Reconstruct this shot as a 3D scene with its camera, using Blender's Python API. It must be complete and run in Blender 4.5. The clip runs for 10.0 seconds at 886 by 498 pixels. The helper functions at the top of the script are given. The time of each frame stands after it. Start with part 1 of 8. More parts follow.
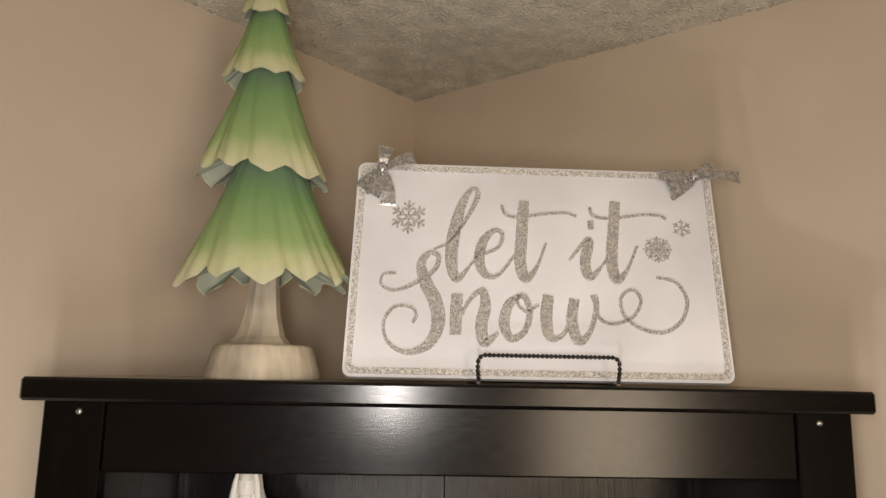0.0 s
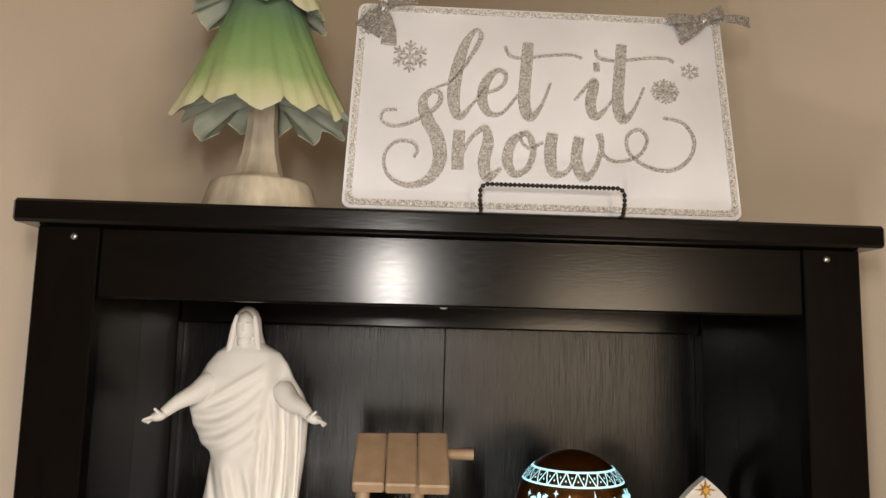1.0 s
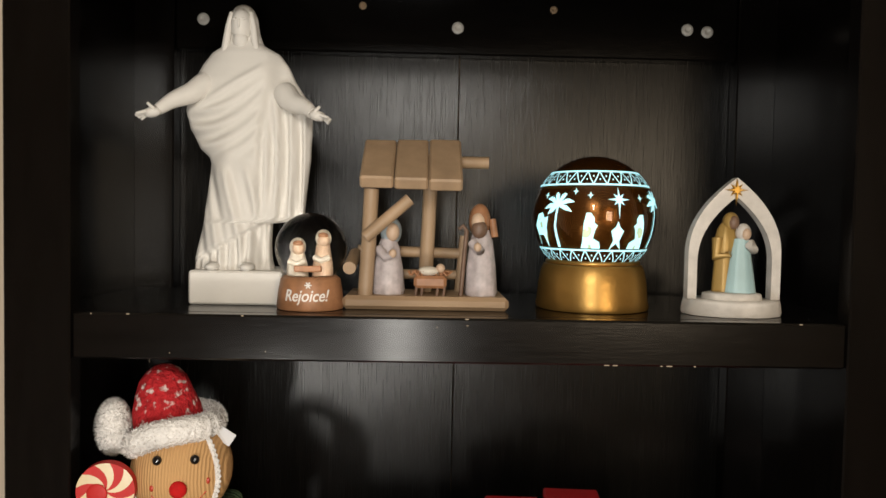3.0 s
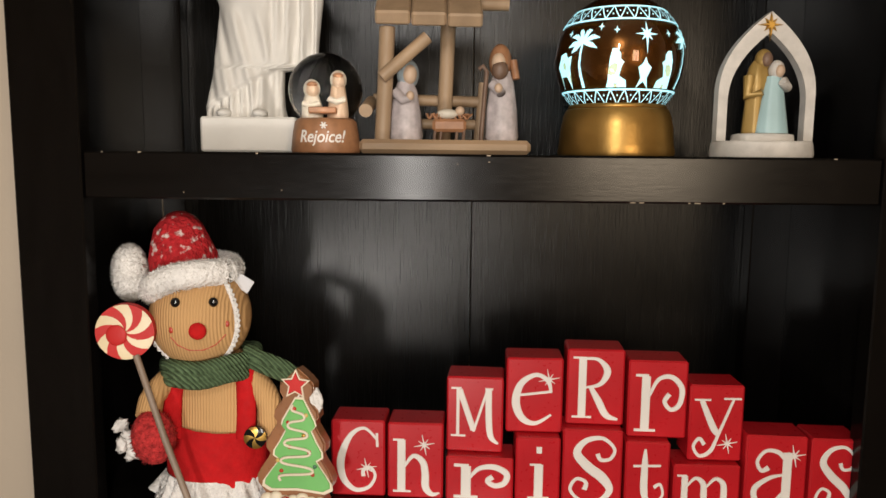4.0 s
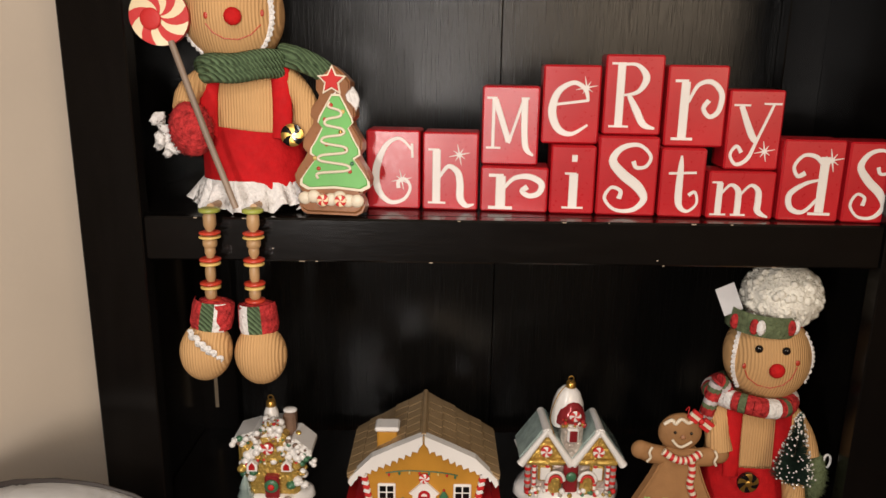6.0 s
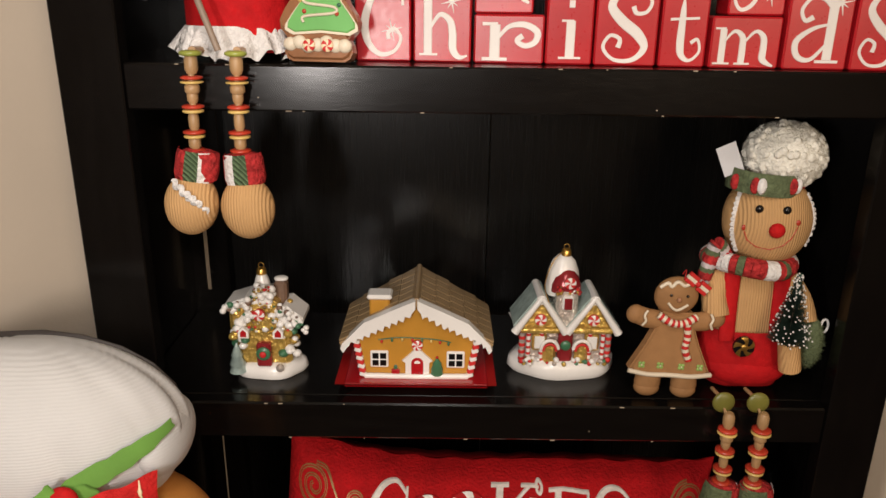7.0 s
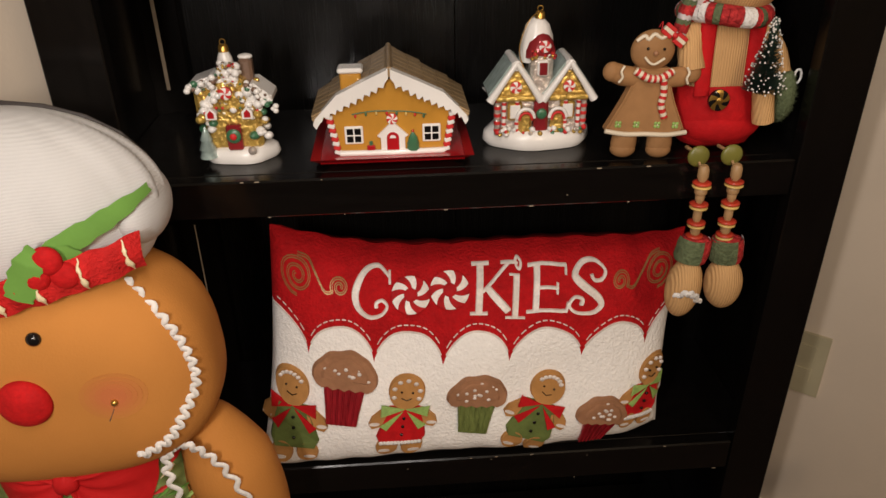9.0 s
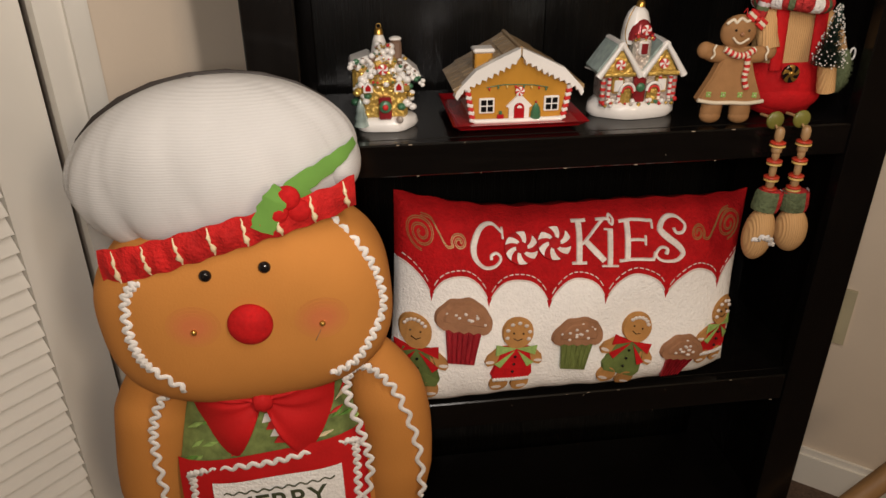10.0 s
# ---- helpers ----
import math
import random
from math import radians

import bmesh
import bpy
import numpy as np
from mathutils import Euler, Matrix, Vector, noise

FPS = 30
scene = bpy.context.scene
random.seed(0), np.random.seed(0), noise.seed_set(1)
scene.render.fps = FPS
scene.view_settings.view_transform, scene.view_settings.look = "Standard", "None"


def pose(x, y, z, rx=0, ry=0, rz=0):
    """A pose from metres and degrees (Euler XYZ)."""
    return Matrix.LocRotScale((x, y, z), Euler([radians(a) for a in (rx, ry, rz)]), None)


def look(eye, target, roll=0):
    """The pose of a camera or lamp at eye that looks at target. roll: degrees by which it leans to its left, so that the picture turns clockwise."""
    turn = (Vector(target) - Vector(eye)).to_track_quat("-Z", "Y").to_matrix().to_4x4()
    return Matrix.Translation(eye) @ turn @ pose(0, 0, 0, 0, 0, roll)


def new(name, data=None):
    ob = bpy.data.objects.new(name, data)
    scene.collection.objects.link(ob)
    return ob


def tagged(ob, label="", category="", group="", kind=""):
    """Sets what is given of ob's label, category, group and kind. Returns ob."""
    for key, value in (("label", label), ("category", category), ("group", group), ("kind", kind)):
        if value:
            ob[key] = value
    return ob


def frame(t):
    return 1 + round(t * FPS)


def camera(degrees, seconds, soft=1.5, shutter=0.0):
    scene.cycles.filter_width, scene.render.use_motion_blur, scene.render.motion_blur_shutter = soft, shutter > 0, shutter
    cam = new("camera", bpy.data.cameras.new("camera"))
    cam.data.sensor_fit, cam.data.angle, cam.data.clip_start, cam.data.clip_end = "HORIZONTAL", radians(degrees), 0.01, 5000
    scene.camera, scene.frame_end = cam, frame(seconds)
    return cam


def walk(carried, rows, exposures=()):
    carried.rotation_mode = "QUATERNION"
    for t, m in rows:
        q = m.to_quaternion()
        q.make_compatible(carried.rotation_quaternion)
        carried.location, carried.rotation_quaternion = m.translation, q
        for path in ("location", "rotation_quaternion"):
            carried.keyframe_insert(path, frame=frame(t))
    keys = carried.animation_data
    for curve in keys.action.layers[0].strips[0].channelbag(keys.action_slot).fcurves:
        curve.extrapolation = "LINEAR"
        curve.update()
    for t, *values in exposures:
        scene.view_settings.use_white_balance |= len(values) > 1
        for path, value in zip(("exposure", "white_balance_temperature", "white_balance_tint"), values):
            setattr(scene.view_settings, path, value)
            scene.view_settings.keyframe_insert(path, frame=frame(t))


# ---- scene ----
cam = camera(62.2, 10.0)
PATH = [
    (0, (-0.059, -0.803, 1.992), (0.037, 1.167, 2.326), 1.1),
    (0.5, (-0.056, -0.773, 1.915), (0.046, 1.201, 2.22), 1.2),
    (1, (-0.056, -0.765, 1.848), (0.043, 1.217, 2.098), 1.4),
    (1.5, (-0.051, -0.75, 1.778), (0.039, 1.24, 1.961), 1.6),
    (2, (-0.047, -0.723, 1.722), (0.04, 1.271, 1.849), 1.7),
    (2.5, (-0.039, -0.712, 1.689), (0.036, 1.287, 1.724), 1.6),
    (3.8, (-0.047, -0.676, 1.580), (-0.022, 1.310, 1.350), 0.5),
    (4, (-0.049, -0.682, 1.558), (-0.02, 1.302, 1.308), 0.6),
    (4.5, (-0.045, -0.703, 1.52), (-0.042, 1.268, 1.179), 0.2),
    (5, (-0.053, -0.716, 1.478), (-0.067, 1.239, 1.058), 0.4),
    (5.5, (-0.063, -0.715, 1.416), (-0.08, 1.231, 0.956), 0.7),
    (5.7, (-0.076, -0.714, 1.390), (-0.067, 1.231, 0.918), 0.85),
    (7, (-0.064, -0.72, 1.259), (-0.057, 1.176, 0.621), 0.8),
    (7.5, (-0.059, -0.728, 1.223), (-0.041, 1.133, 0.49), 0.5),
    (8, (-0.053, -0.735, 1.193), (-0.025, 1.085, 0.365), -0.0),
    (8.5, (-0.054, -0.748, 1.165), (0.007, 1.036, 0.264), -0.6),
    (9, (-0.085, -0.754, 1.15), (0.027, 0.999, 0.193), -0.9),
    (9.5, (-0.229, -0.79, 1.135), (-0.031, 0.957, 0.182), -0.4),
    (10, (-0.313, -0.896, 1.148), (-0.09, 0.864, 0.226), -0.3),
]
EXPOSURES = ((0, 0.01, 6350, 13), (1.5, -0.02, 6350, 13), (2.7, -0.13, 6300, 10), (4, -0.13, 6300, 12), (5, -0.02, 6300, 15), (7, 0.06, 6350, 15), (8.5, 0.06, 6400, 16), (10, 0.02, 6450, 15))
walk(cam, [(t, look(eye, target, roll)) for t, eye, target, roll in PATH], EXPOSURES)

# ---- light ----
# One carried light, put in as three fixed lamps: walk's beginning, middle and end.
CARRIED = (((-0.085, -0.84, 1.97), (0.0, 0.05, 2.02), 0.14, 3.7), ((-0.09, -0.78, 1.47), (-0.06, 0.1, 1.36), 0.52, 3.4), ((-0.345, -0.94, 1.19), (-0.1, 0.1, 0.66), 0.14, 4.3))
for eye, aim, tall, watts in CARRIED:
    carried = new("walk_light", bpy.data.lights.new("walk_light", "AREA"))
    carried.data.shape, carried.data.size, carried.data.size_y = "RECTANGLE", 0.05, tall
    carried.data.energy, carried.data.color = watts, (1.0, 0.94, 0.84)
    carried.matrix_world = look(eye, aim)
# The warm lit room behind the walk.
room_lamp = new("room_light", bpy.data.lights.new("room_light", "AREA"))
room_lamp.data.shape, room_lamp.data.size, room_lamp.data.size_y = "RECTANGLE", 0.5, 0.8
room_lamp.data.energy, room_lamp.data.color = 18.0, (1.0, 0.79, 0.54)
room_lamp.matrix_world = look((0.85, -2.5, 1.75), (-0.1, 0.2, 1.6))
scene.world = bpy.data.worlds.new("room_air")
scene.world.use_nodes = True
scene.world.node_tree.nodes["Background"].inputs[0].default_value = (0.020, 0.016, 0.012, 1)


# ---- materials ----
def mat(name, col, rough=0.6, metal=0.0, var=0.18, scale=30.0, bump=0.15, fine=260.0, stretch=(1, 1, 1), stain=0.1, coat=0.0, sheen=0.0, dist=0.001, spec=0.5):
    """A surface with variation at two scales and fine relief; stretch runs the grain along an axis."""
    m = bpy.data.materials.new(name)
    m.use_nodes = True
    n, l = m.node_tree.nodes, m.node_tree.links
    b = n["Principled BSDF"]
    tc = n.new("ShaderNodeTexCoord")
    mp = n.new("ShaderNodeMapping")
    mp.inputs["Scale"].default_value = stretch
    l.new(tc.outputs["Object"], mp.inputs["Vector"])
    big = n.new("ShaderNodeTexNoise")
    big.inputs["Scale"].default_value, big.inputs["Detail"].default_value = scale, 4
    small = n.new("ShaderNodeTexNoise")
    small.inputs["Scale"].default_value, small.inputs["Detail"].default_value = fine, 3
    wide = n.new("ShaderNodeTexNoise")
    wide.inputs["Scale"].default_value = scale * 0.2
    for t in (big, small):
        l.new(mp.outputs[0], t.inputs["Vector"])
    l.new(tc.outputs["Object"], wide.inputs["Vector"])
    mix = n.new("ShaderNodeMix")
    mix.data_type = "RGBA"
    lo, hi = [tuple(min(1.0, c * (1 + s * var * 1.6)) for c in col) + (1,) for s in (-1, 1)]
    mix.inputs[6].default_value, mix.inputs[7].default_value = lo, hi
    l.new(big.outputs["Fac"], mix.inputs[0])
    st = n.new("ShaderNodeMix")
    st.data_type, st.blend_type = "RGBA", "MULTIPLY"
    ramp = n.new("ShaderNodeMapRange")
    ramp.inputs[1].default_value, ramp.inputs[2].default_value = 0.35, 0.65
    ramp.inputs[3].default_value, ramp.inputs[4].default_value = 1 - stain * 2, 1.0
    l.new(wide.outputs["Fac"], ramp.inputs[0])
    st.inputs[0].default_value = 1.0
    l.new(mix.outputs[2], st.inputs[6])
    l.new(ramp.outputs[0], st.inputs[7])
    l.new(st.outputs[2], b.inputs["Base Color"])
    rr = n.new("ShaderNodeMapRange")
    rr.inputs[3].default_value, rr.inputs[4].default_value = max(0.03, rough * 0.75), min(1, rough * 1.25)
    l.new(small.outputs["Fac"], rr.inputs[0])
    l.new(rr.outputs[0], b.inputs["Roughness"])
    bp = n.new("ShaderNodeBump")
    bp.inputs["Strength"].default_value, bp.inputs["Distance"].default_value = bump, dist
    l.new(small.outputs["Fac"], bp.inputs["Height"])
    l.new(bp.outputs[0], b.inputs["Normal"])
    b.inputs["Specular IOR Level"].default_value = spec if metal else min(spec, 0.5 if rough < 0.7 else 0.2)
    b.inputs["Metallic"].default_value, b.inputs["Coat Weight"].default_value, b.inputs["Sheen Weight"].default_value = metal, coat, sheen
    return m


def ribbed(m, axis="X", scale=90.0, depth=0.9, tint=0.3):
    """Ridges across an axis on top of a material, as in corduroy or a weave."""
    n, l = m.node_tree.nodes, m.node_tree.links
    b = n["Principled BSDF"]
    w = n.new("ShaderNodeTexWave")
    w.bands_direction = axis
    w.inputs["Scale"].default_value, w.inputs["Distortion"].default_value, w.inputs["Detail"].default_value = scale, 1.2, 1
    l.new(n["Texture Coordinate"].outputs["Object"], w.inputs["Vector"])
    bp = n.new("ShaderNodeBump")
    bp.inputs["Strength"].default_value, bp.inputs["Distance"].default_value = depth, 0.002
    l.new(w.outputs["Fac"], bp.inputs["Height"])
    l.new(n["Bump"].outputs[0], bp.inputs["Normal"])
    l.new(bp.outputs[0], b.inputs["Normal"])
    col = b.inputs["Base Color"].links[0].from_socket
    x = n.new("ShaderNodeMix")
    x.data_type, x.blend_type = "RGBA", "MULTIPLY"
    mr = n.new("ShaderNodeMapRange")
    mr.inputs[3].default_value, mr.inputs[4].default_value = 1 - tint, 1.0
    l.new(w.outputs["Fac"], mr.inputs[0])
    x.inputs[0].default_value = 1.0
    l.new(col, x.inputs[6])
    l.new(mr.outputs[0], x.inputs[7])
    l.new(x.outputs[2], b.inputs["Base Color"])
    return m


def marl(m, col, scale):
    """Flecks of a second yarn in a knit."""
    n, l = m.node_tree.nodes, m.node_tree.links
    b = n["Principled BSDF"]
    t = n.new("ShaderNodeTexNoise")
    t.inputs["Scale"].default_value, t.inputs["Detail"].default_value = scale, 2
    l.new(n["Mapping"].outputs[0], t.inputs["Vector"])
    r = n.new("ShaderNodeMapRange")
    r.inputs[1].default_value, r.inputs[2].default_value = 0.57, 0.70
    l.new(t.outputs["Fac"], r.inputs[0])
    x = n.new("ShaderNodeMix")
    x.data_type = "RGBA"
    l.new(r.outputs[0], x.inputs[0])
    l.new(b.inputs["Base Color"].links[0].from_socket, x.inputs[6])
    x.inputs[7].default_value = (*col, 1)
    l.new(x.outputs[2], b.inputs["Base Color"])
    return m


def glitter(name, col, scale=1400.0, metal=0.7):
    """Loose sparkling flakes: every flake has its own tilt and shade."""
    m = mat(name, col, rough=0.27, metal=metal, var=0.2)
    n, l = m.node_tree.nodes, m.node_tree.links
    b = n["Principled BSDF"]
    v = n.new("ShaderNodeTexVoronoi")
    v.inputs["Scale"].default_value = scale
    l.new(n["Texture Coordinate"].outputs["Object"], v.inputs["Vector"])
    bw = n.new("ShaderNodeRGBToBW")
    l.new(v.outputs["Color"], bw.inputs[0])
    bp = n.new("ShaderNodeBump")
    bp.inputs["Strength"].default_value, bp.inputs["Distance"].default_value = 1.0, 0.0012
    l.new(bw.outputs[0], bp.inputs["Height"])
    l.new(bp.outputs[0], b.inputs["Normal"])
    # part of the sparkle is put into the colour, as bright and dark flakes
    mr = n.new("ShaderNodeMapRange")
    mr.inputs[3].default_value, mr.inputs[4].default_value = 0.3, 1.7
    l.new(bw.outputs[0], mr.inputs[0])
    x = n.new("ShaderNodeMix")
    x.data_type, x.blend_type = "RGBA", "MULTIPLY"
    x.inputs[0].default_value = 1.0
    x.inputs[6].default_value = (*col, 1)
    l.new(mr.outputs[0], x.inputs[7])
    l.new(x.outputs[2], b.inputs["Base Color"])
    return m


def ramped(name, stops, rough=0.55, axis=2, **kw):
    """Colour that is painted in soft bands along one axis of the piece."""
    m = mat(name, stops[0][1], rough, **kw)
    n, l = m.node_tree.nodes, m.node_tree.links
    b = n["Principled BSDF"]
    sep = n.new("ShaderNodeSeparateXYZ")
    l.new(n["Texture Coordinate"].outputs["Generated"], sep.inputs[0])
    add = n.new("ShaderNodeMath")
    add.operation = "MULTIPLY_ADD"
    add.inputs[1].default_value = 0.22
    l.new(n["Noise Texture"].outputs["Fac"], add.inputs[0])
    l.new(sep.outputs[axis], add.inputs[2])
    r = n.new("ShaderNodeValToRGB")
    r.color_ramp.elements[0].position, r.color_ramp.elements[1].position = stops[0][0], stops[-1][0]
    r.color_ramp.elements[0].color, r.color_ramp.elements[1].color = (*stops[0][1], 1), (*stops[-1][1], 1)
    for p, c in stops[1:-1]:
        r.color_ramp.elements.new(p).color = (*c, 1)
    l.new(add.outputs[0], r.inputs[0])
    l.new(r.outputs[0], b.inputs["Base Color"])
    return m


def glass(name, col=(1, 1, 1), rough=0.0, ior=1.45):
    m = bpy.data.materials.new(name)
    m.use_nodes = True
    b = m.node_tree.nodes["Principled BSDF"]
    b.inputs["Base Color"].default_value, b.inputs["Roughness"].default_value = (*col, 1), rough
    b.inputs["Transmission Weight"].default_value, b.inputs["IOR"].default_value = 1.0, ior
    return m


BLACK = mat("black_brown_stained_wood", (0.0042, 0.0034, 0.0030), 0.20, var=0.3, scale=14, bump=0.05, fine=60, stretch=(1, 8, 8), stain=0.1, spec=0.30)
BLACK_UP = mat("black_brown_upright_grain", (0.0042, 0.0034, 0.0030), 0.20, var=0.3, scale=14, bump=0.05, fine=60, stretch=(8, 8, 1), spec=0.25)
VENEER = mat("black_brown_veneer", (0.0040, 0.0036, 0.0032), 0.26, var=0.4, scale=20, bump=0.24, fine=110, stretch=(9, 9, 0.14), dist=0.0009, spec=0.29)
PALE_TONE = mat("pale_strip_and_chip", (0.42, 0.34, 0.25), 0.7)
WALL = mat("beige_wall_paint", (0.62, 0.525, 0.42), 0.75, var=0.05, scale=6, bump=0.25, fine=170, stain=0.03)
CEIL = mat("popcorn_ceiling_paint", (0.88, 0.80, 0.69), 0.9, var=0.14, scale=120, bump=1.0, fine=190, dist=0.006)
TRIM = mat("white_trim_paint", (0.77, 0.74, 0.67), 0.45, var=0.04, scale=8, bump=0.05)
CARPET = mat("brown_carpet", (0.13, 0.085, 0.06), 0.95, var=0.5, scale=220, bump=1.0, fine=500, dist=0.004)
PLATE = mat("almond_plastic", (0.46, 0.41, 0.27), 0.4, var=0.04)
OAK = mat("oak_wood", (0.36, 0.20, 0.08), 0.5, var=0.25, scale=30, stretch=(1, 1, 0.1))
SCREW = mat("screw_cap_plastic", (0.62, 0.60, 0.56), 0.35, var=0.08)
STEEL = mat("dull_steel", (0.5, 0.48, 0.45), 0.35, metal=0.9)
CHALK = mat("pale_worn_wood", (0.60, 0.53, 0.41), 0.7, var=0.30, scale=70, bump=0.8, fine=120, stretch=(1, 1, 0.18), stain=0.22, dist=0.002)
TREE_A = ramped("green_painted_wood", [(0.10, (0.60, 0.58, 0.42)), (0.28, (0.50, 0.52, 0.29)), (0.46, (0.25, 0.36, 0.14)), (0.78, (0.15, 0.27, 0.10)), (1.00, (0.14, 0.22, 0.14))], 0.5, bump=0.5, scale=26, fine=150)
TREE_IN = mat("pale_green_wood", (0.36, 0.39, 0.31), 0.6)
WHITE = mat("white_painted_board", (0.79, 0.79, 0.82), 0.55, var=0.02, bump=0.05)
SILVER = glitter("silver_glitter", (0.56, 0.54, 0.52), 900, 0.35)
BRIGHT_SILVER = glitter("bright_silver_glitter", (0.76, 0.74, 0.72), 800, 0.35)
RIBBON = glitter("silver_ribbon", (0.40, 0.38, 0.36), 700, 0.45)
WIRE = mat("dark_bead_wire", (0.03, 0.027, 0.025), 0.3, metal=0.8)
PLASTER = mat("white_bisque", (0.70, 0.675, 0.63), 0.6, var=0.05, bump=0.1, scale=40, stain=0.04)
TAN_WOOD = mat("light_brown_wood", (0.40, 0.27, 0.16), 0.55, var=0.22, scale=45, bump=0.3, stretch=(0.25, 1, 1))
TAN_WOOD_UP = mat("light_brown_wood_upright", (0.41, 0.28, 0.17), 0.55, var=0.22, scale=45, bump=0.3, stretch=(1, 1, 0.25))
LILAC = mat("washed_lilac_resin", (0.50, 0.44, 0.44), 0.5, var=0.35, scale=120)
SKY = mat("washed_blue_resin", (0.36, 0.43, 0.47), 0.5, var=0.25, scale=120)
SKIN = mat("flesh_resin", (0.60, 0.43, 0.30), 0.5, var=0.1)
UMBER = mat("brown_resin", (0.17, 0.10, 0.065), 0.5, var=0.3, scale=100)
RUST = mat("rust_brown_resin", (0.36, 0.17, 0.08), 0.5, var=0.3, scale=100)
IVORY = mat("ivory_resin", (0.66, 0.60, 0.50), 0.5, var=0.12, scale=80)
MARBLE = mat("rough_white_resin", (0.66, 0.62, 0.57), 0.6, var=0.15, scale=90, bump=0.4)
COPPER = mat("brushed_copper_gold_paint", (0.44, 0.25, 0.065), 0.36, metal=0.8, var=0.2, scale=30)
OLIVE = mat("olive_painted_bead", (0.17, 0.16, 0.03), 0.4)
GOLD = mat("gold_paint", (0.56, 0.33, 0.075), 0.3, metal=0.85, var=0.12)
OCHRE = mat("ochre_gold_resin", (0.42, 0.27, 0.08), 0.4, metal=0.3, var=0.2)
AQUA = mat("pale_aqua_resin", (0.42, 0.60, 0.62), 0.45, var=0.1)
GLASS = glass("clear_glass", ior=1.14)
DARK_GLASS = glass("dark_amber_glass", (0.42, 0.25, 0.10), 0.02)
AMBER = mat("amber_mirror_lining", (0.16, 0.075, 0.02), 0.22, metal=0.7, var=0.3, scale=25)
RED_BLOCK = mat("red_gloss_paint", (0.46, 0.010, 0.016), 0.3, var=0.1, bump=0.05, stain=0.08)
WHITE_INK = mat("white_paint", (0.78, 0.73, 0.68), 0.45, var=0.04)
CORD = ribbed(mat("tan_corduroy", (0.66, 0.385, 0.165), 0.75, var=0.08), "X", 105, 0.4, 0.10)
RED_FELT = mat("red_felt", (0.50, 0.008, 0.010), 0.85, var=0.18, scale=90, bump=0.5, dist=0.0015)
RED_KNIT = mat("red_knit", (0.44, 0.03, 0.03), 0.85, var=0.6, scale=170, bump=1.0, dist=0.004)
FUR = mat("white_fur", (0.84, 0.81, 0.78), 0.95, var=0.12, scale=150, bump=1.0, dist=0.003)
CREAM_FUR = mat("cream_fur", (0.88, 0.82, 0.72), 0.95, var=0.12, scale=150, bump=1.0, dist=0.003)
RED_MARL = marl(mat("red_white_marl_knit", (0.46, 0.02, 0.025), 0.85, var=0.4, scale=170, bump=1.0, dist=0.004), (0.70, 0.55, 0.52), 120)
GREEN_KNIT = ribbed(mat("green_knit", (0.13, 0.20, 0.10), 0.9, var=0.3, scale=200, bump=1.0), "DIAGONAL", 110, 1.0, 0.45)
MOSS = mat("mossy_green_wool", (0.12, 0.15, 0.075), 0.95, var=0.35, scale=180, bump=1.0, dist=0.003)
LACE = mat("white_lace", (0.78, 0.75, 0.72), 0.85, var=0.12, scale=220, bump=1.0, dist=0.003)
BLACKEYE = mat("black_bead", (0.008, 0.007, 0.007), 0.12, var=0.0)
RED_POM = mat("red_pompom", (0.52, 0.010, 0.010), 0.85, var=0.15, scale=300, bump=0.8)
LOLLY_RED = mat("red_enamel", (0.58, 0.016, 0.014), 0.62, var=0.05)
LOLLY_CREAM = mat("cream_enamel", (0.80, 0.65, 0.40), 0.35, var=0.06)
DOWEL = mat("grey_brown_dowel", (0.26, 0.19, 0.14), 0.5)
BEAD_GREEN = mat("olive_bead", (0.30, 0.33, 0.06), 0.35)
BEAD_RED = mat("red_bead", (0.50, 0.045, 0.02), 0.35)
BEAD_GOLD = mat("yellow_bead", (0.66, 0.46, 0.14), 0.35)
BEAD_WOOD = mat("wooden_bead", (0.40, 0.24, 0.11), 0.45)
PAPER = mat("white_paper_tag", (0.72, 0.72, 0.74), 0.6, var=0.03)
COOKIE = mat("glazed_gingerbread", (0.30, 0.13, 0.055), 0.3, var=0.2, scale=60, coat=0.3)
ICING = mat("cream_icing", (0.78, 0.68, 0.52), 0.45, var=0.05)
GREEN_ICE = mat("green_icing", (0.16, 0.47, 0.12), 0.42, var=0.12)
SNOW = mat("glazed_snow_white", (0.84, 0.81, 0.77), 0.3, var=0.06, coat=0.4)
HONEY = mat("honey_glaze", (0.52, 0.25, 0.035), 0.25, var=0.15, coat=0.5)
ROOF_TAN = mat("tan_glazed_roof", (0.36, 0.24, 0.12), 0.3, var=0.2, coat=0.4)
RED_GLAZE = mat("red_glaze", (0.42, 0.012, 0.016), 0.18, var=0.08, coat=0.5)
PINE = mat("dark_green_glaze", (0.05, 0.16, 0.08), 0.3, var=0.2)
GILT = mat("gilded_blown_glass", (0.88, 0.46, 0.11), 0.16, metal=0.55, var=0.35, scale=120, bump=0.9, fine=170, dist=0.004)
MINTBLUE = mat("frosted_mint_glass", (0.46, 0.58, 0.54), 0.2, metal=0.3, var=0.3, scale=90, bump=0.5, coat=0.5)
MAROON = mat("maroon_blown_glass", (0.30, 0.025, 0.03), 0.15, metal=0.25, var=0.3)
PINKISH = mat("pink_silver_glass", (0.82, 0.60, 0.53), 0.15, metal=0.5, var=0.35, scale=130, bump=0.9, fine=170, dist=0.004)
GINGER_DOUGH = mat("brown_clay_dough", (0.36, 0.185, 0.075), 0.7, var=0.15, scale=60, bump=0.4)
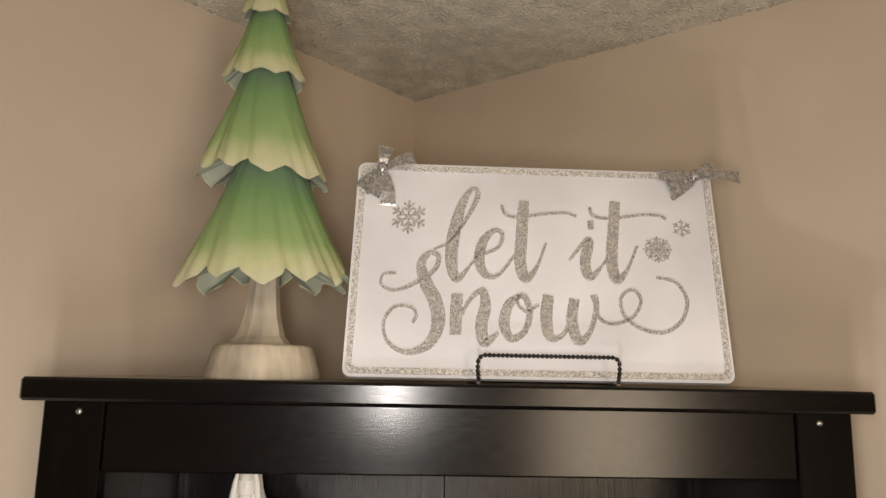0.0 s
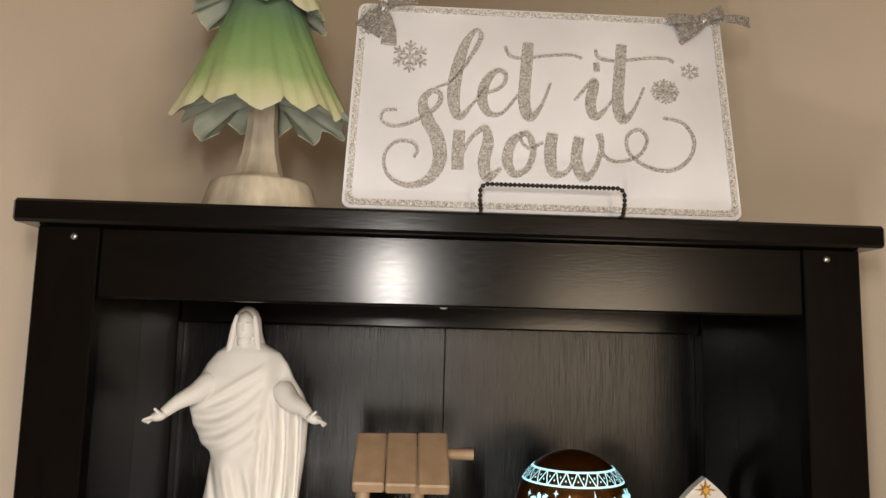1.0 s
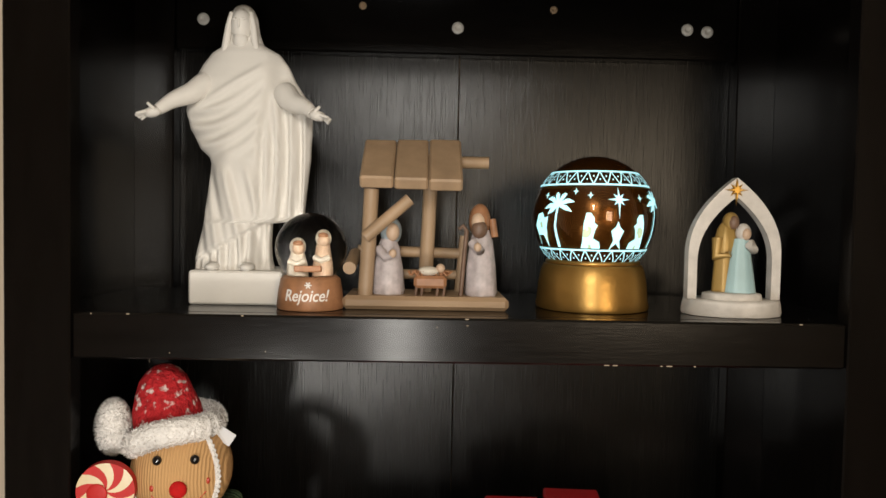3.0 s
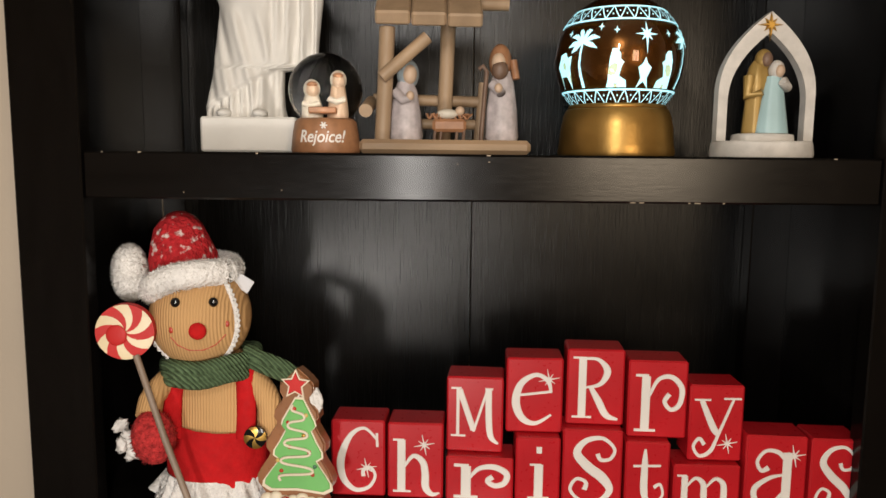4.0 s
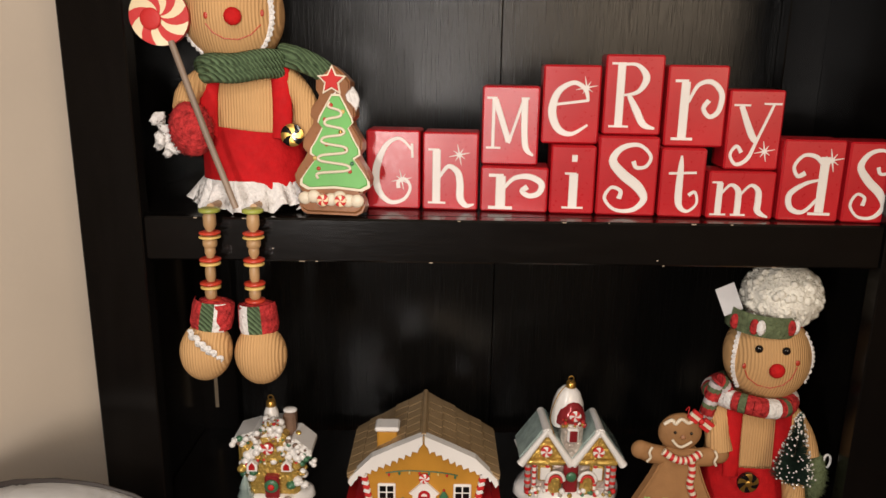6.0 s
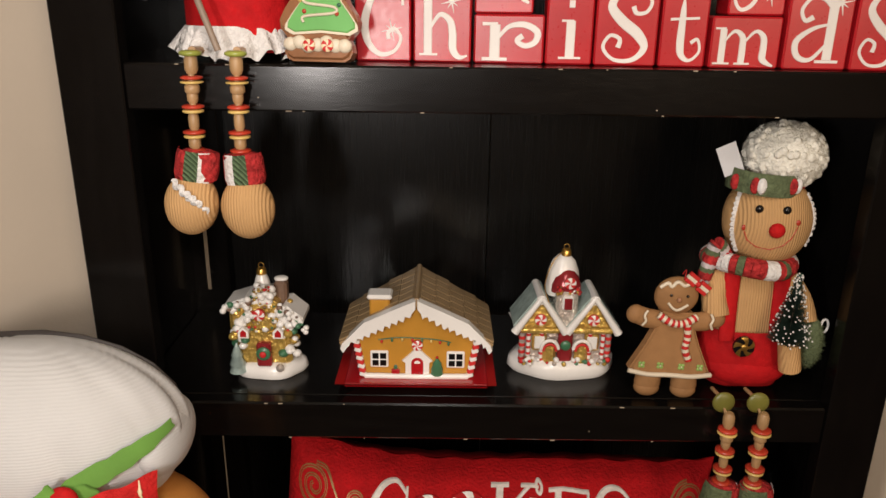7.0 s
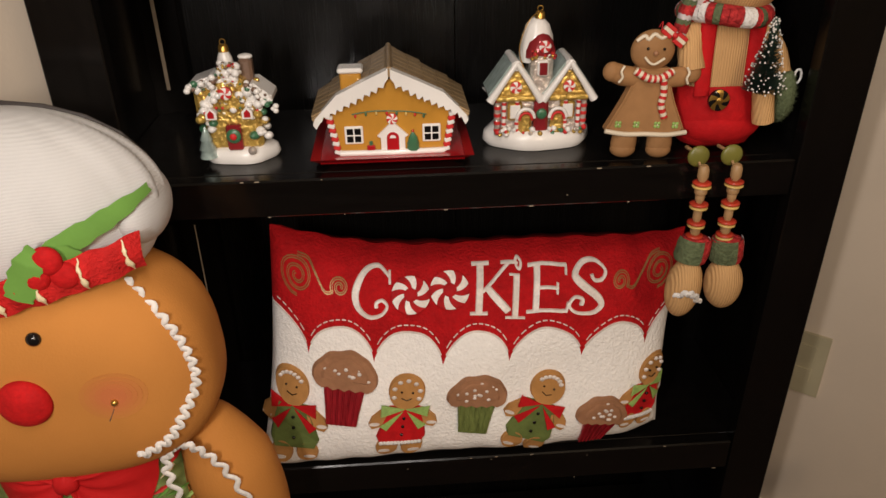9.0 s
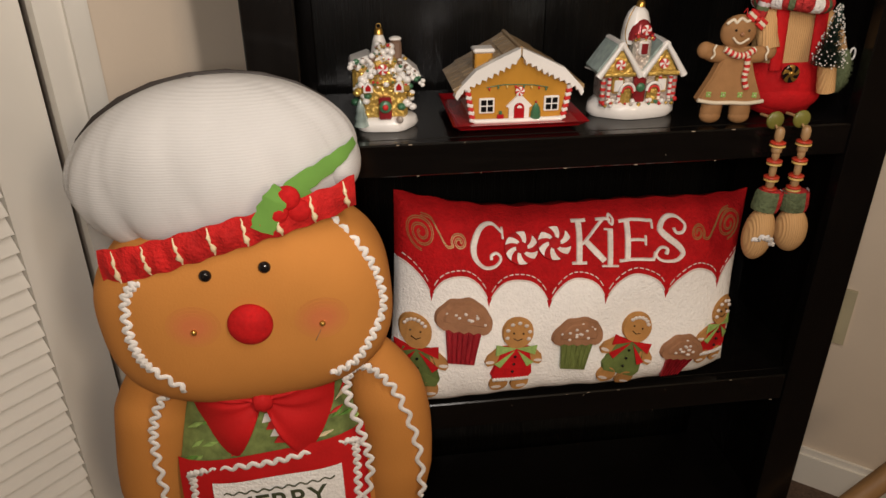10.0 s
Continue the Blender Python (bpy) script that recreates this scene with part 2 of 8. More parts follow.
BRISTLE = mat("frosted_pine_bristle", (0.05, 0.10, 0.075), 0.8, var=0.5, scale=200)
PILLOW_RED = mat("red_fleece", (0.46, 0.006, 0.008), 0.9, var=0.2, scale=140, bump=0.9, dist=0.003)
PILLOW_WHITE = mat("white_fleece", (0.86, 0.835, 0.80), 0.9, var=0.06, scale=120, bump=0.8, dist=0.003, stain=0.0)
THREAD = mat("white_satin_thread", (0.76, 0.68, 0.62), 0.35, var=0.15, scale=300, bump=0.6, sheen=0.3)
GOLD_THREAD = mat("gold_thread", (0.36, 0.20, 0.07), 0.35, metal=0.3, var=0.2, scale=400)
RED_GLOSS = mat("deep_red_foil", (0.40, 0.008, 0.010), 0.75, var=0.3, scale=120, bump=0.3)
TAFFETA = mat("red_foil_cloth", (0.42, 0.02, 0.03), 0.22, metal=0.4, var=0.4, scale=80, bump=0.6, stretch=(3, 1, 0.6))
GREEN_FOIL = mat("green_foil_cloth", (0.22, 0.27, 0.08), 0.25, metal=0.4, var=0.5, scale=90, stretch=(3, 1, 0.6))
GREEN_FELT = mat("green_felt", (0.13, 0.17, 0.045), 0.9, var=0.15, scale=120, bump=0.5)
LIME = mat("lime_ribbon", (0.30, 0.46, 0.12), 0.6, var=0.25, scale=300)
MOCHA = mat("mocha_felt", (0.34, 0.165, 0.085), 0.9, var=0.12, scale=120, bump=0.5)
GINGER = mat("ginger_felt", (0.46, 0.225, 0.07), 0.9, var=0.1, scale=100, bump=0.4)
BIG_GINGER = mat("ginger_brushed_felt", (0.53, 0.214, 0.046), 0.9, var=0.07, scale=14, bump=0.35, fine=420, stain=0.06)
HAT_CLOTH = ribbed(mat("white_twill_cloth", (0.62, 0.61, 0.595), 0.85, var=0.04, scale=20), "Z", 110, 0.16, 0.04)
PLAID = mat("red_crinkled_cotton", (0.58, 0.018, 0.016), 0.85, var=0.3, scale=70, bump=0.9, dist=0.003)
GREEN_PRINT = mat("green_holly_print", (0.18, 0.23, 0.07), 0.85, var=0.55, scale=60, bump=0.4)
RED_SATIN = mat("red_cotton_satin", (0.54, 0.012, 0.012), 0.72, var=0.12, scale=30, bump=0.4)
HOLLY = mat("green_felt_leaf", (0.14, 0.30, 0.055), 0.85, var=0.12)
RICKRACK = mat("white_rickrack_braid", (0.80, 0.76, 0.71), 0.8, var=0.06, scale=300, bump=0.5)
BLUSHES = [mat("blushed_felt", (0.53 + 0.006 * k, 0.214 - 0.009 * k, 0.047 + 0.002 * k), 0.9, var=0.05, scale=14, bump=0.35, fine=420) for k in range(1, 6)]
GREY_INK = mat("dark_olive_lettering", (0.06, 0.07, 0.035), 0.8)
DARK_DISC = mat("dark_hat_disc", (0.03, 0.022, 0.018), 0.6)
ETCHED = bpy.data.materials.new("lit_etched_pattern")
ETCHED.use_nodes = True
_b = ETCHED.node_tree.nodes["Principled BSDF"]
_b.inputs["Base Color"].default_value, _b.inputs["Emission Color"].default_value, _b.inputs["Emission Strength"].default_value = (0.6, 0.75, 0.75, 1), (0.40, 0.88, 0.95, 1), 1.05


# ---- building ----
class Shape:
    """Gathers the pieces of one mesh, each with its material, in metres of the room."""

    def __init__(self):
        self.v, self.f, self.m, self.s, self.mats = [], [], [], [], []

    def add(self, verts, faces, material, smooth=False):
        if material not in self.mats:
            self.mats.append(material)
        k, n = self.mats.index(material), len(self.v)
        self.v += [tuple(p) for p in verts]
        self.f += [tuple(i + n for i in f) for f in faces]
        self.m += [k] * len(faces)
        self.s += [smooth] * len(faces)
        return self

    def box(self, x0, x1, y0, y1, z0, z1, material, bevel=0.002, turn=None):
        """A block with chamfered edges; turn: a matrix about its middle."""
        b = min(bevel, (x1 - x0) / 3, (y1 - y0) / 3, (z1 - z0) / 3)
        c = Vector(((x0 + x1) / 2, (y0 + y1) / 2, (z0 + z1) / 2))
        h = ((x1 - x0) / 2, (y1 - y0) / 2, (z1 - z0) / 2)
        vs, idx = [], {}
        for sx in (-1, 1):
            for sy in (-1, 1):
                for sz in (-1, 1):
                    for a in range(3):
                        p = [sx * (h[0] - (b if a != 0 else 0)), sy * (h[1] - (b if a != 1 else 0)), sz * (h[2] - (b if a != 2 else 0))]
                        idx[sx, sy, sz, a] = len(vs)
                        vs.append(Vector(p))
        fs = []
        for a in range(3):
            o1, o2 = [k for k in range(3) if k != a]
            for s in (-1, 1):
                q = []
                for p1, p2 in ((-1, -1), (1, -1), (1, 1), (-1, 1)):
                    key = [0, 0, 0]
                    key[a], key[o1], key[o2] = s, p1, p2
                    q.append(idx[(*key, a)])
                fs.append(q)
        for e in range(3):
            o1, o2 = [k for k in range(3) if k != e]
            for p1 in (-1, 1):
                for p2 in (-1, 1):
                    k0, k1 = [0, 0, 0], [0, 0, 0]
                    k0[e], k1[e] = -1, 1
                    k0[o1] = k1[o1] = p1
                    k0[o2] = k1[o2] = p2
                    fs.append([idx[(*k0, o1)], idx[(*k1, o1)], idx[(*k1, o2)], idx[(*k0, o2)]])
        for sx in (-1, 1):
            for sy in (-1, 1):
                for sz in (-1, 1):
                    fs.append([idx[sx, sy, sz, a] for a in range(3)])
        out = []
        for f in fs:
            mid = sum((vs[i] for i in f), Vector()) / len(f)
            nrm = (vs[f[1]] - vs[f[0]]).cross(vs[f[2]] - vs[f[0]])
            out.append(f if nrm.dot(mid) > 0 else f[::-1])
        return self.add([c + (turn @ p if turn else p) for p in vs], out, material)

    def ball(self, c, r, material, seg=20, rings=12, turn=None, wobble=None):
        """An ellipsoid; wobble(direction) scales its radius."""
        r = (r, r, r) if isinstance(r, (int, float)) else r
        vs, fs = [], []
        for i in range(rings + 1):
            a = math.pi * i / rings
            for j in range(seg):
                t = 2 * math.pi * j / seg
                d = Vector((math.sin(a) * math.cos(t), math.sin(a) * math.sin(t), math.cos(a)))
                k = wobble(d) if wobble else 1.0
                p = Vector((d.x * r[0] * k, d.y * r[1] * k, d.z * r[2] * k))
                vs.append(Vector(c) + (turn @ p if turn else p))
        for i in range(rings):
            for j in range(seg):
                k = (j + 1) % seg
                fs.append((i * seg + j, (i + 1) * seg + j, (i + 1) * seg + k, i * seg + k))
        return self.add(vs, fs, material, True)

    def lathe(self, c, profile, material, seg=32, wobble=None, sx=1.0, sy=1.0, smooth=True, cap=True, turn=None):
        """Rings of (radius, height) about an upright axis at c; wobble(angle, level) gives (radius factor, lift)."""
        vs, fs = [], []
        for i, (r, z) in enumerate(profile):
            for j in range(seg):
                t = 2 * math.pi * j / seg
                k, dz = wobble(t, i / max(1, len(profile) - 1)) if wobble else (1.0, 0.0)
                p = Vector((r * k * sx * math.cos(t), r * k * sy * math.sin(t), z + dz))
                vs.append(Vector(c) + (turn @ p if turn else p))
        for i in range(len(profile) - 1):
            for j in range(seg):
                k = (j + 1) % seg
                fs.append((i * seg + j, i * seg + k, (i + 1) * seg + k, (i + 1) * seg + j))
        self.add(vs, fs, material, smooth)
        if cap:
            n = len(profile) - 1
            self.add(vs[:seg], [tuple(range(seg))[::-1]], material)
            self.add(vs[n * seg:], [tuple(range(seg))], material)
        return self

    def tube(self, pts, radii, material, seg=10, flat=1.0):
        """A round rod through points, with a radius at each; flat squeezes it along y."""
        pts = [Vector(p) for p in pts]
        radii = [radii] * len(pts) if isinstance(radii, (int, float)) else radii
        vs, fs = [], []
        for i, p in enumerate(pts):
            d = (pts[min(i + 1, len(pts) - 1)] - pts[max(i - 1, 0)]).normalized()
            a = Vector((0, 1, 0)) if abs(d.y) < 0.9 else Vector((1, 0, 0))
            u = d.cross(a).normalized()
            w = d.cross(u)
            for j in range(seg):
                t = 2 * math.pi * j / seg
                o = u * math.cos(t) * radii[i] + w * math.sin(t) * radii[i]
                o.y *= flat
                vs.append(p + o)
        for i in range(len(pts) - 1):
            for j in range(seg):
                k = (j + 1) % seg
                fs.append((i * seg + j, (i + 1) * seg + j, (i + 1) * seg + k, i * seg + k))
        n = (len(pts) - 1) * seg
        self.add(vs, fs, material, True)
        self.add(vs[:seg], [tuple(range(seg))], material)
        self.add(vs[n:], [tuple(range(seg))[::-1]], material)
        return self

    def slab(self, outline, where, h0, h1, material, rim=0.0):
        """A flat piece with an outline in (u, v), laid on a surface where(u, v, height), from height h0 to h1."""
        n = len(outline)
        cu, cv = sum(p[0] for p in outline) / n, sum(p[1] for p in outline) / n
        inner = [(cu + (u - cu) * (1 - rim), cv + (v - cv) * (1 - rim)) for u, v in outline] if rim else outline
        low = [where(u, v, h0) for u, v in outline]
        top = [where(u, v, h1) for u, v in inner]
        self.add(low + top, [(i, (i + 1) % n, n + (i + 1) % n, n + i) for i in range(n)], material)
        self.add(top, [tuple(range(n))], material)
        self.add(low, [tuple(range(n))[::-1]], material)
        return self

    def stroke(self, text, where, h, material, h0=0.0, steps=6, closed=False):
        """Brush strokes: 'u,v,width u,v,width|...' drawn as raised ribbons with smooth bends on a surface."""
        for order, part_text in enumerate(text.split("|")):
            p = [tuple(float(a) for a in q.split(",")) for q in part_text.split()]
            c = []
            for i in range(len(p) - 1):
                p0, p1, p2, p3 = p[max(i - 1, 0)], p[i], p[i + 1], p[min(i + 2, len(p) - 1)]
                for s in range(steps):
                    t = s / steps
                    c.append([0.5 * (2 * b + (d - a) * t + (2 * a - 5 * b + 4 * d - e) * t * t + (3 * b - a - 3 * d + e) * t ** 3) for a, b, d, e in zip(p0, p1, p2, p3)])
            c.append(list(p[-1]))
            self.line(c, where, h + 0.00012 * order, material, h0)
        return self

    def line(self, c, where, h, material, h0=0.0):
        """A raised ribbon along (u, v, width) points; the width is in units of u."""
        ax = (Vector(where(1, 0.5, 0)) - Vector(where(0, 0.5, 0))).length / max(1e-6, (Vector(where(0.5, 1, 0)) - Vector(where(0.5, 0, 0))).length)
        vs, fs = [], []
        for i, (u, v, w) in enumerate(c):
            a, b = c[max(i - 1, 0)], c[min(i + 1, len(c) - 1)]
            du, dv = (b[0] - a[0]) * ax, b[1] - a[1]
            k = math.hypot(du, dv) or 1e-6
            nu, nv = -dv / k * w / 2, du / k * w / 2 * ax
            vs += [where(u + nu, v + nv, h0), where(u + nu * 0.85, v + nv * 0.85, h), where(u - nu * 0.85, v - nv * 0.85, h), where(u - nu, v - nv, h0)]
        for i in range(len(c) - 1):
            o = i * 4
            for j in range(3):
                fs.append((o + j, o + 4 + j, o + 5 + j, o + 1 + j))
        e = (len(c) - 1) * 4
        fs += [(0, 1, 2, 3), (e + 3, e + 2, e + 1, e)]
        return self.add(vs, fs, material)

    def fur(self, c, r, count, length, material, seed=1, half=None):
        """Short tufts that stand out from an ellipsoid."""
        rnd = random.Random(seed)
        r = (r, r, r) if isinstance(r, (int, float)) else r
        vs, fs = [], []
        for _ in range(count):
            d = Vector((rnd.gauss(0, 1), rnd.gauss(0, 1), rnd.gauss(0, 1))).normalized()
            if half and d.dot(half) < -0.1:
                continue
            p = Vector(c) + Vector((d.x * r[0], d.y * r[1], d.z * r[2])) * 0.93
            a = d.orthogonal().normalized()
            a.rotate(Matrix.Rotation(rnd.random() * 6.28, 3, d))
            b = d.cross(a)
            w = length * 0.28
            tip = p + d * length * rnd.uniform(0.6, 1.3) + (a * rnd.uniform(-1, 1) + b * rnd.uniform(-1, 1)) * length * 0.5
            n = len(vs)
            vs += [p + a * w, p - a * w * 0.5 + b * w * 0.8, p - a * w * 0.5 - b * w * 0.8, tip]
            fs += [(n, n + 1, n + 3), (n + 1, n + 2, n + 3), (n + 2, n, n + 3)]
        return self.add(vs, fs, material, True)

    def mesh(self, name, base=(0, 0, 0)):
        me = bpy.data.meshes.new(name)
        b = Vector(base)
        me.from_pydata([Vector(p) - b for p in self.v], [], self.f)
        for m in self.mats:
            me.materials.append(m)
        me.polygons.foreach_set("material_index", self.m)
        me.polygons.foreach_set("use_smooth", self.s)
        me.validate()
        if name == "peppermint":
            bm = bmesh.new()
            bm.from_mesh(me)
            bmesh.ops.remove_doubles(bm, verts=bm.verts, dist=0.00002)
            bm.to_mesh(me)
            bm.free()
        return me


def thing(name, label, category, base, group="", kind=""):
    """An empty at the base of a thing that carries its parts."""
    ob = new(name)
    ob.empty_display_size = 0.02
    ob.location = base
    return tagged(ob, label, category, group, kind)


def part(name, shape, parent, label=""):
    """One mesh under a thing or a part."""
    root = parent.parent.location + parent.location if parent.parent else parent.location
    ob = new(name, shape.mesh(name, root))
    ob.parent = parent
    return tagged(ob, label)


def whole(name, shape, label, category, base, group="", kind=""):
    """A thing that is one mesh."""
    ob = new(name, shape.mesh(name, base))
    ob.location = base
    return tagged(ob, label, category, group, kind)


def face_map(x0, x1, z0, z1, y):
    """A flat upright surface that faces the walk: (u, v) from 0 to 1 across and up."""
    return lambda u, v, h: (x0 + u * (x1 - x0), y - h, z0 + v * (z1 - z0))


def disc(cu, cv, ru, rv, n=24, a0=0.0):
    return [(cu + ru * math.cos(a0 + 2 * math.pi * i / n), cv + rv * math.sin(a0 + 2 * math.pi * i / n)) for i in range(n)]


def letters(text, size, where, h, material, shear=0.0, width=1.0):
    """A word in the built-in font as a raised mesh; where maps metres from its middle onto the surface."""
    cu = bpy.data.curves.new("word", "FONT")
    cu.body, cu.size, cu.align_x, cu.align_y, cu.extrude, cu.shear, cu.offset = text, size, "CENTER", "CENTER", 0.5, shear, size * 0.012
    ob = bpy.data.objects.new("word", cu)
    scene.collection.objects.link(ob)
    me = bpy.data.meshes.new_from_object(ob.evaluated_get(bpy.context.evaluated_depsgraph_get()))
    s = Shape()
    s.add([where(v.co.x * width, v.co.y, h if v.co.z > 0 else 0.0) for v in me.vertices], [tuple(p.vertices) for p in me.polygons], material)
    bpy.data.objects.remove(ob)
    bpy.data.curves.remove(cu)
    bpy.data.meshes.remove(me)
    return s


# ---- the room ----
FLOOR, CEILING, TOP = -0.045, 2.585, 1.981
KNOT = Vector((-0.051, 0.747, 0))
LEFT, RIGHT = Vector((-0.681, -0.732, 0)), Vector((0.766, -0.643, 0))
OUT_L, OUT_R = Vector((-0.732, 0.681, 0)), Vector((0.643, 0.766, 0))


def wall_piece(shape, along, out, a0, a1, z0, z1, d0, d1, material, origin=KNOT):
    """A block that stands along a wall from a0 to a1, between depths d0 and d1 (outward is plus)."""
    p = [origin + along * a + out * d for a, d in ((a0, d0), (a1, d0), (a1, d1), (a0, d1))]
    vs = [q + Vector((0, 0, z)) for z in (z0, z1) for q in p]
    return shape.add(vs, [(0, 1, 2, 3), (7, 6, 5, 4), (0, 4, 5, 1), (1, 5, 6, 2), (2, 6, 7, 3), (3, 7, 4, 0)], material)


SPAN = 3.6
floor_sheet = Shape()
corners = [KNOT + OUT_L * 0.2 + OUT_R * 0.2, KNOT + LEFT * (SPAN + 0.2) + OUT_L * 0.2, KNOT + LEFT * (SPAN + 0.2) + RIGHT * (SPAN + 0.2), KNOT + RIGHT * (SPAN + 0.2) + OUT_R * 0.2]
floor_sheet.add([(p.x, p.y, FLOOR - d) for d in (0.1, 0) for p in corners], [(3, 2, 1, 0), (4, 5, 6, 7), (0, 1, 5, 4), (1, 2, 6, 5), (2, 3, 7, 6), (3, 0, 4, 7)], CARPET)
whole("floor", floor_sheet, "brown cut-pile carpet over the whole room", "floor", (0, 0, FLOOR), kind="structure")
ceil_sheet = Shape()
ceil_sheet.add([(p.x, p.y, CEILING + d) for d in (0, 0.1) for p in corners], [(0, 1, 2, 3), (7, 6, 5, 4), (0, 4, 5, 1), (1, 5, 6, 2), (2, 6, 7, 3), (3, 7, 4, 0)], CEIL)
rnd = random.Random(5)
crumbs, crumb_faces = [], []
for _ in range(9000):
    a, b = rnd.random() ** 1.4 * 1.15, rnd.random() ** 1.4 * 1.15
    p = KNOT + LEFT * a + RIGHT * b
    r = rnd.uniform(0.0012, 0.0042)
    n = len(crumbs)
    crumbs += [(p.x + r, p.y, CEILING + 0.001), (p.x - r * 0.6, p.y + r, CEILING + 0.001), (p.x - r * 0.6, p.y - r, CEILING + 0.001), (p.x + r * rnd.uniform(-0.4, 0.4), p.y + r * rnd.uniform(-0.4, 0.4), CEILING - r * 0.9)]
    crumb_faces += [(n, n + 1, n + 3), (n + 1, n + 2, n + 3), (n + 2, n, n + 3)]
ceil_sheet.add(crumbs, crumb_faces, CEIL, True)
whole("ceiling", ceil_sheet, "off-white popcorn textured ceiling", "ceiling", (0, 0, CEILING), kind="structure")
wall_l = Shape()
wall_piece(wall_l, LEFT, OUT_L, 0, 0.90, FLOOR, CEILING, 0, 0.12, WALL)
wall_piece(wall_l, LEFT, OUT_L, 0.90, 2.0, 2.04, CEILING, 0, 0.12, WALL)
wall_piece(wall_l, LEFT, OUT_L, 2.0, SPAN, FLOOR, CEILING, 0, 0.12, WALL)
wall_piece(wall_l, LEFT, OUT_L, 0.88, 2.02, FLOOR, 2.06, 0.121, 0.2, WALL)
whole("wall_left", wall_l, "beige painted wall with a closet opening", "wall", (KNOT.x, KNOT.y, FLOOR), kind="structure")
wall_r = Shape()
wall_piece(wall_r, RIGHT, OUT_R, 0, SPAN, FLOOR, CEILING, 0, 0.12, WALL)
whole("wall_right", wall_r, "plain beige painted wall", "wall", (KNOT.x, KNOT.y, FLOOR), kind="structure")
wall_b = Shape()
wall_piece(wall_b, RIGHT, LEFT, 0, SPAN, FLOOR, CEILING, SPAN, SPAN + 0.12, WALL)
whole("wall_back", wall_b, "plain beige wall behind the walk", "wall", (-2.5, -1.9, FLOOR), kind="structure")
wall_s = Shape()
wall_piece(wall_s, LEFT, RIGHT, 0, SPAN, FLOOR, CEILING, SPAN, SPAN + 0.12, WALL)
whole("wall_side", wall_s, "plain beige wall beside the walk", "wall", (2.7, -1.5, FLOOR), kind="structure")
for nm, al, ou, a0, a1 in (("baseboard_right", RIGHT, OUT_R, 0.03, SPAN), ("baseboard_left", LEFT, OUT_L, 0.03, 0.862)):
    bb = Shape()
    wall_piece(bb, al, ou, a0, a1, FLOOR, FLOOR + 0.075, -0.013, -0.001, TRIM)
    wall_piece(bb, al, ou, a0, a1, FLOOR + 0.075, FLOOR + 0.09, -0.008, -0.001, TRIM)
    whole(nm, bb, "white painted baseboard along the wall", "baseboard", (KNOT.x, KNOT.y, FLOOR), kind="structure")

# the louvred closet door with its casing
closet = thing("door_1", "white louvred bifold closet door, closed", "door", tuple(KNOT + LEFT * 0.9 + Vector((0, 0, FLOOR))), kind="structure")
cs = Shape()
wall_piece(cs, LEFT, OUT_L, 0.867, 0.935, FLOOR, 2.11, -0.016, -0.001, TRIM)
wall_piece(cs, LEFT, OUT_L, 0.873, 0.90, FLOOR, 2.10, -0.022, -0.0165, TRIM)
part("casing", cs, closet)
ch = Shape()
wall_piece(ch, LEFT, OUT_L, 0.935, 2.03, 2.045, 2.11, -0.016, -0.001, TRIM)
part("head_casing", ch, closet)
for leaf in range(2):
    a0 = 0.939 + leaf * 0.53
    a1 = a0 + 0.525
    st = Shape()
    for x0, x1 in ((a0, a0 + 0.078), (a1 - 0.078, a1)):
        wall_piece(st, LEFT, OUT_L, x0, x1, FLOOR + 0.01, 2.03, 0.006, 0.034, TRIM)
    panel = part("door_leaf", st, closet)
    for z0, z1 in ((FLOOR + 0.01, 0.14), (0.845, 1.02), (1.93, 2.03)):
        rl = Shape()
        wall_piece(rl, LEFT, OUT_L, a0 + 0.0785, a1 - 0.0785, z0, z1, 0.007, 0.033, TRIM)
        part("rail", rl, panel)
    for z0, z1 in ((0.145, 0.842), (1.023, 1.927)):
        k = int((z1 - z0) / 0.0255)
        for i in range(k):
            z = z0 + (i + 0.5) * (z1 - z0) / k
            q = [KNOT + LEFT * a + OUT_L * d + Vector((0, 0, zz)) for a in (a0 + 0.079, a1 - 0.079) for d, zz in ((0.006, z - 0.016), (0.011, z - 0.017), (0.034, z + 0.016), (0.029, z + 0.017))]
            sl = Shape()
            sl.add(q, [(0, 1, 2, 3), (7, 6, 5, 4), (0, 4, 5, 1), (1, 5, 6, 2), (2, 6, 7, 3), (3, 7, 4, 0)], TRIM)
            part("slat", sl, panel)

# the wall outlet
op = KNOT + RIGHT * 0.835
outlet = thing("wall_outlet", "almond plastic electrical outlet plate on the beige wall", "outlet", (op.x, op.y, 0.374), kind="structure")
pl = Shape()
wall_piece(pl, RIGHT, OUT_R, 0.80, 0.87, 0.314, 0.434, -0.006, -0.0005, PLATE)
part("cover_plate", pl, outlet)
for z in (0.352, 0.398):
    so = Shape()
    wall_piece(so, RIGHT, OUT_R, 0.818, 0.852, z - 0.014, z + 0.014, -0.0085, -0.0061, PLATE)
    part("socket", so, outlet)

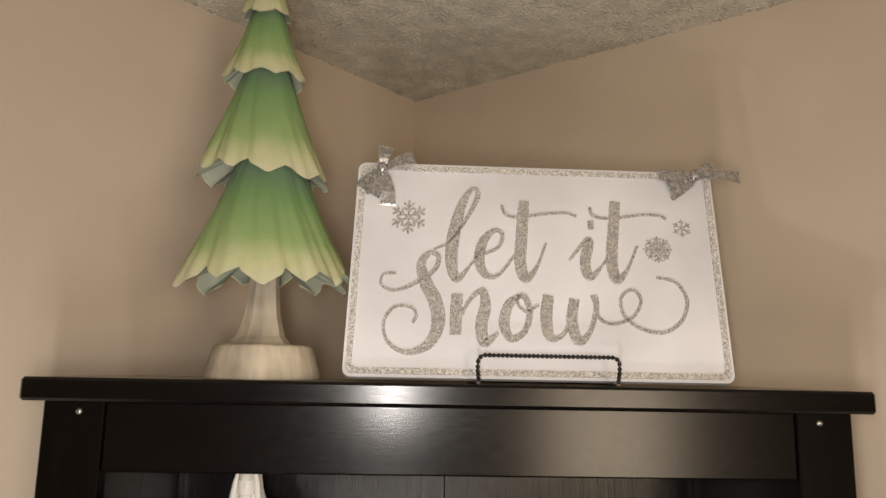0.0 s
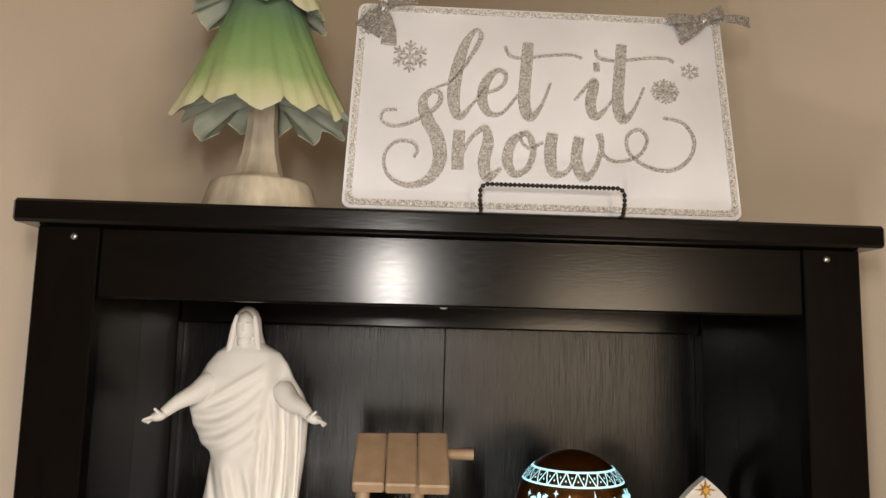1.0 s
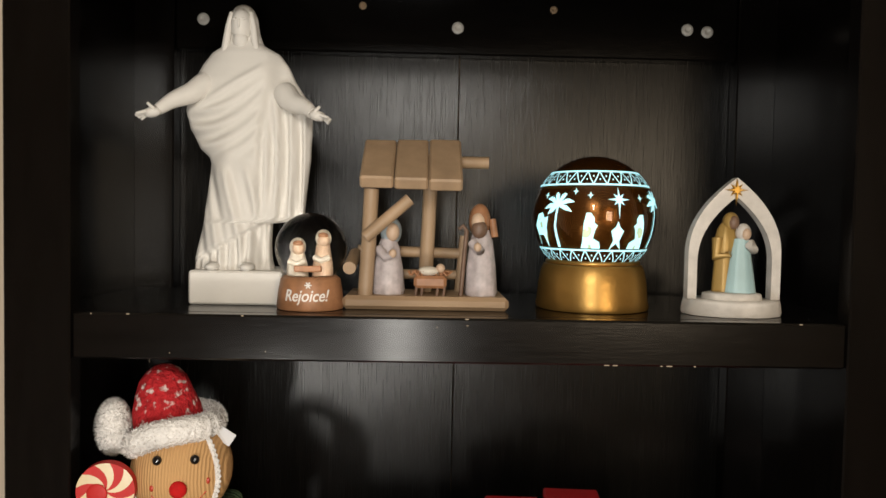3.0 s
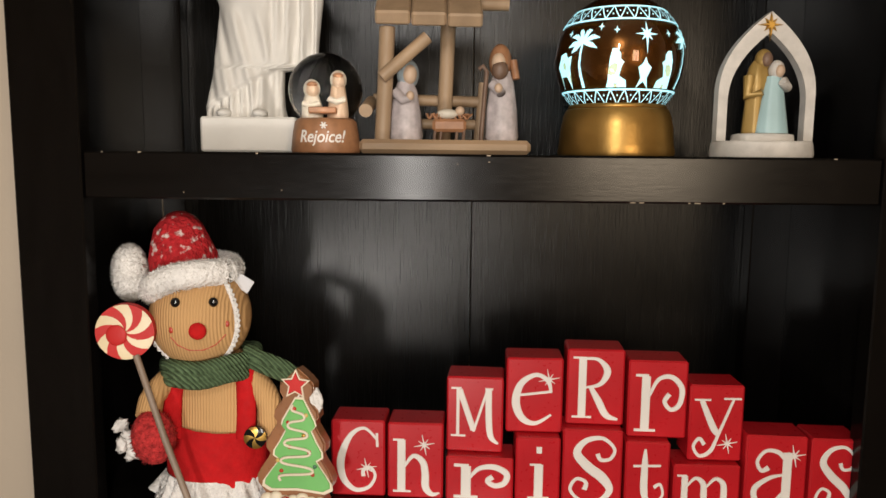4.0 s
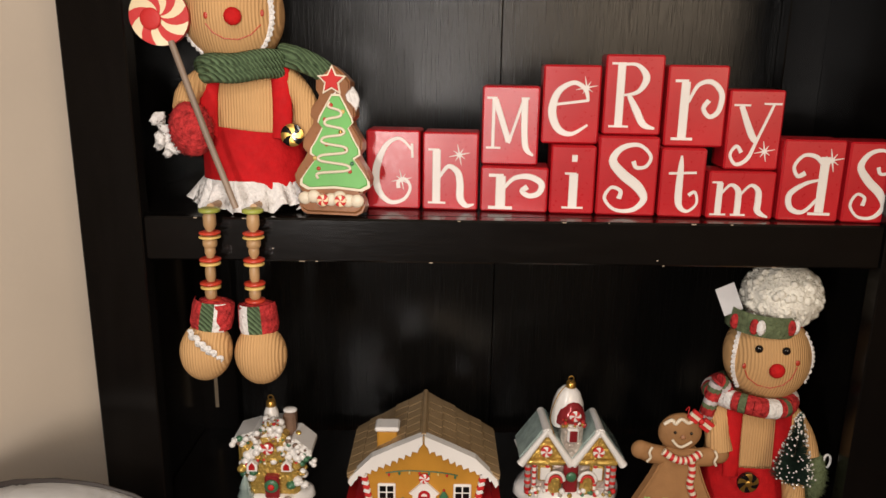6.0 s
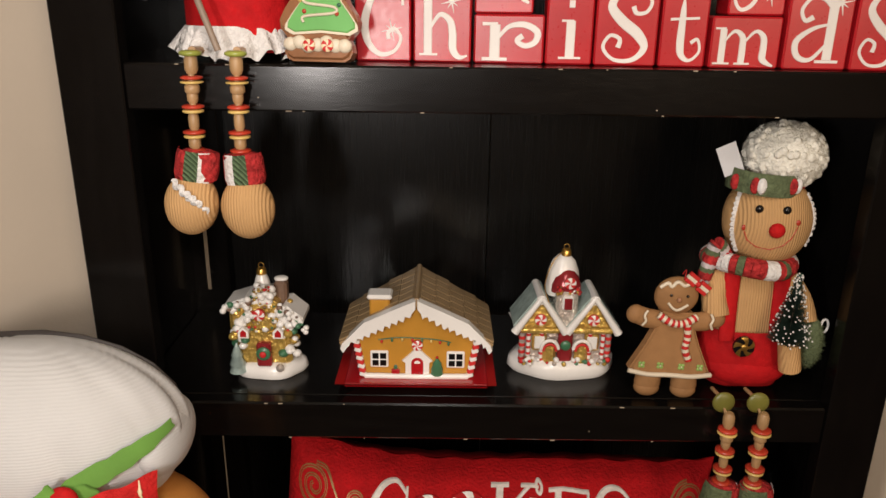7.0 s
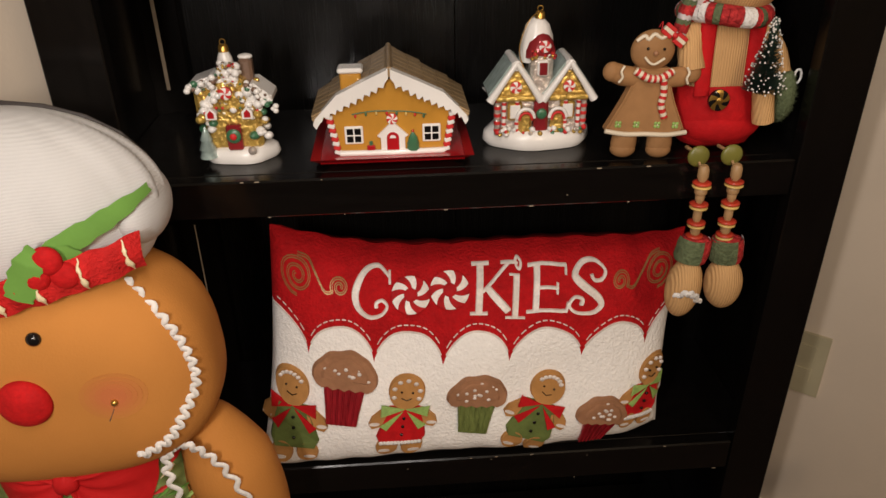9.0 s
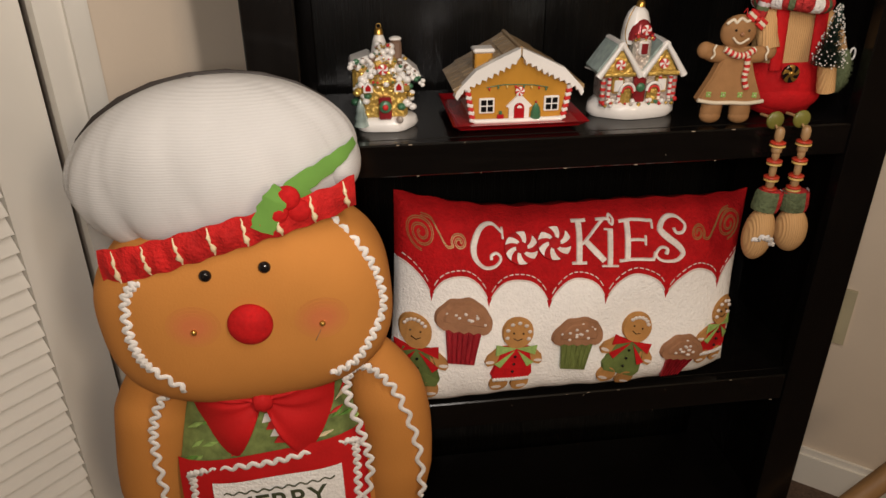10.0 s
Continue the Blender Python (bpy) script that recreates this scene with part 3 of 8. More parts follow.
# ---- the bookcase ----
case = thing("bookcase", "tall black-brown stained wooden bookcase set across the room corner", "bookcase", (0, 0.15, FLOOR))
D = 0.30
part("top_board", Shape().box(-0.45, 0.45, -0.022, D + 0.005, 1.957, TOP, BLACK, 0.003), case)
part("top_rail", Shape().box(-0.3718, 0.3718, 0.004, 0.022, 1.884, 1.9568, BLACK), case)
part("plinth", Shape().box(-0.3718, 0.3718, 0.006, 0.022, FLOOR, 0.03, BLACK), case)
part("back_rail", Shape().box(-0.361, 0.361, 0.257, 0.281, 1.866, 1.9568, BLACK), case)
part("back_panel", Shape().box(-0.40, 0.0018, 0.2815, 0.289, 0.0, 1.956, VENEER, 0.0006), case)
part("back_panel", Shape().box(0.0026, 0.40, 0.2815, 0.289, 0.0, 1.956, VENEER, 0.0006), case)
for s in (-1, 1):
    xs = sorted((s * 0.372, s * 0.434))
    part("front_post", Shape().box(*xs, 0.0, 0.022, FLOOR, 1.9568, BLACK_UP, 0.0015), case)
    xs = sorted((s * 0.412, s * 0.428))
    part("side_panel", Shape().box(*xs, 0.0221, 0.2555, FLOOR + 0.02, 1.9568, BLACK_UP, 0.0006), case)
    xs = sorted((s * 0.3625, s * 0.434))
    part("rear_post", Shape().box(*xs, 0.2556, 0.2812, FLOOR, 1.9568, BLACK_UP, 0.0015), case)
    part("corner_screw", Shape().ball((s * 0.397, 0.0, 1.946), (0.0036, 0.0025, 0.0036), STEEL), case, "dull steel screw head")
SHELVES = ((1.560, 0.044), (1.200, 0.045), (0.832, 0.045), (0.403, 0.050), (0.06, 0.045))
for z, th in SHELVES:
    sh = part("shelf", Shape().box(-0.411, 0.411, 0.0225, 0.2553, z - 0.020, z, BLACK, 0.0008), case)
    part("front_edge", Shape().box(-0.3717, 0.3717, 0.003, 0.0223, z - th, z, BLACK, 0.002), sh)
for x, z, r, m in ((-0.326, 1.903, 0.0078, SCREW), (-0.124, 1.925, 0.005, TAN_WOOD), (-0.002, 1.900, 0.0078, SCREW), (0.121, 1.926, 0.005, TAN_WOOD), (0.295, 1.905, 0.0078, SCREW), (0.321, 1.903, 0.0078, SCREW)):
    cap = Shape()
    cap.lathe((x, 0.2568, z), [(r, 0), (r * 0.92, 0.002), (r * 0.35, 0.0026), (r * 0.3, 0.001)], m, 20, turn=Matrix.Rotation(radians(90), 3, "X"))
    part("screw_cap", cap, case, "pale round screw cap" if m is SCREW else "small wooden screw plug")
# three thin pale strips on the front of the left rear post
for x0, x1, z0, z1 in ((-0.3945, -0.3895, 0.866, 1.095), (-0.3945, -0.3925, 0.445, 0.660), (-0.3925, -0.3912, 1.462, 1.515)):
    part("pale_strip", Shape().box(x0, x1, 0.2545, 0.2553, z0, z1, PALE_TONE, 0.0003), case, "thin pale upright strip in the back corner")
rnd = random.Random(9)
for z, th in SHELVES[:4]:
    for _ in range(14):
        x, w = rnd.uniform(-0.36, 0.36), rnd.uniform(0.001, 0.006)
        zz = rnd.choice((z - 0.0008, z - th + 0.0008, z - rnd.uniform(0.004, th - 0.004)))
        if zz not in (z - 0.0008, z - th + 0.0008):
            w = rnd.uniform(0.0008, 0.0018)
        part("chip", Shape().box(x, x + w, 0.0024, 0.0029, zz - 0.0005, zz + 0.0005, PALE_TONE, 0.0001), case, "pale chip in the dark stain")

# ---- on top of the bookcase ----
def carved_tree(x, y, z):
    t = thing("wooden_tree", "carved wooden fir tree, green paint fading to cream, on round base", "ornament", (x, y, z))
    base = Shape().lathe((x, y, z), [(0.0655, 0.0005), (0.066, 0.006), (0.057, 0.036), (0.054, 0.039), (0.0, 0.0395)], CHALK, 40, cap=False)
    part("base", base, t)
    trunk = Shape()
    trunk.lathe((x - 0.002, y, z + 0.039), [(0.036, 0), (0.027, 0.010), (0.020, 0.035), (0.0165, 0.07), (0.0165, 0.10), (0.018, 0.125)], CHALK, 9, wobble=lambda a, l: (1 + 0.10 * math.cos(3 * a + 2), 0), smooth=False)
    part("trunk", trunk, t)
    rnd = random.Random(3)
    tiers = ((-0.006, 0.126, 0.262, 0.097, 0.036, 13), (-0.014, 0.247, 0.382, 0.076, 0.024, 11), (-0.018, 0.368, 0.462, 0.049, 0.016, 9), (-0.021, 0.448, 0.545, 0.031, 0.002, 7))
    for dx, z0, z1, r0, r1, n in tiers:
        ph = rnd.uniform(0, 6)
        jag = [rnd.uniform(-0.4, 1) for _ in range(n)]

        def wob(a, l, n=n, ph=ph, jag=jag):
            s = (a * n / (2 * math.pi) + ph) % n
            i, f = int(s), s - int(s)
            tooth = 1 - abs(2 * f - 1)
            amp = (1 - l) ** 2.2
            facet = 0.050 * (abs(math.sin(a * n / 2 + ph)) ** 0.7 - 0.6) * (0.35 + 0.65 * (1 - l))
            ridge = 0.030 * math.sin(a * n * 0.87 + 4 * l + ph) * (1 - l) + 0.018 * math.sin(2.3 * a * n + 9 * l) * (1 - l)
            return 1 + amp * (0.05 * (tooth - 0.5) + 0.10 * jag[i]) + facet + ridge + 0.03 * math.sin(3 * a + ph), -amp * (0.016 * tooth + 0.013 * jag[i]) * (r0 / 0.095)
        s = Shape()
        prof = [(r0 * 0.98 + (r1 - r0 * 0.98) * (k / 13) ** 0.98 - 0.002 * math.sin(math.pi * k / 13), z0 + (z1 - z0) * k / 13) for k in range(14)]
        s.lathe((x + dx, y, z), prof, TREE_A, n * 10, wobble=wob, cap=False, sy=0.8)
        u = Shape()
        inner = [(r0 * 0.975, z0 + 0.001), (r0 * 0.90, z0 + 0.004), (r0 * 0.45, z0 + 0.022), (0.0, z0 + 0.026)]
        u.lathe((x + dx, y, z), inner, TREE_IN, n * 10, wobble=lambda a, l, w=wob: w(a, l * 0.25), cap=False, sy=0.8)
        tier = part("tier", s, t)
        part("underside", u, tier, "greyish green carved underside")


carved_tree(-0.2225, 0.065, TOP)

# the lettered sign on its stand
SW, SH, LEAN_Y = 0.437, 0.266, 0.060
SIGN = thing("let_it_snow_sign", "white metal sign reading let it snow in silver glitter script", "sign", (0.093, 0.02, TOP + 0.004))


def sign_at(u, v, h):
    k = math.hypot(0.258, LEAN_Y)
    return (-0.1245 + u * SW + (v - 0.5) * 0.006, 0.008 + LEAN_Y * v - h * 0.258 / k, 1.9865 + 0.258 * v + h * LEAN_Y / k)


def round_rect(m, r, ax=SH / SW, n=7):
    out = []
    for cu, cv, a in ((1 - m - r, 1 - (m + r) / ax, 0), (m + r, 1 - (m + r) / ax, 90), (m + r, (m + r) / ax, 180), (1 - m - r, (m + r) / ax, 270)):
        for i in range(n):
            t = radians(a + 90 * i / (n - 1))
            out.append((cu + r * math.cos(t), cv + r * math.sin(t) / ax))
    return out


part("board", Shape().slab(round_rect(0.0, 0.022), sign_at, -0.008, 0.0, WHITE, 0.003), SIGN)
ring = Shape()
o, i_ = round_rect(0.009, 0.020), round_rect(0.024, 0.014)
n = len(o)
ring.add([sign_at(*p, 0.0005) for p in o] + [sign_at(*p, 0.0022) for p in o] + [sign_at(*p, 0.0022) for p in i_] + [sign_at(*p, 0.0005) for p in i_],
         [(k * n + a, k * n + (a + 1) % n, (k + 1) * n + (a + 1) % n, (k + 1) * n + a) for k in range(3) for a in range(n)], BRIGHT_SILVER)
part("glitter_border", ring, SIGN, "silver glitter border line")
SCRIPT = {
    "l": "0.216,0.588,0.006 0.260,0.633,0.008 0.306,0.758,0.012 0.332,0.865,0.014 0.314,0.890,0.012 0.286,0.804,0.026 0.266,0.652,0.035 0.263,0.524,0.032 0.278,0.450,0.022 0.310,0.509,0.008 0.346,0.602,0.008",
    "e": "0.346,0.569,0.008 0.387,0.605,0.010 0.399,0.665,0.012 0.377,0.688,0.014 0.346,0.630,0.026 0.337,0.538,0.028 0.355,0.472,0.020 0.390,0.477,0.010 0.432,0.571,0.008",
    "t": "0.459,0.836,0.030 0.452,0.684,0.032 0.447,0.535,0.032 0.461,0.460,0.026 0.492,0.519,0.010 0.517,0.632,0.007|0.396,0.812,0.008 0.409,0.766,0.009 0.445,0.755,0.008 0.508,0.773,0.007 0.571,0.783,0.007 0.604,0.767,0.007",
    "i": "0.580,0.552,0.008 0.625,0.648,0.012 0.635,0.640,0.026 0.622,0.545,0.030 0.633,0.476,0.024 0.668,0.530,0.008 0.703,0.625,0.008|0.634,0.727,0.028 0.650,0.728,0.028",
    "t2": "0.714,0.847,0.030 0.704,0.701,0.032 0.695,0.550,0.032 0.705,0.467,0.028 0.736,0.515,0.010 0.767,0.629,0.007|0.641,0.816,0.008 0.650,0.774,0.009 0.698,0.762,0.008 0.784,0.784,0.007 0.833,0.784,0.007 0.854,0.766,0.007",
    "S": "0.118,0.471,0.007 0.085,0.464,0.007 0.081,0.416,0.007 0.115,0.391,0.008 0.163,0.420,0.010 0.216,0.485,0.012 0.229,0.549,0.014 0.206,0.571,0.014 0.183,0.519,0.024 0.197,0.431,0.035 0.224,0.344,0.037 0.232,0.241,0.035 0.208,0.155,0.026 0.156,0.120,0.014 0.108,0.160,0.009 0.093,0.244,0.008 0.116,0.313,0.008 0.159,0.320,0.008 0.176,0.281,0.008 0.167,0.250,0.008",
    "n": "0.280,0.382,0.030 0.278,0.286,0.032 0.278,0.200,0.030|0.282,0.243,0.008 0.310,0.348,0.010 0.345,0.400,0.018 0.354,0.333,0.030 0.344,0.245,0.032 0.353,0.169,0.026 0.387,0.213,0.009",
    "o": "0.444,0.382,0.014 0.414,0.336,0.026 0.403,0.248,0.028 0.422,0.188,0.020 0.457,0.224,0.016 0.470,0.312,0.018 0.454,0.382,0.016 0.437,0.355,0.008 0.458,0.311,0.008 0.494,0.340,0.008",
    "w": "0.520,0.385,0.030 0.513,0.287,0.032 0.521,0.201,0.026 0.556,0.211,0.012 0.584,0.308,0.012|0.589,0.371,0.028 0.580,0.273,0.030 0.595,0.186,0.028 0.625,0.222,0.014 0.646,0.329,0.016 0.641,0.391,0.020|0.647,0.383,0.010 0.650,0.293,0.009 0.689,0.263,0.009 0.742,0.297,0.009 0.766,0.370,0.009 0.747,0.420,0.009 0.715,0.386,0.009 0.717,0.305,0.009 0.760,0.245,0.009 0.822,0.230,0.010 0.871,0.285,0.010 0.890,0.376,0.010 0.865,0.458,0.008 0.813,0.482,0.008",
}
for k, text in SCRIPT.items():
    part("letter", Shape().stroke(text, lambda u, v, h: sign_at(u + 0.004, v - 0.014, h), 0.0016 + 0.0002 * (len(text) % 4), SILVER, 0.0003), SIGN, "silver glitter script letter " + k[0])


def snowflake(cu, cv, r, arms, barbs):
    s = Shape()
    ax = SW / SH
    for a in range(arms):
        t = 2 * math.pi * a / arms + math.pi / 2
        d = (math.cos(t), math.sin(t))
        s.line([(cu, cv, 0.006 * r / 0.05), (cu + d[0] * r, cv + d[1] * r * ax, 0.006 * r / 0.05)], sign_at, 0.0014 + 0.0001 * a, SILVER, 0.0003)
        for b in barbs:
            for q in (-0.9, 0.9):
                e = (math.cos(t + q), math.sin(t + q))
                s.line([(cu + d[0] * r * b, cv + d[1] * r * b * ax, 0.006 * r / 0.05), (cu + d[0] * r * b + e[0] * r * 0.36, cv + (d[1] * r * b + e[1] * r * 0.36) * ax, 0.005 * r / 0.05)], sign_at, 0.0012 + 0.0001 * a, SILVER, 0.0003)
    return s


for cu, cv, r, arms, barbs in ((0.147, 0.727, 0.050, 6, (0.35, 0.62)), (0.900, 0.709, 0.027, 6, (0.55,)), (0.827, 0.601, 0.039, 8, (0.35, 0.65))):
    part("snowflake", snowflake(cu, cv, r, arms, barbs), SIGN, "silver glitter snowflake")


def bow(u, v, loops, tails):
    """A tied ribbon: a knot that carries its loops and tails."""
    c = Vector(sign_at(u, v, 0.006))

    def ribbon(pts, w0, w1):
        b, vs = Shape(), []
        for k, p in enumerate(pts):
            w = w0 + (w1 - w0) * k / (len(pts) - 1)
            d = Vector(pts[min(k + 1, len(pts) - 1)]) - Vector(pts[max(k - 1, 0)])
            nn = Vector((-d.z, 0.25 * d.x, d.x)).normalized() * w / 2
            q = c + Vector(p)
            vs += [q + nn, q - nn, q - nn + Vector((0, 0.0008, 0)), q + nn + Vector((0, 0.0008, 0))]
        fs = [(4 * k + j, 4 * k + (j + 1) % 4, 4 * k + 4 + (j + 1) % 4, 4 * k + 4 + j) for k in range(len(pts) - 1) for j in range(4)]
        e = 4 * (len(pts) - 1)
        return b.add(vs, fs + [(3, 2, 1, 0), (e, e + 1, e + 2, e + 3)], RIBBON)
    knot = part("ribbon_bow", Shape().ball(tuple(c + Vector((0, -0.004, 0))), (0.007, 0.006, 0.008), RIBBON, 12, 8), SIGN, "silver ribbon bow tied at a corner")
    for dx, dz, w in loops:
        part("loop", ribbon([(dx * t, -0.010 * math.sin(math.pi * t), dz * t) for t in (0, 0.2, 0.4, 0.6, 0.8, 1.0)], 0.006, w), knot)
        part("loop", ribbon([(dx * t, -0.003 - 0.002 * math.sin(math.pi * t), dz * t + 0.003 * math.sin(math.pi * t)) for t in (0, 0.25, 0.5, 0.75, 0.97)], 0.005, w * 0.8), knot)
    for dx, dz, w in tails:
        part("tail", ribbon([(dx * t + 0.004 * math.sin(4 * t), -0.002 - 0.004 * math.sin(3 * t), dz * t) for t in (0, 0.25, 0.5, 0.75, 1.0)], 0.008, w), knot)


bow(0.068, 0.955, ((0.038, 0.016, 0.018), (-0.024, -0.026, 0.022), (0.004, 0.028, 0.022)), ((0.010, -0.058, 0.022), (-0.006, -0.034, 0.014)))
bow(0.945, 0.968, ((0.058, 0.001, 0.017), (0.026, 0.012, 0.024)), ((-0.026, -0.030, 0.006), (-0.040, 0.000, 0.016), (-0.030, -0.014, 0.026)))

easel = thing("wire_stand", "small black beaded wire display stand holding the sign", "stand", (0.094, 0.02, TOP))
front = Shape()
pts = [(0.020, -0.0145, TOP + 0.0035), (0.0185, -0.016, TOP + 0.016), (0.019, -0.017, TOP + 0.027), (0.024, -0.0175, TOP + 0.031)]
pts += [(0.024 + 0.142 * k / 30, -0.0175, TOP + 0.031) for k in range(1, 30)] + [(0.166, -0.0175, TOP + 0.031), (0.171, -0.017, TOP + 0.027), (0.1715, -0.016, TOP + 0.016), (0.170, -0.0145, TOP + 0.0035)]
front.tube(pts, 0.0011, WIRE, 6)
part("front_wire", front, easel)
total = [Vector(p) for p in pts]
for a, b in zip(total, total[1:]):
    steps = max(1, round((b - a).length / 0.0049))
    for k in range(steps):
        part("bead", Shape().ball(tuple(a.lerp(b, (k + 0.5) / steps)), 0.0025, WIRE, 8, 6), easel)
for x in (0.020, 0.170):
    part("foot_wire", Shape().tube([(x, -0.0145, TOP + 0.0025), (x, 0.05, TOP + 0.0025), (x, 0.12, TOP + 0.0025)], 0.002, WIRE, 8), easel)
part("back_wire", Shape().tube([(0.05, 0.12, TOP + 0.0025), (0.07, 0.098, TOP + 0.11), (0.12, 0.098, TOP + 0.11), (0.14, 0.12, TOP + 0.0025)], 0.002, WIRE, 8), easel)
part("cross_wire", Shape().tube([(0.020, 0.12, TOP + 0.0025), (0.170, 0.12, TOP + 0.0025)], 0.002, WIRE, 8), easel)


# ---- the upper shelf ----
S1, S2, S3, S4 = 1.560, 1.200, 0.832, 0.403


def catmull_pts(pts, n=5):
    """A smooth path through points."""
    out = []
    p = [Vector(q) for q in pts]
    for i in range(len(p) - 1):
        p0, p1, p2, p3 = p[max(i - 1, 0)], p[i], p[i + 1], p[min(i + 2, len(p) - 1)]
        for s in range(n):
            t = s / n
            out.append(0.5 * (2 * p1 + (p2 - p0) * t + (2 * p0 - 5 * p1 + 4 * p2 - p3) * t * t + (3 * p1 - p0 - 3 * p2 + p3) * t ** 3))
    return out + [p[-1]]


def robed_statue(x, y, z):
    s = Shape()
    s.box(x - 0.037, x + 0.060, y - 0.044, y + 0.042, z + 0.0005, z + 0.036, PLASTER, 0.002)
    # outline of the robe: height, left side, right side, half depth
    levels = [(0.036, -0.042, 0.044, 0.036), (0.046, -0.041, 0.041, 0.035), (0.064, -0.037, 0.040, 0.033), (0.086, -0.033, 0.041, 0.030), (0.0885, -0.0325, 0.062, 0.030), (0.0925, -0.032, 0.076, 0.030), (0.123, -0.028, 0.079, 0.029), (0.150, -0.025, 0.082, 0.029), (0.157, -0.027, 0.083, 0.029), (0.165, -0.036, 0.083, 0.029), (0.186, -0.047, 0.084, 0.028), (0.207, -0.053, 0.084, 0.027), (0.2235, -0.050, 0.077, 0.026), (0.240, -0.044, 0.066, 0.025), (0.257, -0.035, 0.058, 0.022), (0.270, -0.025, 0.048, 0.019), (0.278, -0.013, 0.033, 0.015), (0.286, -0.003, 0.020, 0.012)]

    def bell(v, w):
        return math.exp(-(v / w) ** 2)

    def ease(v):
        v = min(1.0, max(0.0, v))
        return v * v * (3 - 2 * v)

    def folds(u, h):
        """How far the cloth stands forward at a place on the front."""
        d = 0.0042 * math.sin(430 * u + 1.2 * math.sin(30 * h)) * ease((u - 0.030) / 0.010) * ease((0.235 - h) / 0.03)
        d += 0.0016 * math.sin(900 * u + 2) * ease((u - 0.034) / 0.010) * ease((0.21 - h) / 0.03)
        d -= 0.0080 * bell(u - 0.0335 - 0.02 * (h - 0.1), 0.0032) * ease((0.225 - h) / 0.03)
        w = ease((0.040 - u) / 0.012)
        d += 0.0034 * math.sin(330 * (h - 0.55 * u - 2.2 * u * u * 4)) * w * ease((h - 0.150) / 0.02) * ease((0.228 + 0.5 * u - h) / 0.012) * (0.35 + 0.65 * ease((0.012 - u) / 0.03))
        d += 0.0030 * bell(h - 0.232 - 0.62 * u, 0.0040) * w
        d += 0.0026 * math.sin(210 * (u + 0.34 * h)) * w * ease((0.158 - h) / 0.02)
        d += 0.0012 * math.sin(520 * (u + 0.22 * h)) * w * ease((0.15 - h) / 0.02)
        d += 0.0060 * bell(u + 0.002, 0.012) * bell(h - 0.135, 0.035)
        d -= 0.0050 * ease((0.052 + 0.55 * (u + 0.03) - h) / 0.003) * w
        d += 0.0030 * math.sin(640 * u) * ease((0.050 + 0.55 * (u + 0.03) - h) / 0.004) * w
        return d
    seg, rings = 128, 110
    vs, fs = [], []
    for k in range(rings + 1):
        h = 0.036 + 0.250 * k / rings
        for (h0, l0, r0, b0), (h1, l1, r1, b1) in zip(levels, levels[1:]):
            if h0 <= h <= h1 + 1e-9:
                t = (h - h0) / (h1 - h0)
                lo, hi, b = l0 + (l1 - l0) * t, r0 + (r1 - r0) * t, b0 + (b1 - b0) * t
        for j in range(seg):
            g = 2 * math.pi * j / seg
            u = (lo + hi) / 2 + (hi - lo) / 2 * math.cos(g)
            sn = math.sin(g)
            thin = 1 - 0.45 * ease((u - 0.035) / 0.02)
            yy = math.copysign(abs(sn) ** 0.8, sn) * b * thin
            vs.append((x + u, y + yy - (folds(u, h) * min(1.0, -sn * 2.5) if sn < 0 else 0.0), z + h))
    for k in range(rings):
        for j in range(seg):
            q = (j + 1) % seg
            fs.append((k * seg + j, k * seg + q, (k + 1) * seg + q, (k + 1) * seg + j))
    s.add(vs, fs, PLASTER, True)
    # head with long hair
    hx0 = x + 0.0075
    s.ball((hx0, y - 0.0075, z + 0.2985), (0.0115, 0.0135, 0.0195), PLASTER, 24, 16)
    s.ball((hx0, y + 0.002, z + 0.3025), (0.0158, 0.0160, 0.0215), PLASTER, 36, 20, wobble=lambda d: 1 + 0.02 * math.sin(26 * d.x + 4 * d.z))
    s.lathe((hx0, y + 0.001, z + 0.256), [(0.030, 0), (0.0265, 0.012), (0.0220, 0.024), (0.0180, 0.036), (0.0160, 0.048)], PLASTER, 48, sy=0.66, wobble=lambda a, l: (1 + 0.03 * math.sin(16 * a + 4 * l), 0), cap=False)
    for q in (-1, 1):
        s.tube([(hx0 + q * 0.0105, y - 0.0095, z + 0.313), (hx0 + q * 0.0132, y - 0.0105, z + 0.298), (hx0 + q * 0.0150, y - 0.0120, z + 0.282), (hx0 + q * 0.0190, y - 0.0130, z + 0.262)], [0.0022, 0.0036, 0.0042, 0.0030], PLASTER, 10)
        s.tube([(hx0 + q * 0.0075, y - 0.0185, z + 0.3035), (hx0 + q * 0.003, y - 0.0202, z + 0.3040)], [0.0009, 0.0012], PLASTER, 6)
    s.tube([(hx0, y - 0.0202, z + 0.3035), (hx0, y - 0.0226, z + 0.2965), (hx0, y - 0.0205, z + 0.2945)], [0.0010, 0.0014, 0.0010], PLASTER, 8)
    s.ball((hx0, y - 0.0125, z + 0.2830), (0.0085, 0.0070, 0.0100), PLASTER, 16, 12, wobble=lambda d: 1 + 0.05 * math.sin(30 * d.x))
    # forearms and open hands
    for q, hx, hz, ex, ez in ((-1, -0.074, 0.199, -0.040, 0.224), (1, 0.096, 0.199, 0.066, 0.216)):
        pts = [(x + ex - q * 0.012, y - 0.010, z + ez + 0.012), (x + ex, y - 0.022, z + ez), (x + (ex + hx) / 2, y - 0.034, z + (ez + hz) / 2 + 0.002), (x + hx * 0.94, y - 0.043, z + hz + 0.003)]
        s.tube(catmull_pts(pts, 4), [0.0130, 0.0135, 0.0132, 0.0125, 0.0115, 0.0108, 0.0100, 0.0092, 0.0084, 0.0076, 0.0070, 0.0064, 0.0058], PLASTER, 18)
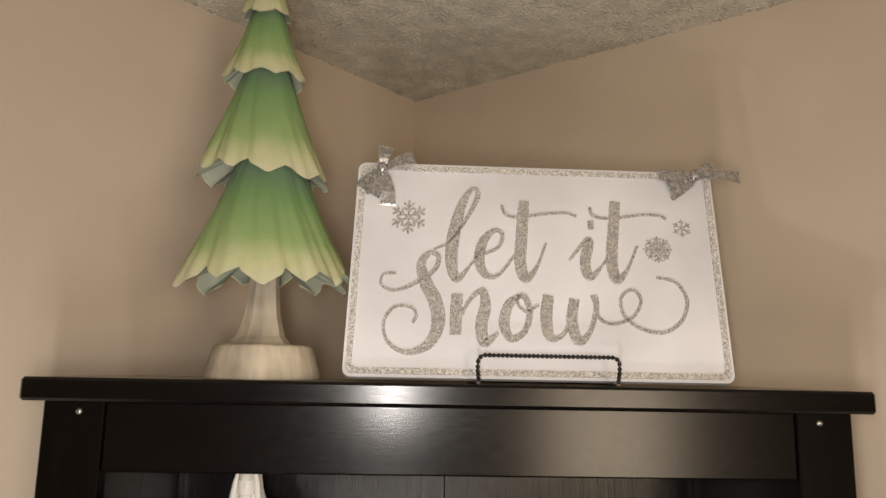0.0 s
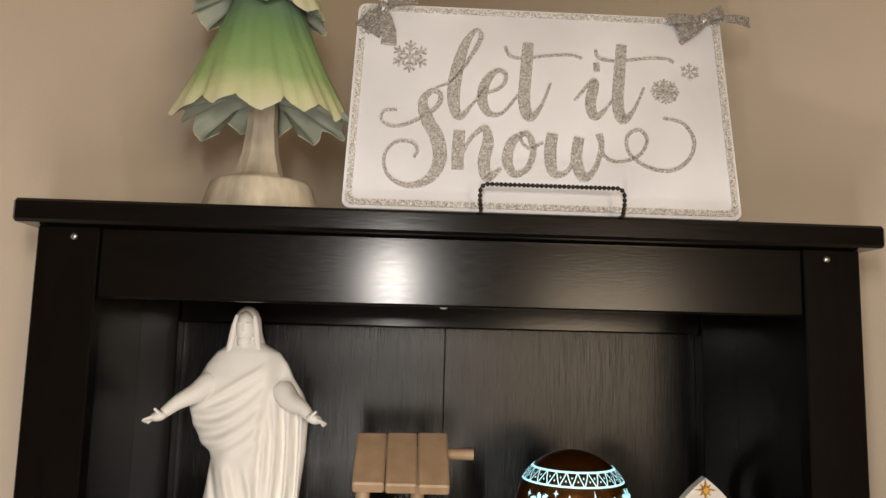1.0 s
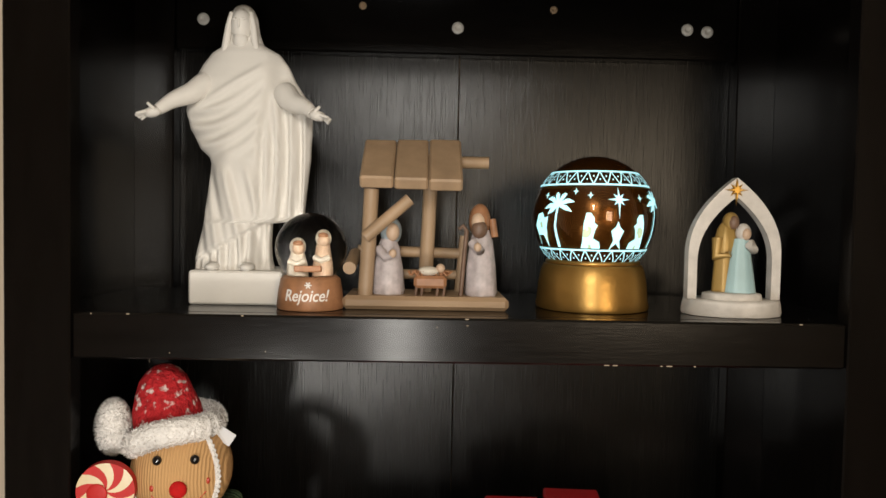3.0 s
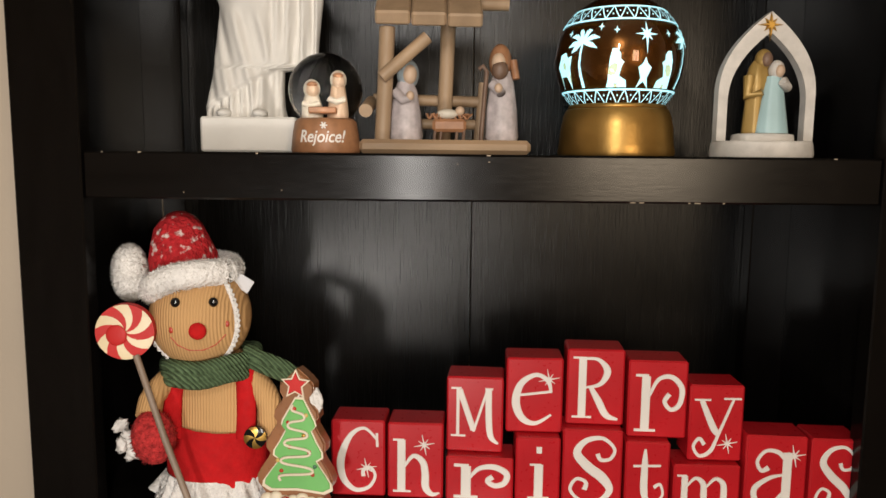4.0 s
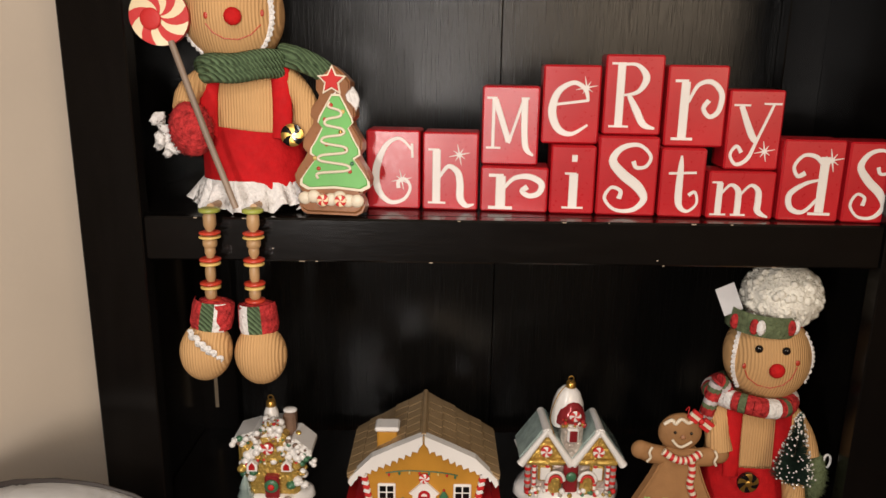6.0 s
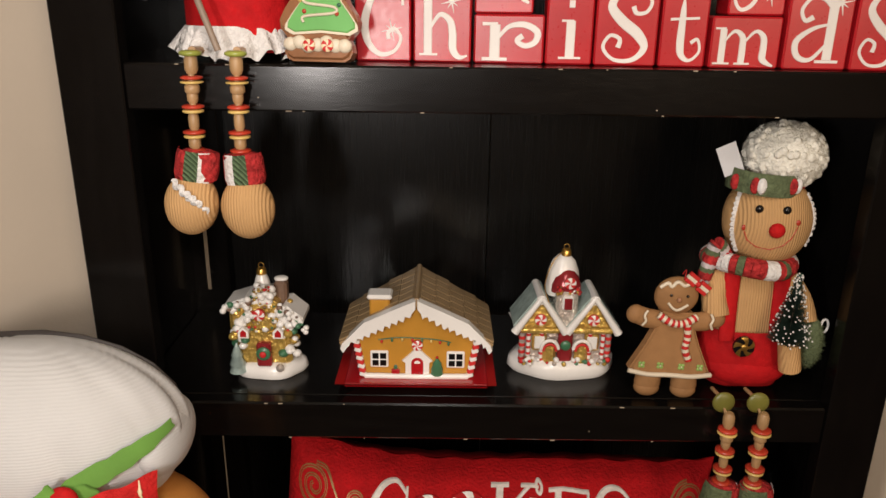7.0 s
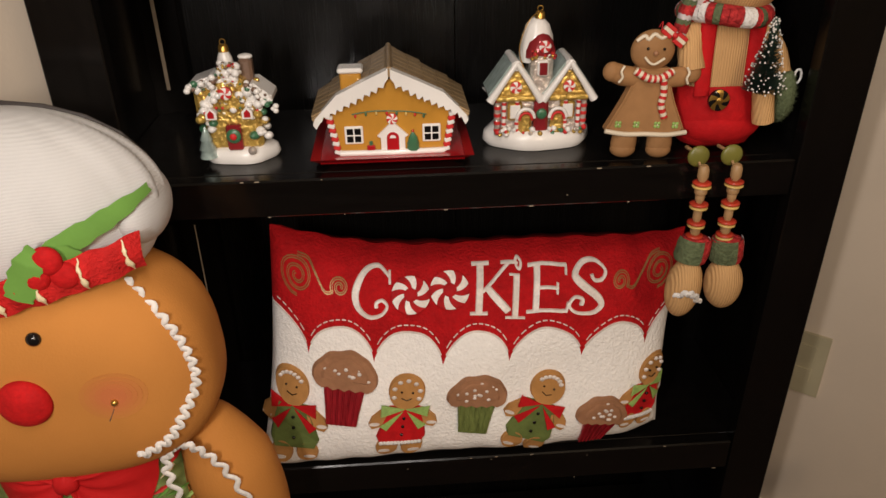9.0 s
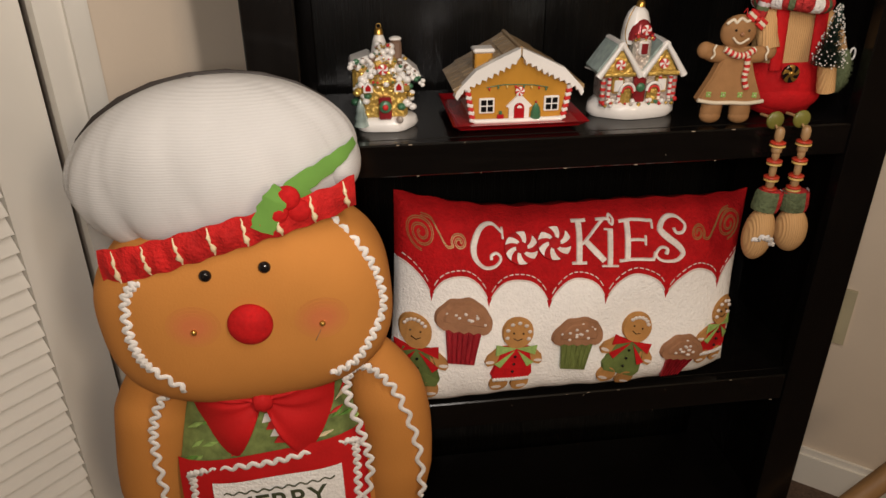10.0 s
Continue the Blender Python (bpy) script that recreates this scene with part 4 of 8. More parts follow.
        p = Vector((x + hx, y - 0.046, z + hz))
        s.ball(tuple(p), (0.0095, 0.0065, 0.0055), PLASTER, 12, 8, turn=Matrix.Rotation(radians(q * 12), 3, "Y"))
        for f in range(4):
            s.tube([tuple(p + Vector((q * 0.004, -0.002 + 0.003 * (f - 1.5), 0.000))), tuple(p + Vector((q * (0.015 - 0.002 * abs(f - 1.2)), -0.005 + 0.0036 * (f - 1.5), -0.003 - 0.0016 * f)))], [0.0022, 0.0014], PLASTER, 7)
        s.tube([tuple(p + Vector((-q * 0.003, -0.004, 0.003))), tuple(p + Vector((q * 0.003, -0.006, 0.009)))], [0.0024, 0.0015], PLASTER, 7)
    for q in (-1, 1):
        s.ball((x + 0.004 + q * 0.018, y - 0.034, z + 0.040), (0.008, 0.014, 0.005), PLASTER, 12, 8)
    whole("robed_statue", s, "white bisque statue of a robed figure with open arms", "statue", (x, y, z))


robed_statue(-0.2490, 0.120, S1)


def rejoice_globe(x, y, z):
    t = thing("snow_globe", "small snow globe with figures on a brown base lettered Rejoice", "snow globe", (x, y, z))
    base = Shape().lathe((x, y, z), [(0.0335, 0.0005), (0.0345, 0.003), (0.0325, 0.020), (0.0305, 0.031), (0.027, 0.034), (0, 0.0341)], RUST, 40, cap=False)
    bs = part("base", base, t)

    def round_base(px, pz, h):
        a = px / 0.0335
        return (x + (0.0336 + h) * math.sin(a), y - (0.0336 + h) * math.cos(a), z + 0.0155 + pz)
    part("lettering", letters("Rejoice!", 0.0165, round_base, 0.0006, WHITE_INK, 0.25, 0.85), bs, "white hand-lettered word Rejoice")
    fl = Shape()
    for k in range(3):
        a = math.pi * k / 3
        fl.line([(0.5 - 0.5 * math.cos(a), 0.5 - 0.5 * math.sin(a), 0.2), (0.5 + 0.5 * math.cos(a), 0.5 + 0.5 * math.sin(a), 0.2)], lambda u, v, h: round_base(-0.001 + u * 0.007, 0.0075 + v * 0.007, h), 0.0004 + 0.0001 * k, WHITE_INK)
    part("flower_mark", fl, bs)
    part("glass_ball", Shape().ball((x, y, z + 0.062), 0.0365, GLASS, 40, 24), t, "clear glass ball with highlights").visible_shadow = False
    for dx, h, m in ((-0.012, 0.0, IVORY), (0.011, 0.008, SKIN)):
        f = Shape()
        f.lathe((x + dx, y, z + 0.036), [(0.010, 0), (0.009, 0.012), (0.006, 0.022 + h), (0.003, 0.024 + h)], m, 16)
        f.ball((x + dx, y + 0.001, z + 0.063 + h), (0.0074, 0.0074, 0.0084), IVORY, 14, 10)
        f.ball((x + dx + 0.001, y - 0.004, z + 0.062 + h), (0.0058, 0.0055, 0.0066), SKIN, 12, 8)
        f.ball((x + dx + 0.001, y - 0.0062, z + 0.0665 + h), (0.0050, 0.0035, 0.0028), RUST, 10, 8)
        f.tube([(x + dx - 0.007, y - 0.006, z + 0.050 + h * 0.5), (x + dx, y - 0.010, z + 0.047 + h * 0.5), (x + dx + 0.007, y - 0.006, z + 0.050 + h * 0.5)], 0.0028, IVORY, 8)
        part("figure", f, t, "tiny robed resin figure")
    part("manger", Shape().box(x - 0.014, x + 0.012, y - 0.016, y - 0.006, z + 0.040, z + 0.046, RUST, 0.001), t)


rejoice_globe(-0.1565, 0.064, S1)


def stable(x0, y0, z):
    t = thing("nativity_stable", "small wooden nativity stable with a plank roof and round log posts", "figurine", (x0 + 0.085, y0 + 0.04, z))
    part("base_board", Shape().box(x0, x0 + 0.172, y0, y0 + 0.085, z + 0.0005, z + 0.0145, TAN_WOOD, 0.004), t)
    top = z + 0.0145
    for dx, dy, h in ((0.026, 0.012, 0.110), (0.088, 0.058, 0.150)):
        part("post", Shape().tube([(x0 + dx - 0.003, y0 + dy, top), (x0 + dx, y0 + dy, top + h * 0.5), (x0 + dx + 0.002, y0 + dy, top + h)], 0.0078, TAN_WOOD_UP, 14), t)
    part("brace", Shape().tube([(x0 + 0.023, y0 + 0.002, top + 0.060), (x0 + 0.068, y0 + 0.006, top + 0.100)], 0.0065, TAN_WOOD_UP, 12), t)
    part("cross_log", Shape().tube([(x0 + 0.010, y0 + 0.068, top + 0.044), (x0 + 0.125, y0 + 0.068, top + 0.042)], 0.0060, TAN_WOOD, 12), t)
    part("cross_log", Shape().tube([(x0 + 0.012, y0 + 0.070, top + 0.018), (x0 + 0.125, y0 + 0.070, top + 0.018)], 0.0055, TAN_WOOD, 12), t)
    part("short_log", Shape().tube([(x0 + 0.007, y0 + 0.005, top + 0.028), (x0 + 0.008, y0 + 0.060, top + 0.040)], 0.0068, TAN_WOOD, 12), t)
    part("corner_post", Shape().tube([(x0 + 0.123, y0 + 0.066, top), (x0 + 0.128, y0 + 0.066, top + 0.062)], 0.0052, TAN_WOOD_UP, 12), t)
    part("ridge_log", Shape().tube([(x0 + 0.018, y0 + 0.062, top + 0.143), (x0 + 0.153, y0 + 0.062, top + 0.143)], 0.0066, TAN_WOOD, 12), t)
    for k in range(3):
        a = x0 + 0.017 + 0.0352 * k
        slope = Matrix.Rotation(radians(34 + 1.5 * (k - 1)), 3, "X")
        part("roof_plank", Shape().box(a, a + 0.0342, y0 - 0.012, y0 + 0.072, top + 0.1310, top + 0.1450, TAN_WOOD_UP, 0.002, slope), t)


stable(-0.1235, 0.055, S1)


def robed_figure(x, y, z, h, robe, hood, beard, turn):
    s = Shape()
    s.lathe((x, y, z), [(0.0165, 0.0), (0.0170, 0.004), (0.0150, h * 0.35), (0.0115, h * 0.62), (0.008, h * 0.74)], robe, 24, wobble=lambda a, l: (1 + 0.06 * math.sin(7 * a + 5 * l), 0), sy=0.85)
    s.ball((x + 0.002 * turn, y + 0.002, z + h * 0.84), (0.0115, 0.0115, 0.0165 * h / 0.085), hood, 18, 12)
    s.ball((x + 0.004 * turn, y - 0.005, z + h * 0.83), (0.0075, 0.0072, 0.0100), SKIN, 14, 10)
    if beard:
        s.ball((x + 0.003 * turn, y - 0.0085, z + h * 0.745), (0.0085, 0.006, 0.0095), UMBER, 14, 10)
        s.tube([(x + 0.011, y + 0.001, z + h * 0.86), (x + 0.014, y - 0.002, z + h * 0.66)], [0.004, 0.004], RUST, 8)
    s.tube([(x - 0.010, y - 0.006, z + h * 0.60), (x - 0.002, y - 0.0145, z + h * 0.50), (x + 0.006 * turn, y - 0.016, z + h * 0.52)], [0.0055, 0.0050, 0.003], robe, 10)
    s.ball((x + 0.005 * turn, y - 0.017, z + h * 0.55), (0.0042, 0.003, 0.0048), SKIN, 10, 8)
    return s


B1 = S1 + 0.0145
whole("kneeling_figurine", robed_figure(-0.0775, 0.083, B1, 0.079, LILAC, SKY, False, 1), "small resin figure in a washed lilac robe and blue hood", "figurine", (-0.0775, 0.083, B1))
jos = robed_figure(0.0205, 0.080, B1, 0.094, LILAC, RUST, True, -1)
jos.tube([(-0.001, 0.068, B1), (0.002, 0.068, B1 + 0.045), (0.004, 0.067, B1 + 0.068), (0.000, 0.067, B1 + 0.0735), (-0.004, 0.067, B1 + 0.070)], 0.0023, UMBER, 8)
whole("bearded_figurine", jos, "small bearded resin figure in a pale robe with a brown staff", "figurine", (0.0205, 0.080, B1))
mg = thing("manger", "tiny brown manger with a white bundle on the stable board", "figurine", (-0.033, 0.070, B1))
part("trough", Shape().box(-0.050, -0.016, 0.062, 0.080, B1 + 0.008, B1 + 0.021, RUST, 0.003), mg)
for x in (-0.048, -0.042, -0.026, -0.019):
    part("leg", Shape().tube([(x, 0.066, B1), (x + 0.001, 0.066, B1 + 0.010)], 0.0016, UMBER, 8), mg)
hay = Shape()
rnd = random.Random(4)
for k in range(40):
    x = rnd.uniform(-0.055, -0.012)
    hay.tube([(x, 0.064 + rnd.uniform(0, 0.014), B1 + 0.021), (x + rnd.uniform(-0.005, 0.005), 0.062 + rnd.uniform(0, 0.014), B1 + 0.026)], 0.0009, RUST, 5)
part("straw", hay, mg)
part("bundle", Shape().ball((-0.035, 0.068, B1 + 0.026), (0.011, 0.007, 0.005), IVORY, 16, 8).ball((-0.0225, 0.067, B1 + 0.029), 0.0048, SKIN, 12, 8), mg, "white swaddled bundle")


# the lit globe
def lit_globe(x, y, z):
    t = thing("light_globe", "dark glass globe on gold base with lit white pattern", "globe lamp", (x, y, z))
    part("base", Shape().lathe((x, y, z), [(0.0605, 0.0006), (0.0615, 0.004), (0.0600, 0.012), (0.0585, 0.030), (0.0560, 0.042), (0.0535, 0.0475), (0.0530, 0.0485), (0, 0.0486)], COPPER, 56, cap=False), t, "brushed copper-gold base")
    part("collar", Shape().lathe((x, y, z), [(0.0500, 0.0487), (0.0515, 0.0500), (0.0505, 0.0530), (0.0480, 0.0535)], COPPER, 56), t)
    cz, R = z + 0.1000, 0.0665
    ball = Shape().lathe((x, y, cz), [(R * math.sin(a), -R * math.cos(a)) for a in [radians(44) + (math.pi - radians(44)) * k / 34 for k in range(35)]], DARK_GLASS, 64, cap=False)
    shell = part("glass_ball", ball, t, "dark amber tinted glass ball")
    shell.visible_shadow = False
    lining = Shape().lathe((x, y, cz), [(R * 0.93 * math.sin(a), -R * 0.93 * math.cos(a)) for a in [radians(44) + (math.pi - radians(44)) * k / 24 for k in range(25)]], AMBER, 48, cap=False)
    part("lining", lining, t, "amber mirrored lining")

    def on(u, v, h):
        """u: degrees round from the front, v: metres above the middle."""
        rr = math.sqrt(max(1e-6, R * R - v * v)) + 0.0004 + h
        a = radians(u)
        return (x + rr * math.sin(a), y - rr * math.cos(a), cz + v)

    def bar(pts, h=0.0004):
        s = Shape()
        for (u0, v0, w0), (u1, v1, w1) in zip(pts, pts[1:]):
            n = max(2, int(abs(u1 - u0) / 6) + 1)
            du, dv = (u1 - u0) * 0.0012, v1 - v0
            L = math.hypot(du, dv) or 1e-6
            vs, fs = [], []
            for k in range(n + 1):
                f = k / n
                u, v, w = u0 + (u1 - u0) * f, v0 + (v1 - v0) * f, w0 + (w1 - w0) * f
                nu, nv = -dv / L * w / 2 / 0.0012, du / L * w / 2
                vs += [on(u + nu, v + nv, h), on(u - nu, v - nv, h)]
            for k in range(n):
                fs.append((2 * k, 2 * k + 1, 2 * k + 3, 2 * k + 2))
            s.add(vs, fs, ETCHED)
        return s

    for v0, v1 in ((-0.0485, -0.0345), (0.0335, 0.0475)):
        band = Shape()
        for v in (v0, v1):
            b = bar([(a, v, 0.0018) for a in range(-180, 181, 6)])
            band.add(b.v, b.f, ETCHED)
        k = 26
        for i in range(k):
            ua, ub, uc = -180 + 360 * i / k, -180 + 360 * (i + 0.5) / k, -180 + 360 * (i + 1) / k
            b = bar([(ua, v0, 0.0013), (ub, v1, 0.0013), (uc, v0, 0.0013)], 0.0006)
            band.add(b.v, b.f, ETCHED)
            for c, vv in ((ub, v0 * 0.62 + v1 * 0.38), (ua, v0 * 0.38 + v1 * 0.62)):
                band.add([on(c + q * 0.9, vv + w, 0.0006) for q, w in ((-1, 0), (0, -0.0012), (1, 0), (0, 0.0012))], [(0, 1, 2, 3)], ETCHED)
        part("zigzag_band", band, t, "glowing white zigzag border")
    marks = []

    def blob(pts, name):
        s = Shape()
        s.add([on(u, v, 0.0003) for u, v in pts], [tuple(range(len(pts)))], ETCHED)
        marks.append((name, s))

    def palm(u, foot, top):
        s = bar([(u - 2, foot, 0.0040), (u - 3, (foot + top) / 2, 0.0028), (u, top, 0.0022)])
        for k, (du, dv) in enumerate(((-16, -0.004), (-13, 0.006), (-4, 0.012), (8, 0.011), (16, 0.003), (14, -0.007), (-11, -0.010))):
            b = bar([(u, top, 0.0028), (u + du * 0.6, top + dv * 0.75 + 0.002, 0.0052), (u + du, top + dv, 0.0006)], 0.0003 + 0.0001 * k)
            s.add(b.v, b.f, ETCHED)
        marks.append(("palm_mark", s))

    palm(-46, -0.032, 0.012)
    palm(58, -0.032, 0.016)
    palm(128, -0.032, 0.012)
    palm(-140, -0.032, 0.012)
    for u, top in ((-16, 0.004), (32, 0.003)):
        q = 1 if u < 0 else -1
        blob([(u - 9 * q, -0.0325), (u + 10 * q, -0.0325), (u + 9 * q, -0.026), (u + 3 * q, -0.022), (u + 5 * q, -0.013), (u + 7 * q, -0.009), (u + 4 * q, -0.006), (u + 4 * q, -0.001), (u + 1 * q, top), (u - 3 * q, top), (u - 5 * q, -0.006), (u - 6 * q, -0.016), (u - 7 * q, -0.026)], "robed_mark")
    blob([(3, -0.0335), (9, -0.027), (15, -0.0335), (12, -0.024), (15, -0.014), (11, -0.010), (9, -0.004), (7, -0.010), (3, -0.014), (6, -0.024)], "manger_mark")
    blob([(-78, -0.033), (-74, -0.02), (-66, -0.02), (-63, -0.033), (-60, -0.012), (-57, 0.0), (-62, -0.002), (-65, 0.004), (-72, 0.002), (-78, -0.010)], "camel_mark")
    star = []
    for k in range(16):
        a = math.pi / 2 + 2 * math.pi * k / 16
        r = (0.013 if k % 4 == 0 else 0.0085) if k % 2 == 0 else 0.0035
        star.append((10 + r * math.cos(a) / 0.0012, 0.018 + r * math.sin(a)))
    star[8] = (10, -0.002)
    blob(star, "star_mark")
    for u, v in ((-16, 0.022), (33, 0.020), (-62, 0.022), (-30, 0.026)):
        blob([(u, v + 0.004), (u + 0.8, v + 0.0008), (u + 3, v), (u + 0.8, v - 0.0008), (u, v - 0.004), (u - 0.8, v - 0.0008), (u - 3, v), (u - 0.8, v + 0.0008)], "sparkle_mark")
    for nm, s in marks:
        part(nm, s, t, "glowing white etched mark")


lit_globe(0.1460, 0.110, S1)


def arch_figurine(x, y, z):
    t = thing("arch_figurine", "white resin pointed arch with a robed couple and a gold star", "figurine", (x, y, z))
    part("base", Shape().lathe((x, y, z), [(0.0505, 0.0005), (0.0515, 0.004), (0.0505, 0.011), (0.050, 0.014), (0.049, 0.0165), (0, 0.0168)], MARBLE, 44, sy=0.72, wobble=lambda a, l: (1 + 0.012 * math.sin(9 * a) + 0.01 * math.sin(17 * a), 0), cap=False), t)
    part("step", Shape().lathe((x - 0.001, y - 0.004, z + 0.0168), [(0.031, 0), (0.030, 0.006), (0.024, 0.0075), (0, 0.0076)], MARBLE, 30, sy=0.75, wobble=lambda a, l: (1 + 0.03 * math.sin(7 * a), 0), cap=False), t)

    def edge(w, top):
        pts = []
        for k in range(25):
            s = k / 24
            hz = 0.0166 + (top - 0.0166) * s
            half = w * (1 if s < 0.36 else max(0.0, 1 - ((s - 0.36) / 0.64) ** 2.2))
            pts.append((half, hz))
        return pts
    a, b = edge(0.0490, 0.1440), edge(0.0395, 0.1240)
    loop_o = [(-p, q) for p, q in a] + [(p, q) for p, q in a[::-1]]
    loop_i = [(-p, q) for p, q in b] + [(p, q) for p, q in b[::-1]]
    n = len(loop_o)
    vs = [(x + p, y + d, z + q) for d in (-0.006, 0.006) for lp in (loop_o, loop_i) for p, q in lp]
    fs = []
    for k in range(n - 1):
        fs += [(k, k + 1, n + k + 1, n + k), (2 * n + k, 3 * n + k, 3 * n + k + 1, 2 * n + k + 1), (k, 2 * n + k, 2 * n + k + 1, k + 1), (n + k, n + k + 1, 3 * n + k + 1, 3 * n + k)]
    part("arch", Shape().add(vs, fs, MARBLE), t)
    st = []
    for k in range(16):
        g = math.pi / 2 + 2 * math.pi * k / 16
        r = (0.0130 if k % 4 == 0 else 0.009) if k % 2 == 0 else 0.0042
        st.append((math.cos(g) * r, math.sin(g) * r))
    st[8] = (0, -0.017)
    part("star", Shape().slab(st, lambda u, v, h: (x - 0.001 + u, y - 0.0065 - h, z + 0.131 + v), 0, 0.003, GOLD, 0.35), t, "gold eight-pointed star")
    f = Shape()
    zz = z + 0.0244
    f.lathe((x - 0.009, y - 0.002, zz), [(0.0135, 0), (0.0115, 0.030), (0.0125, 0.052), (0.009, 0.066), (0.005, 0.072)], OCHRE, 24, sy=0.8, wobble=lambda a, l: (1 + 0.05 * math.sin(6 * a), 0))
    f.ball((x - 0.005, y - 0.004, zz + 0.073), (0.0085, 0.0085, 0.0105), OCHRE, 16, 10)
    f.ball((x - 0.004, y - 0.010, zz + 0.0725), (0.0056, 0.005, 0.0072), UMBER, 12, 8)
    f.lathe((x + 0.004, y - 0.010, zz), [(0.0165, 0), (0.0135, 0.020), (0.0100, 0.042), (0.007, 0.056)], AQUA, 24, sy=0.75, wobble=lambda a, l: (1 + 0.05 * math.sin(8 * a), 0))
    f.ball((x + 0.006, y - 0.010, zz + 0.062), (0.0078, 0.0078, 0.010), MARBLE, 16, 10)
    f.ball((x + 0.007, y - 0.0155, zz + 0.061), (0.005, 0.0045, 0.0062), SKIN, 12, 8)
    f.tube([(x + 0.013, y - 0.010, zz + 0.052), (x + 0.0145, y - 0.016, zz + 0.045), (x + 0.008, y - 0.020, zz + 0.050)], [0.005, 0.005, 0.004], MARBLE, 10)
    f.tube([(x - 0.019, y - 0.006, zz + 0.056), (x - 0.021, y - 0.009, zz + 0.036), (x - 0.010, y - 0.018, zz + 0.040)], [0.006, 0.005, 0.0035], OCHRE, 10)
    part("couple", f, t, "robed couple in ochre gold and pale aqua")


arch_figurine(0.2855, 0.070, S1)


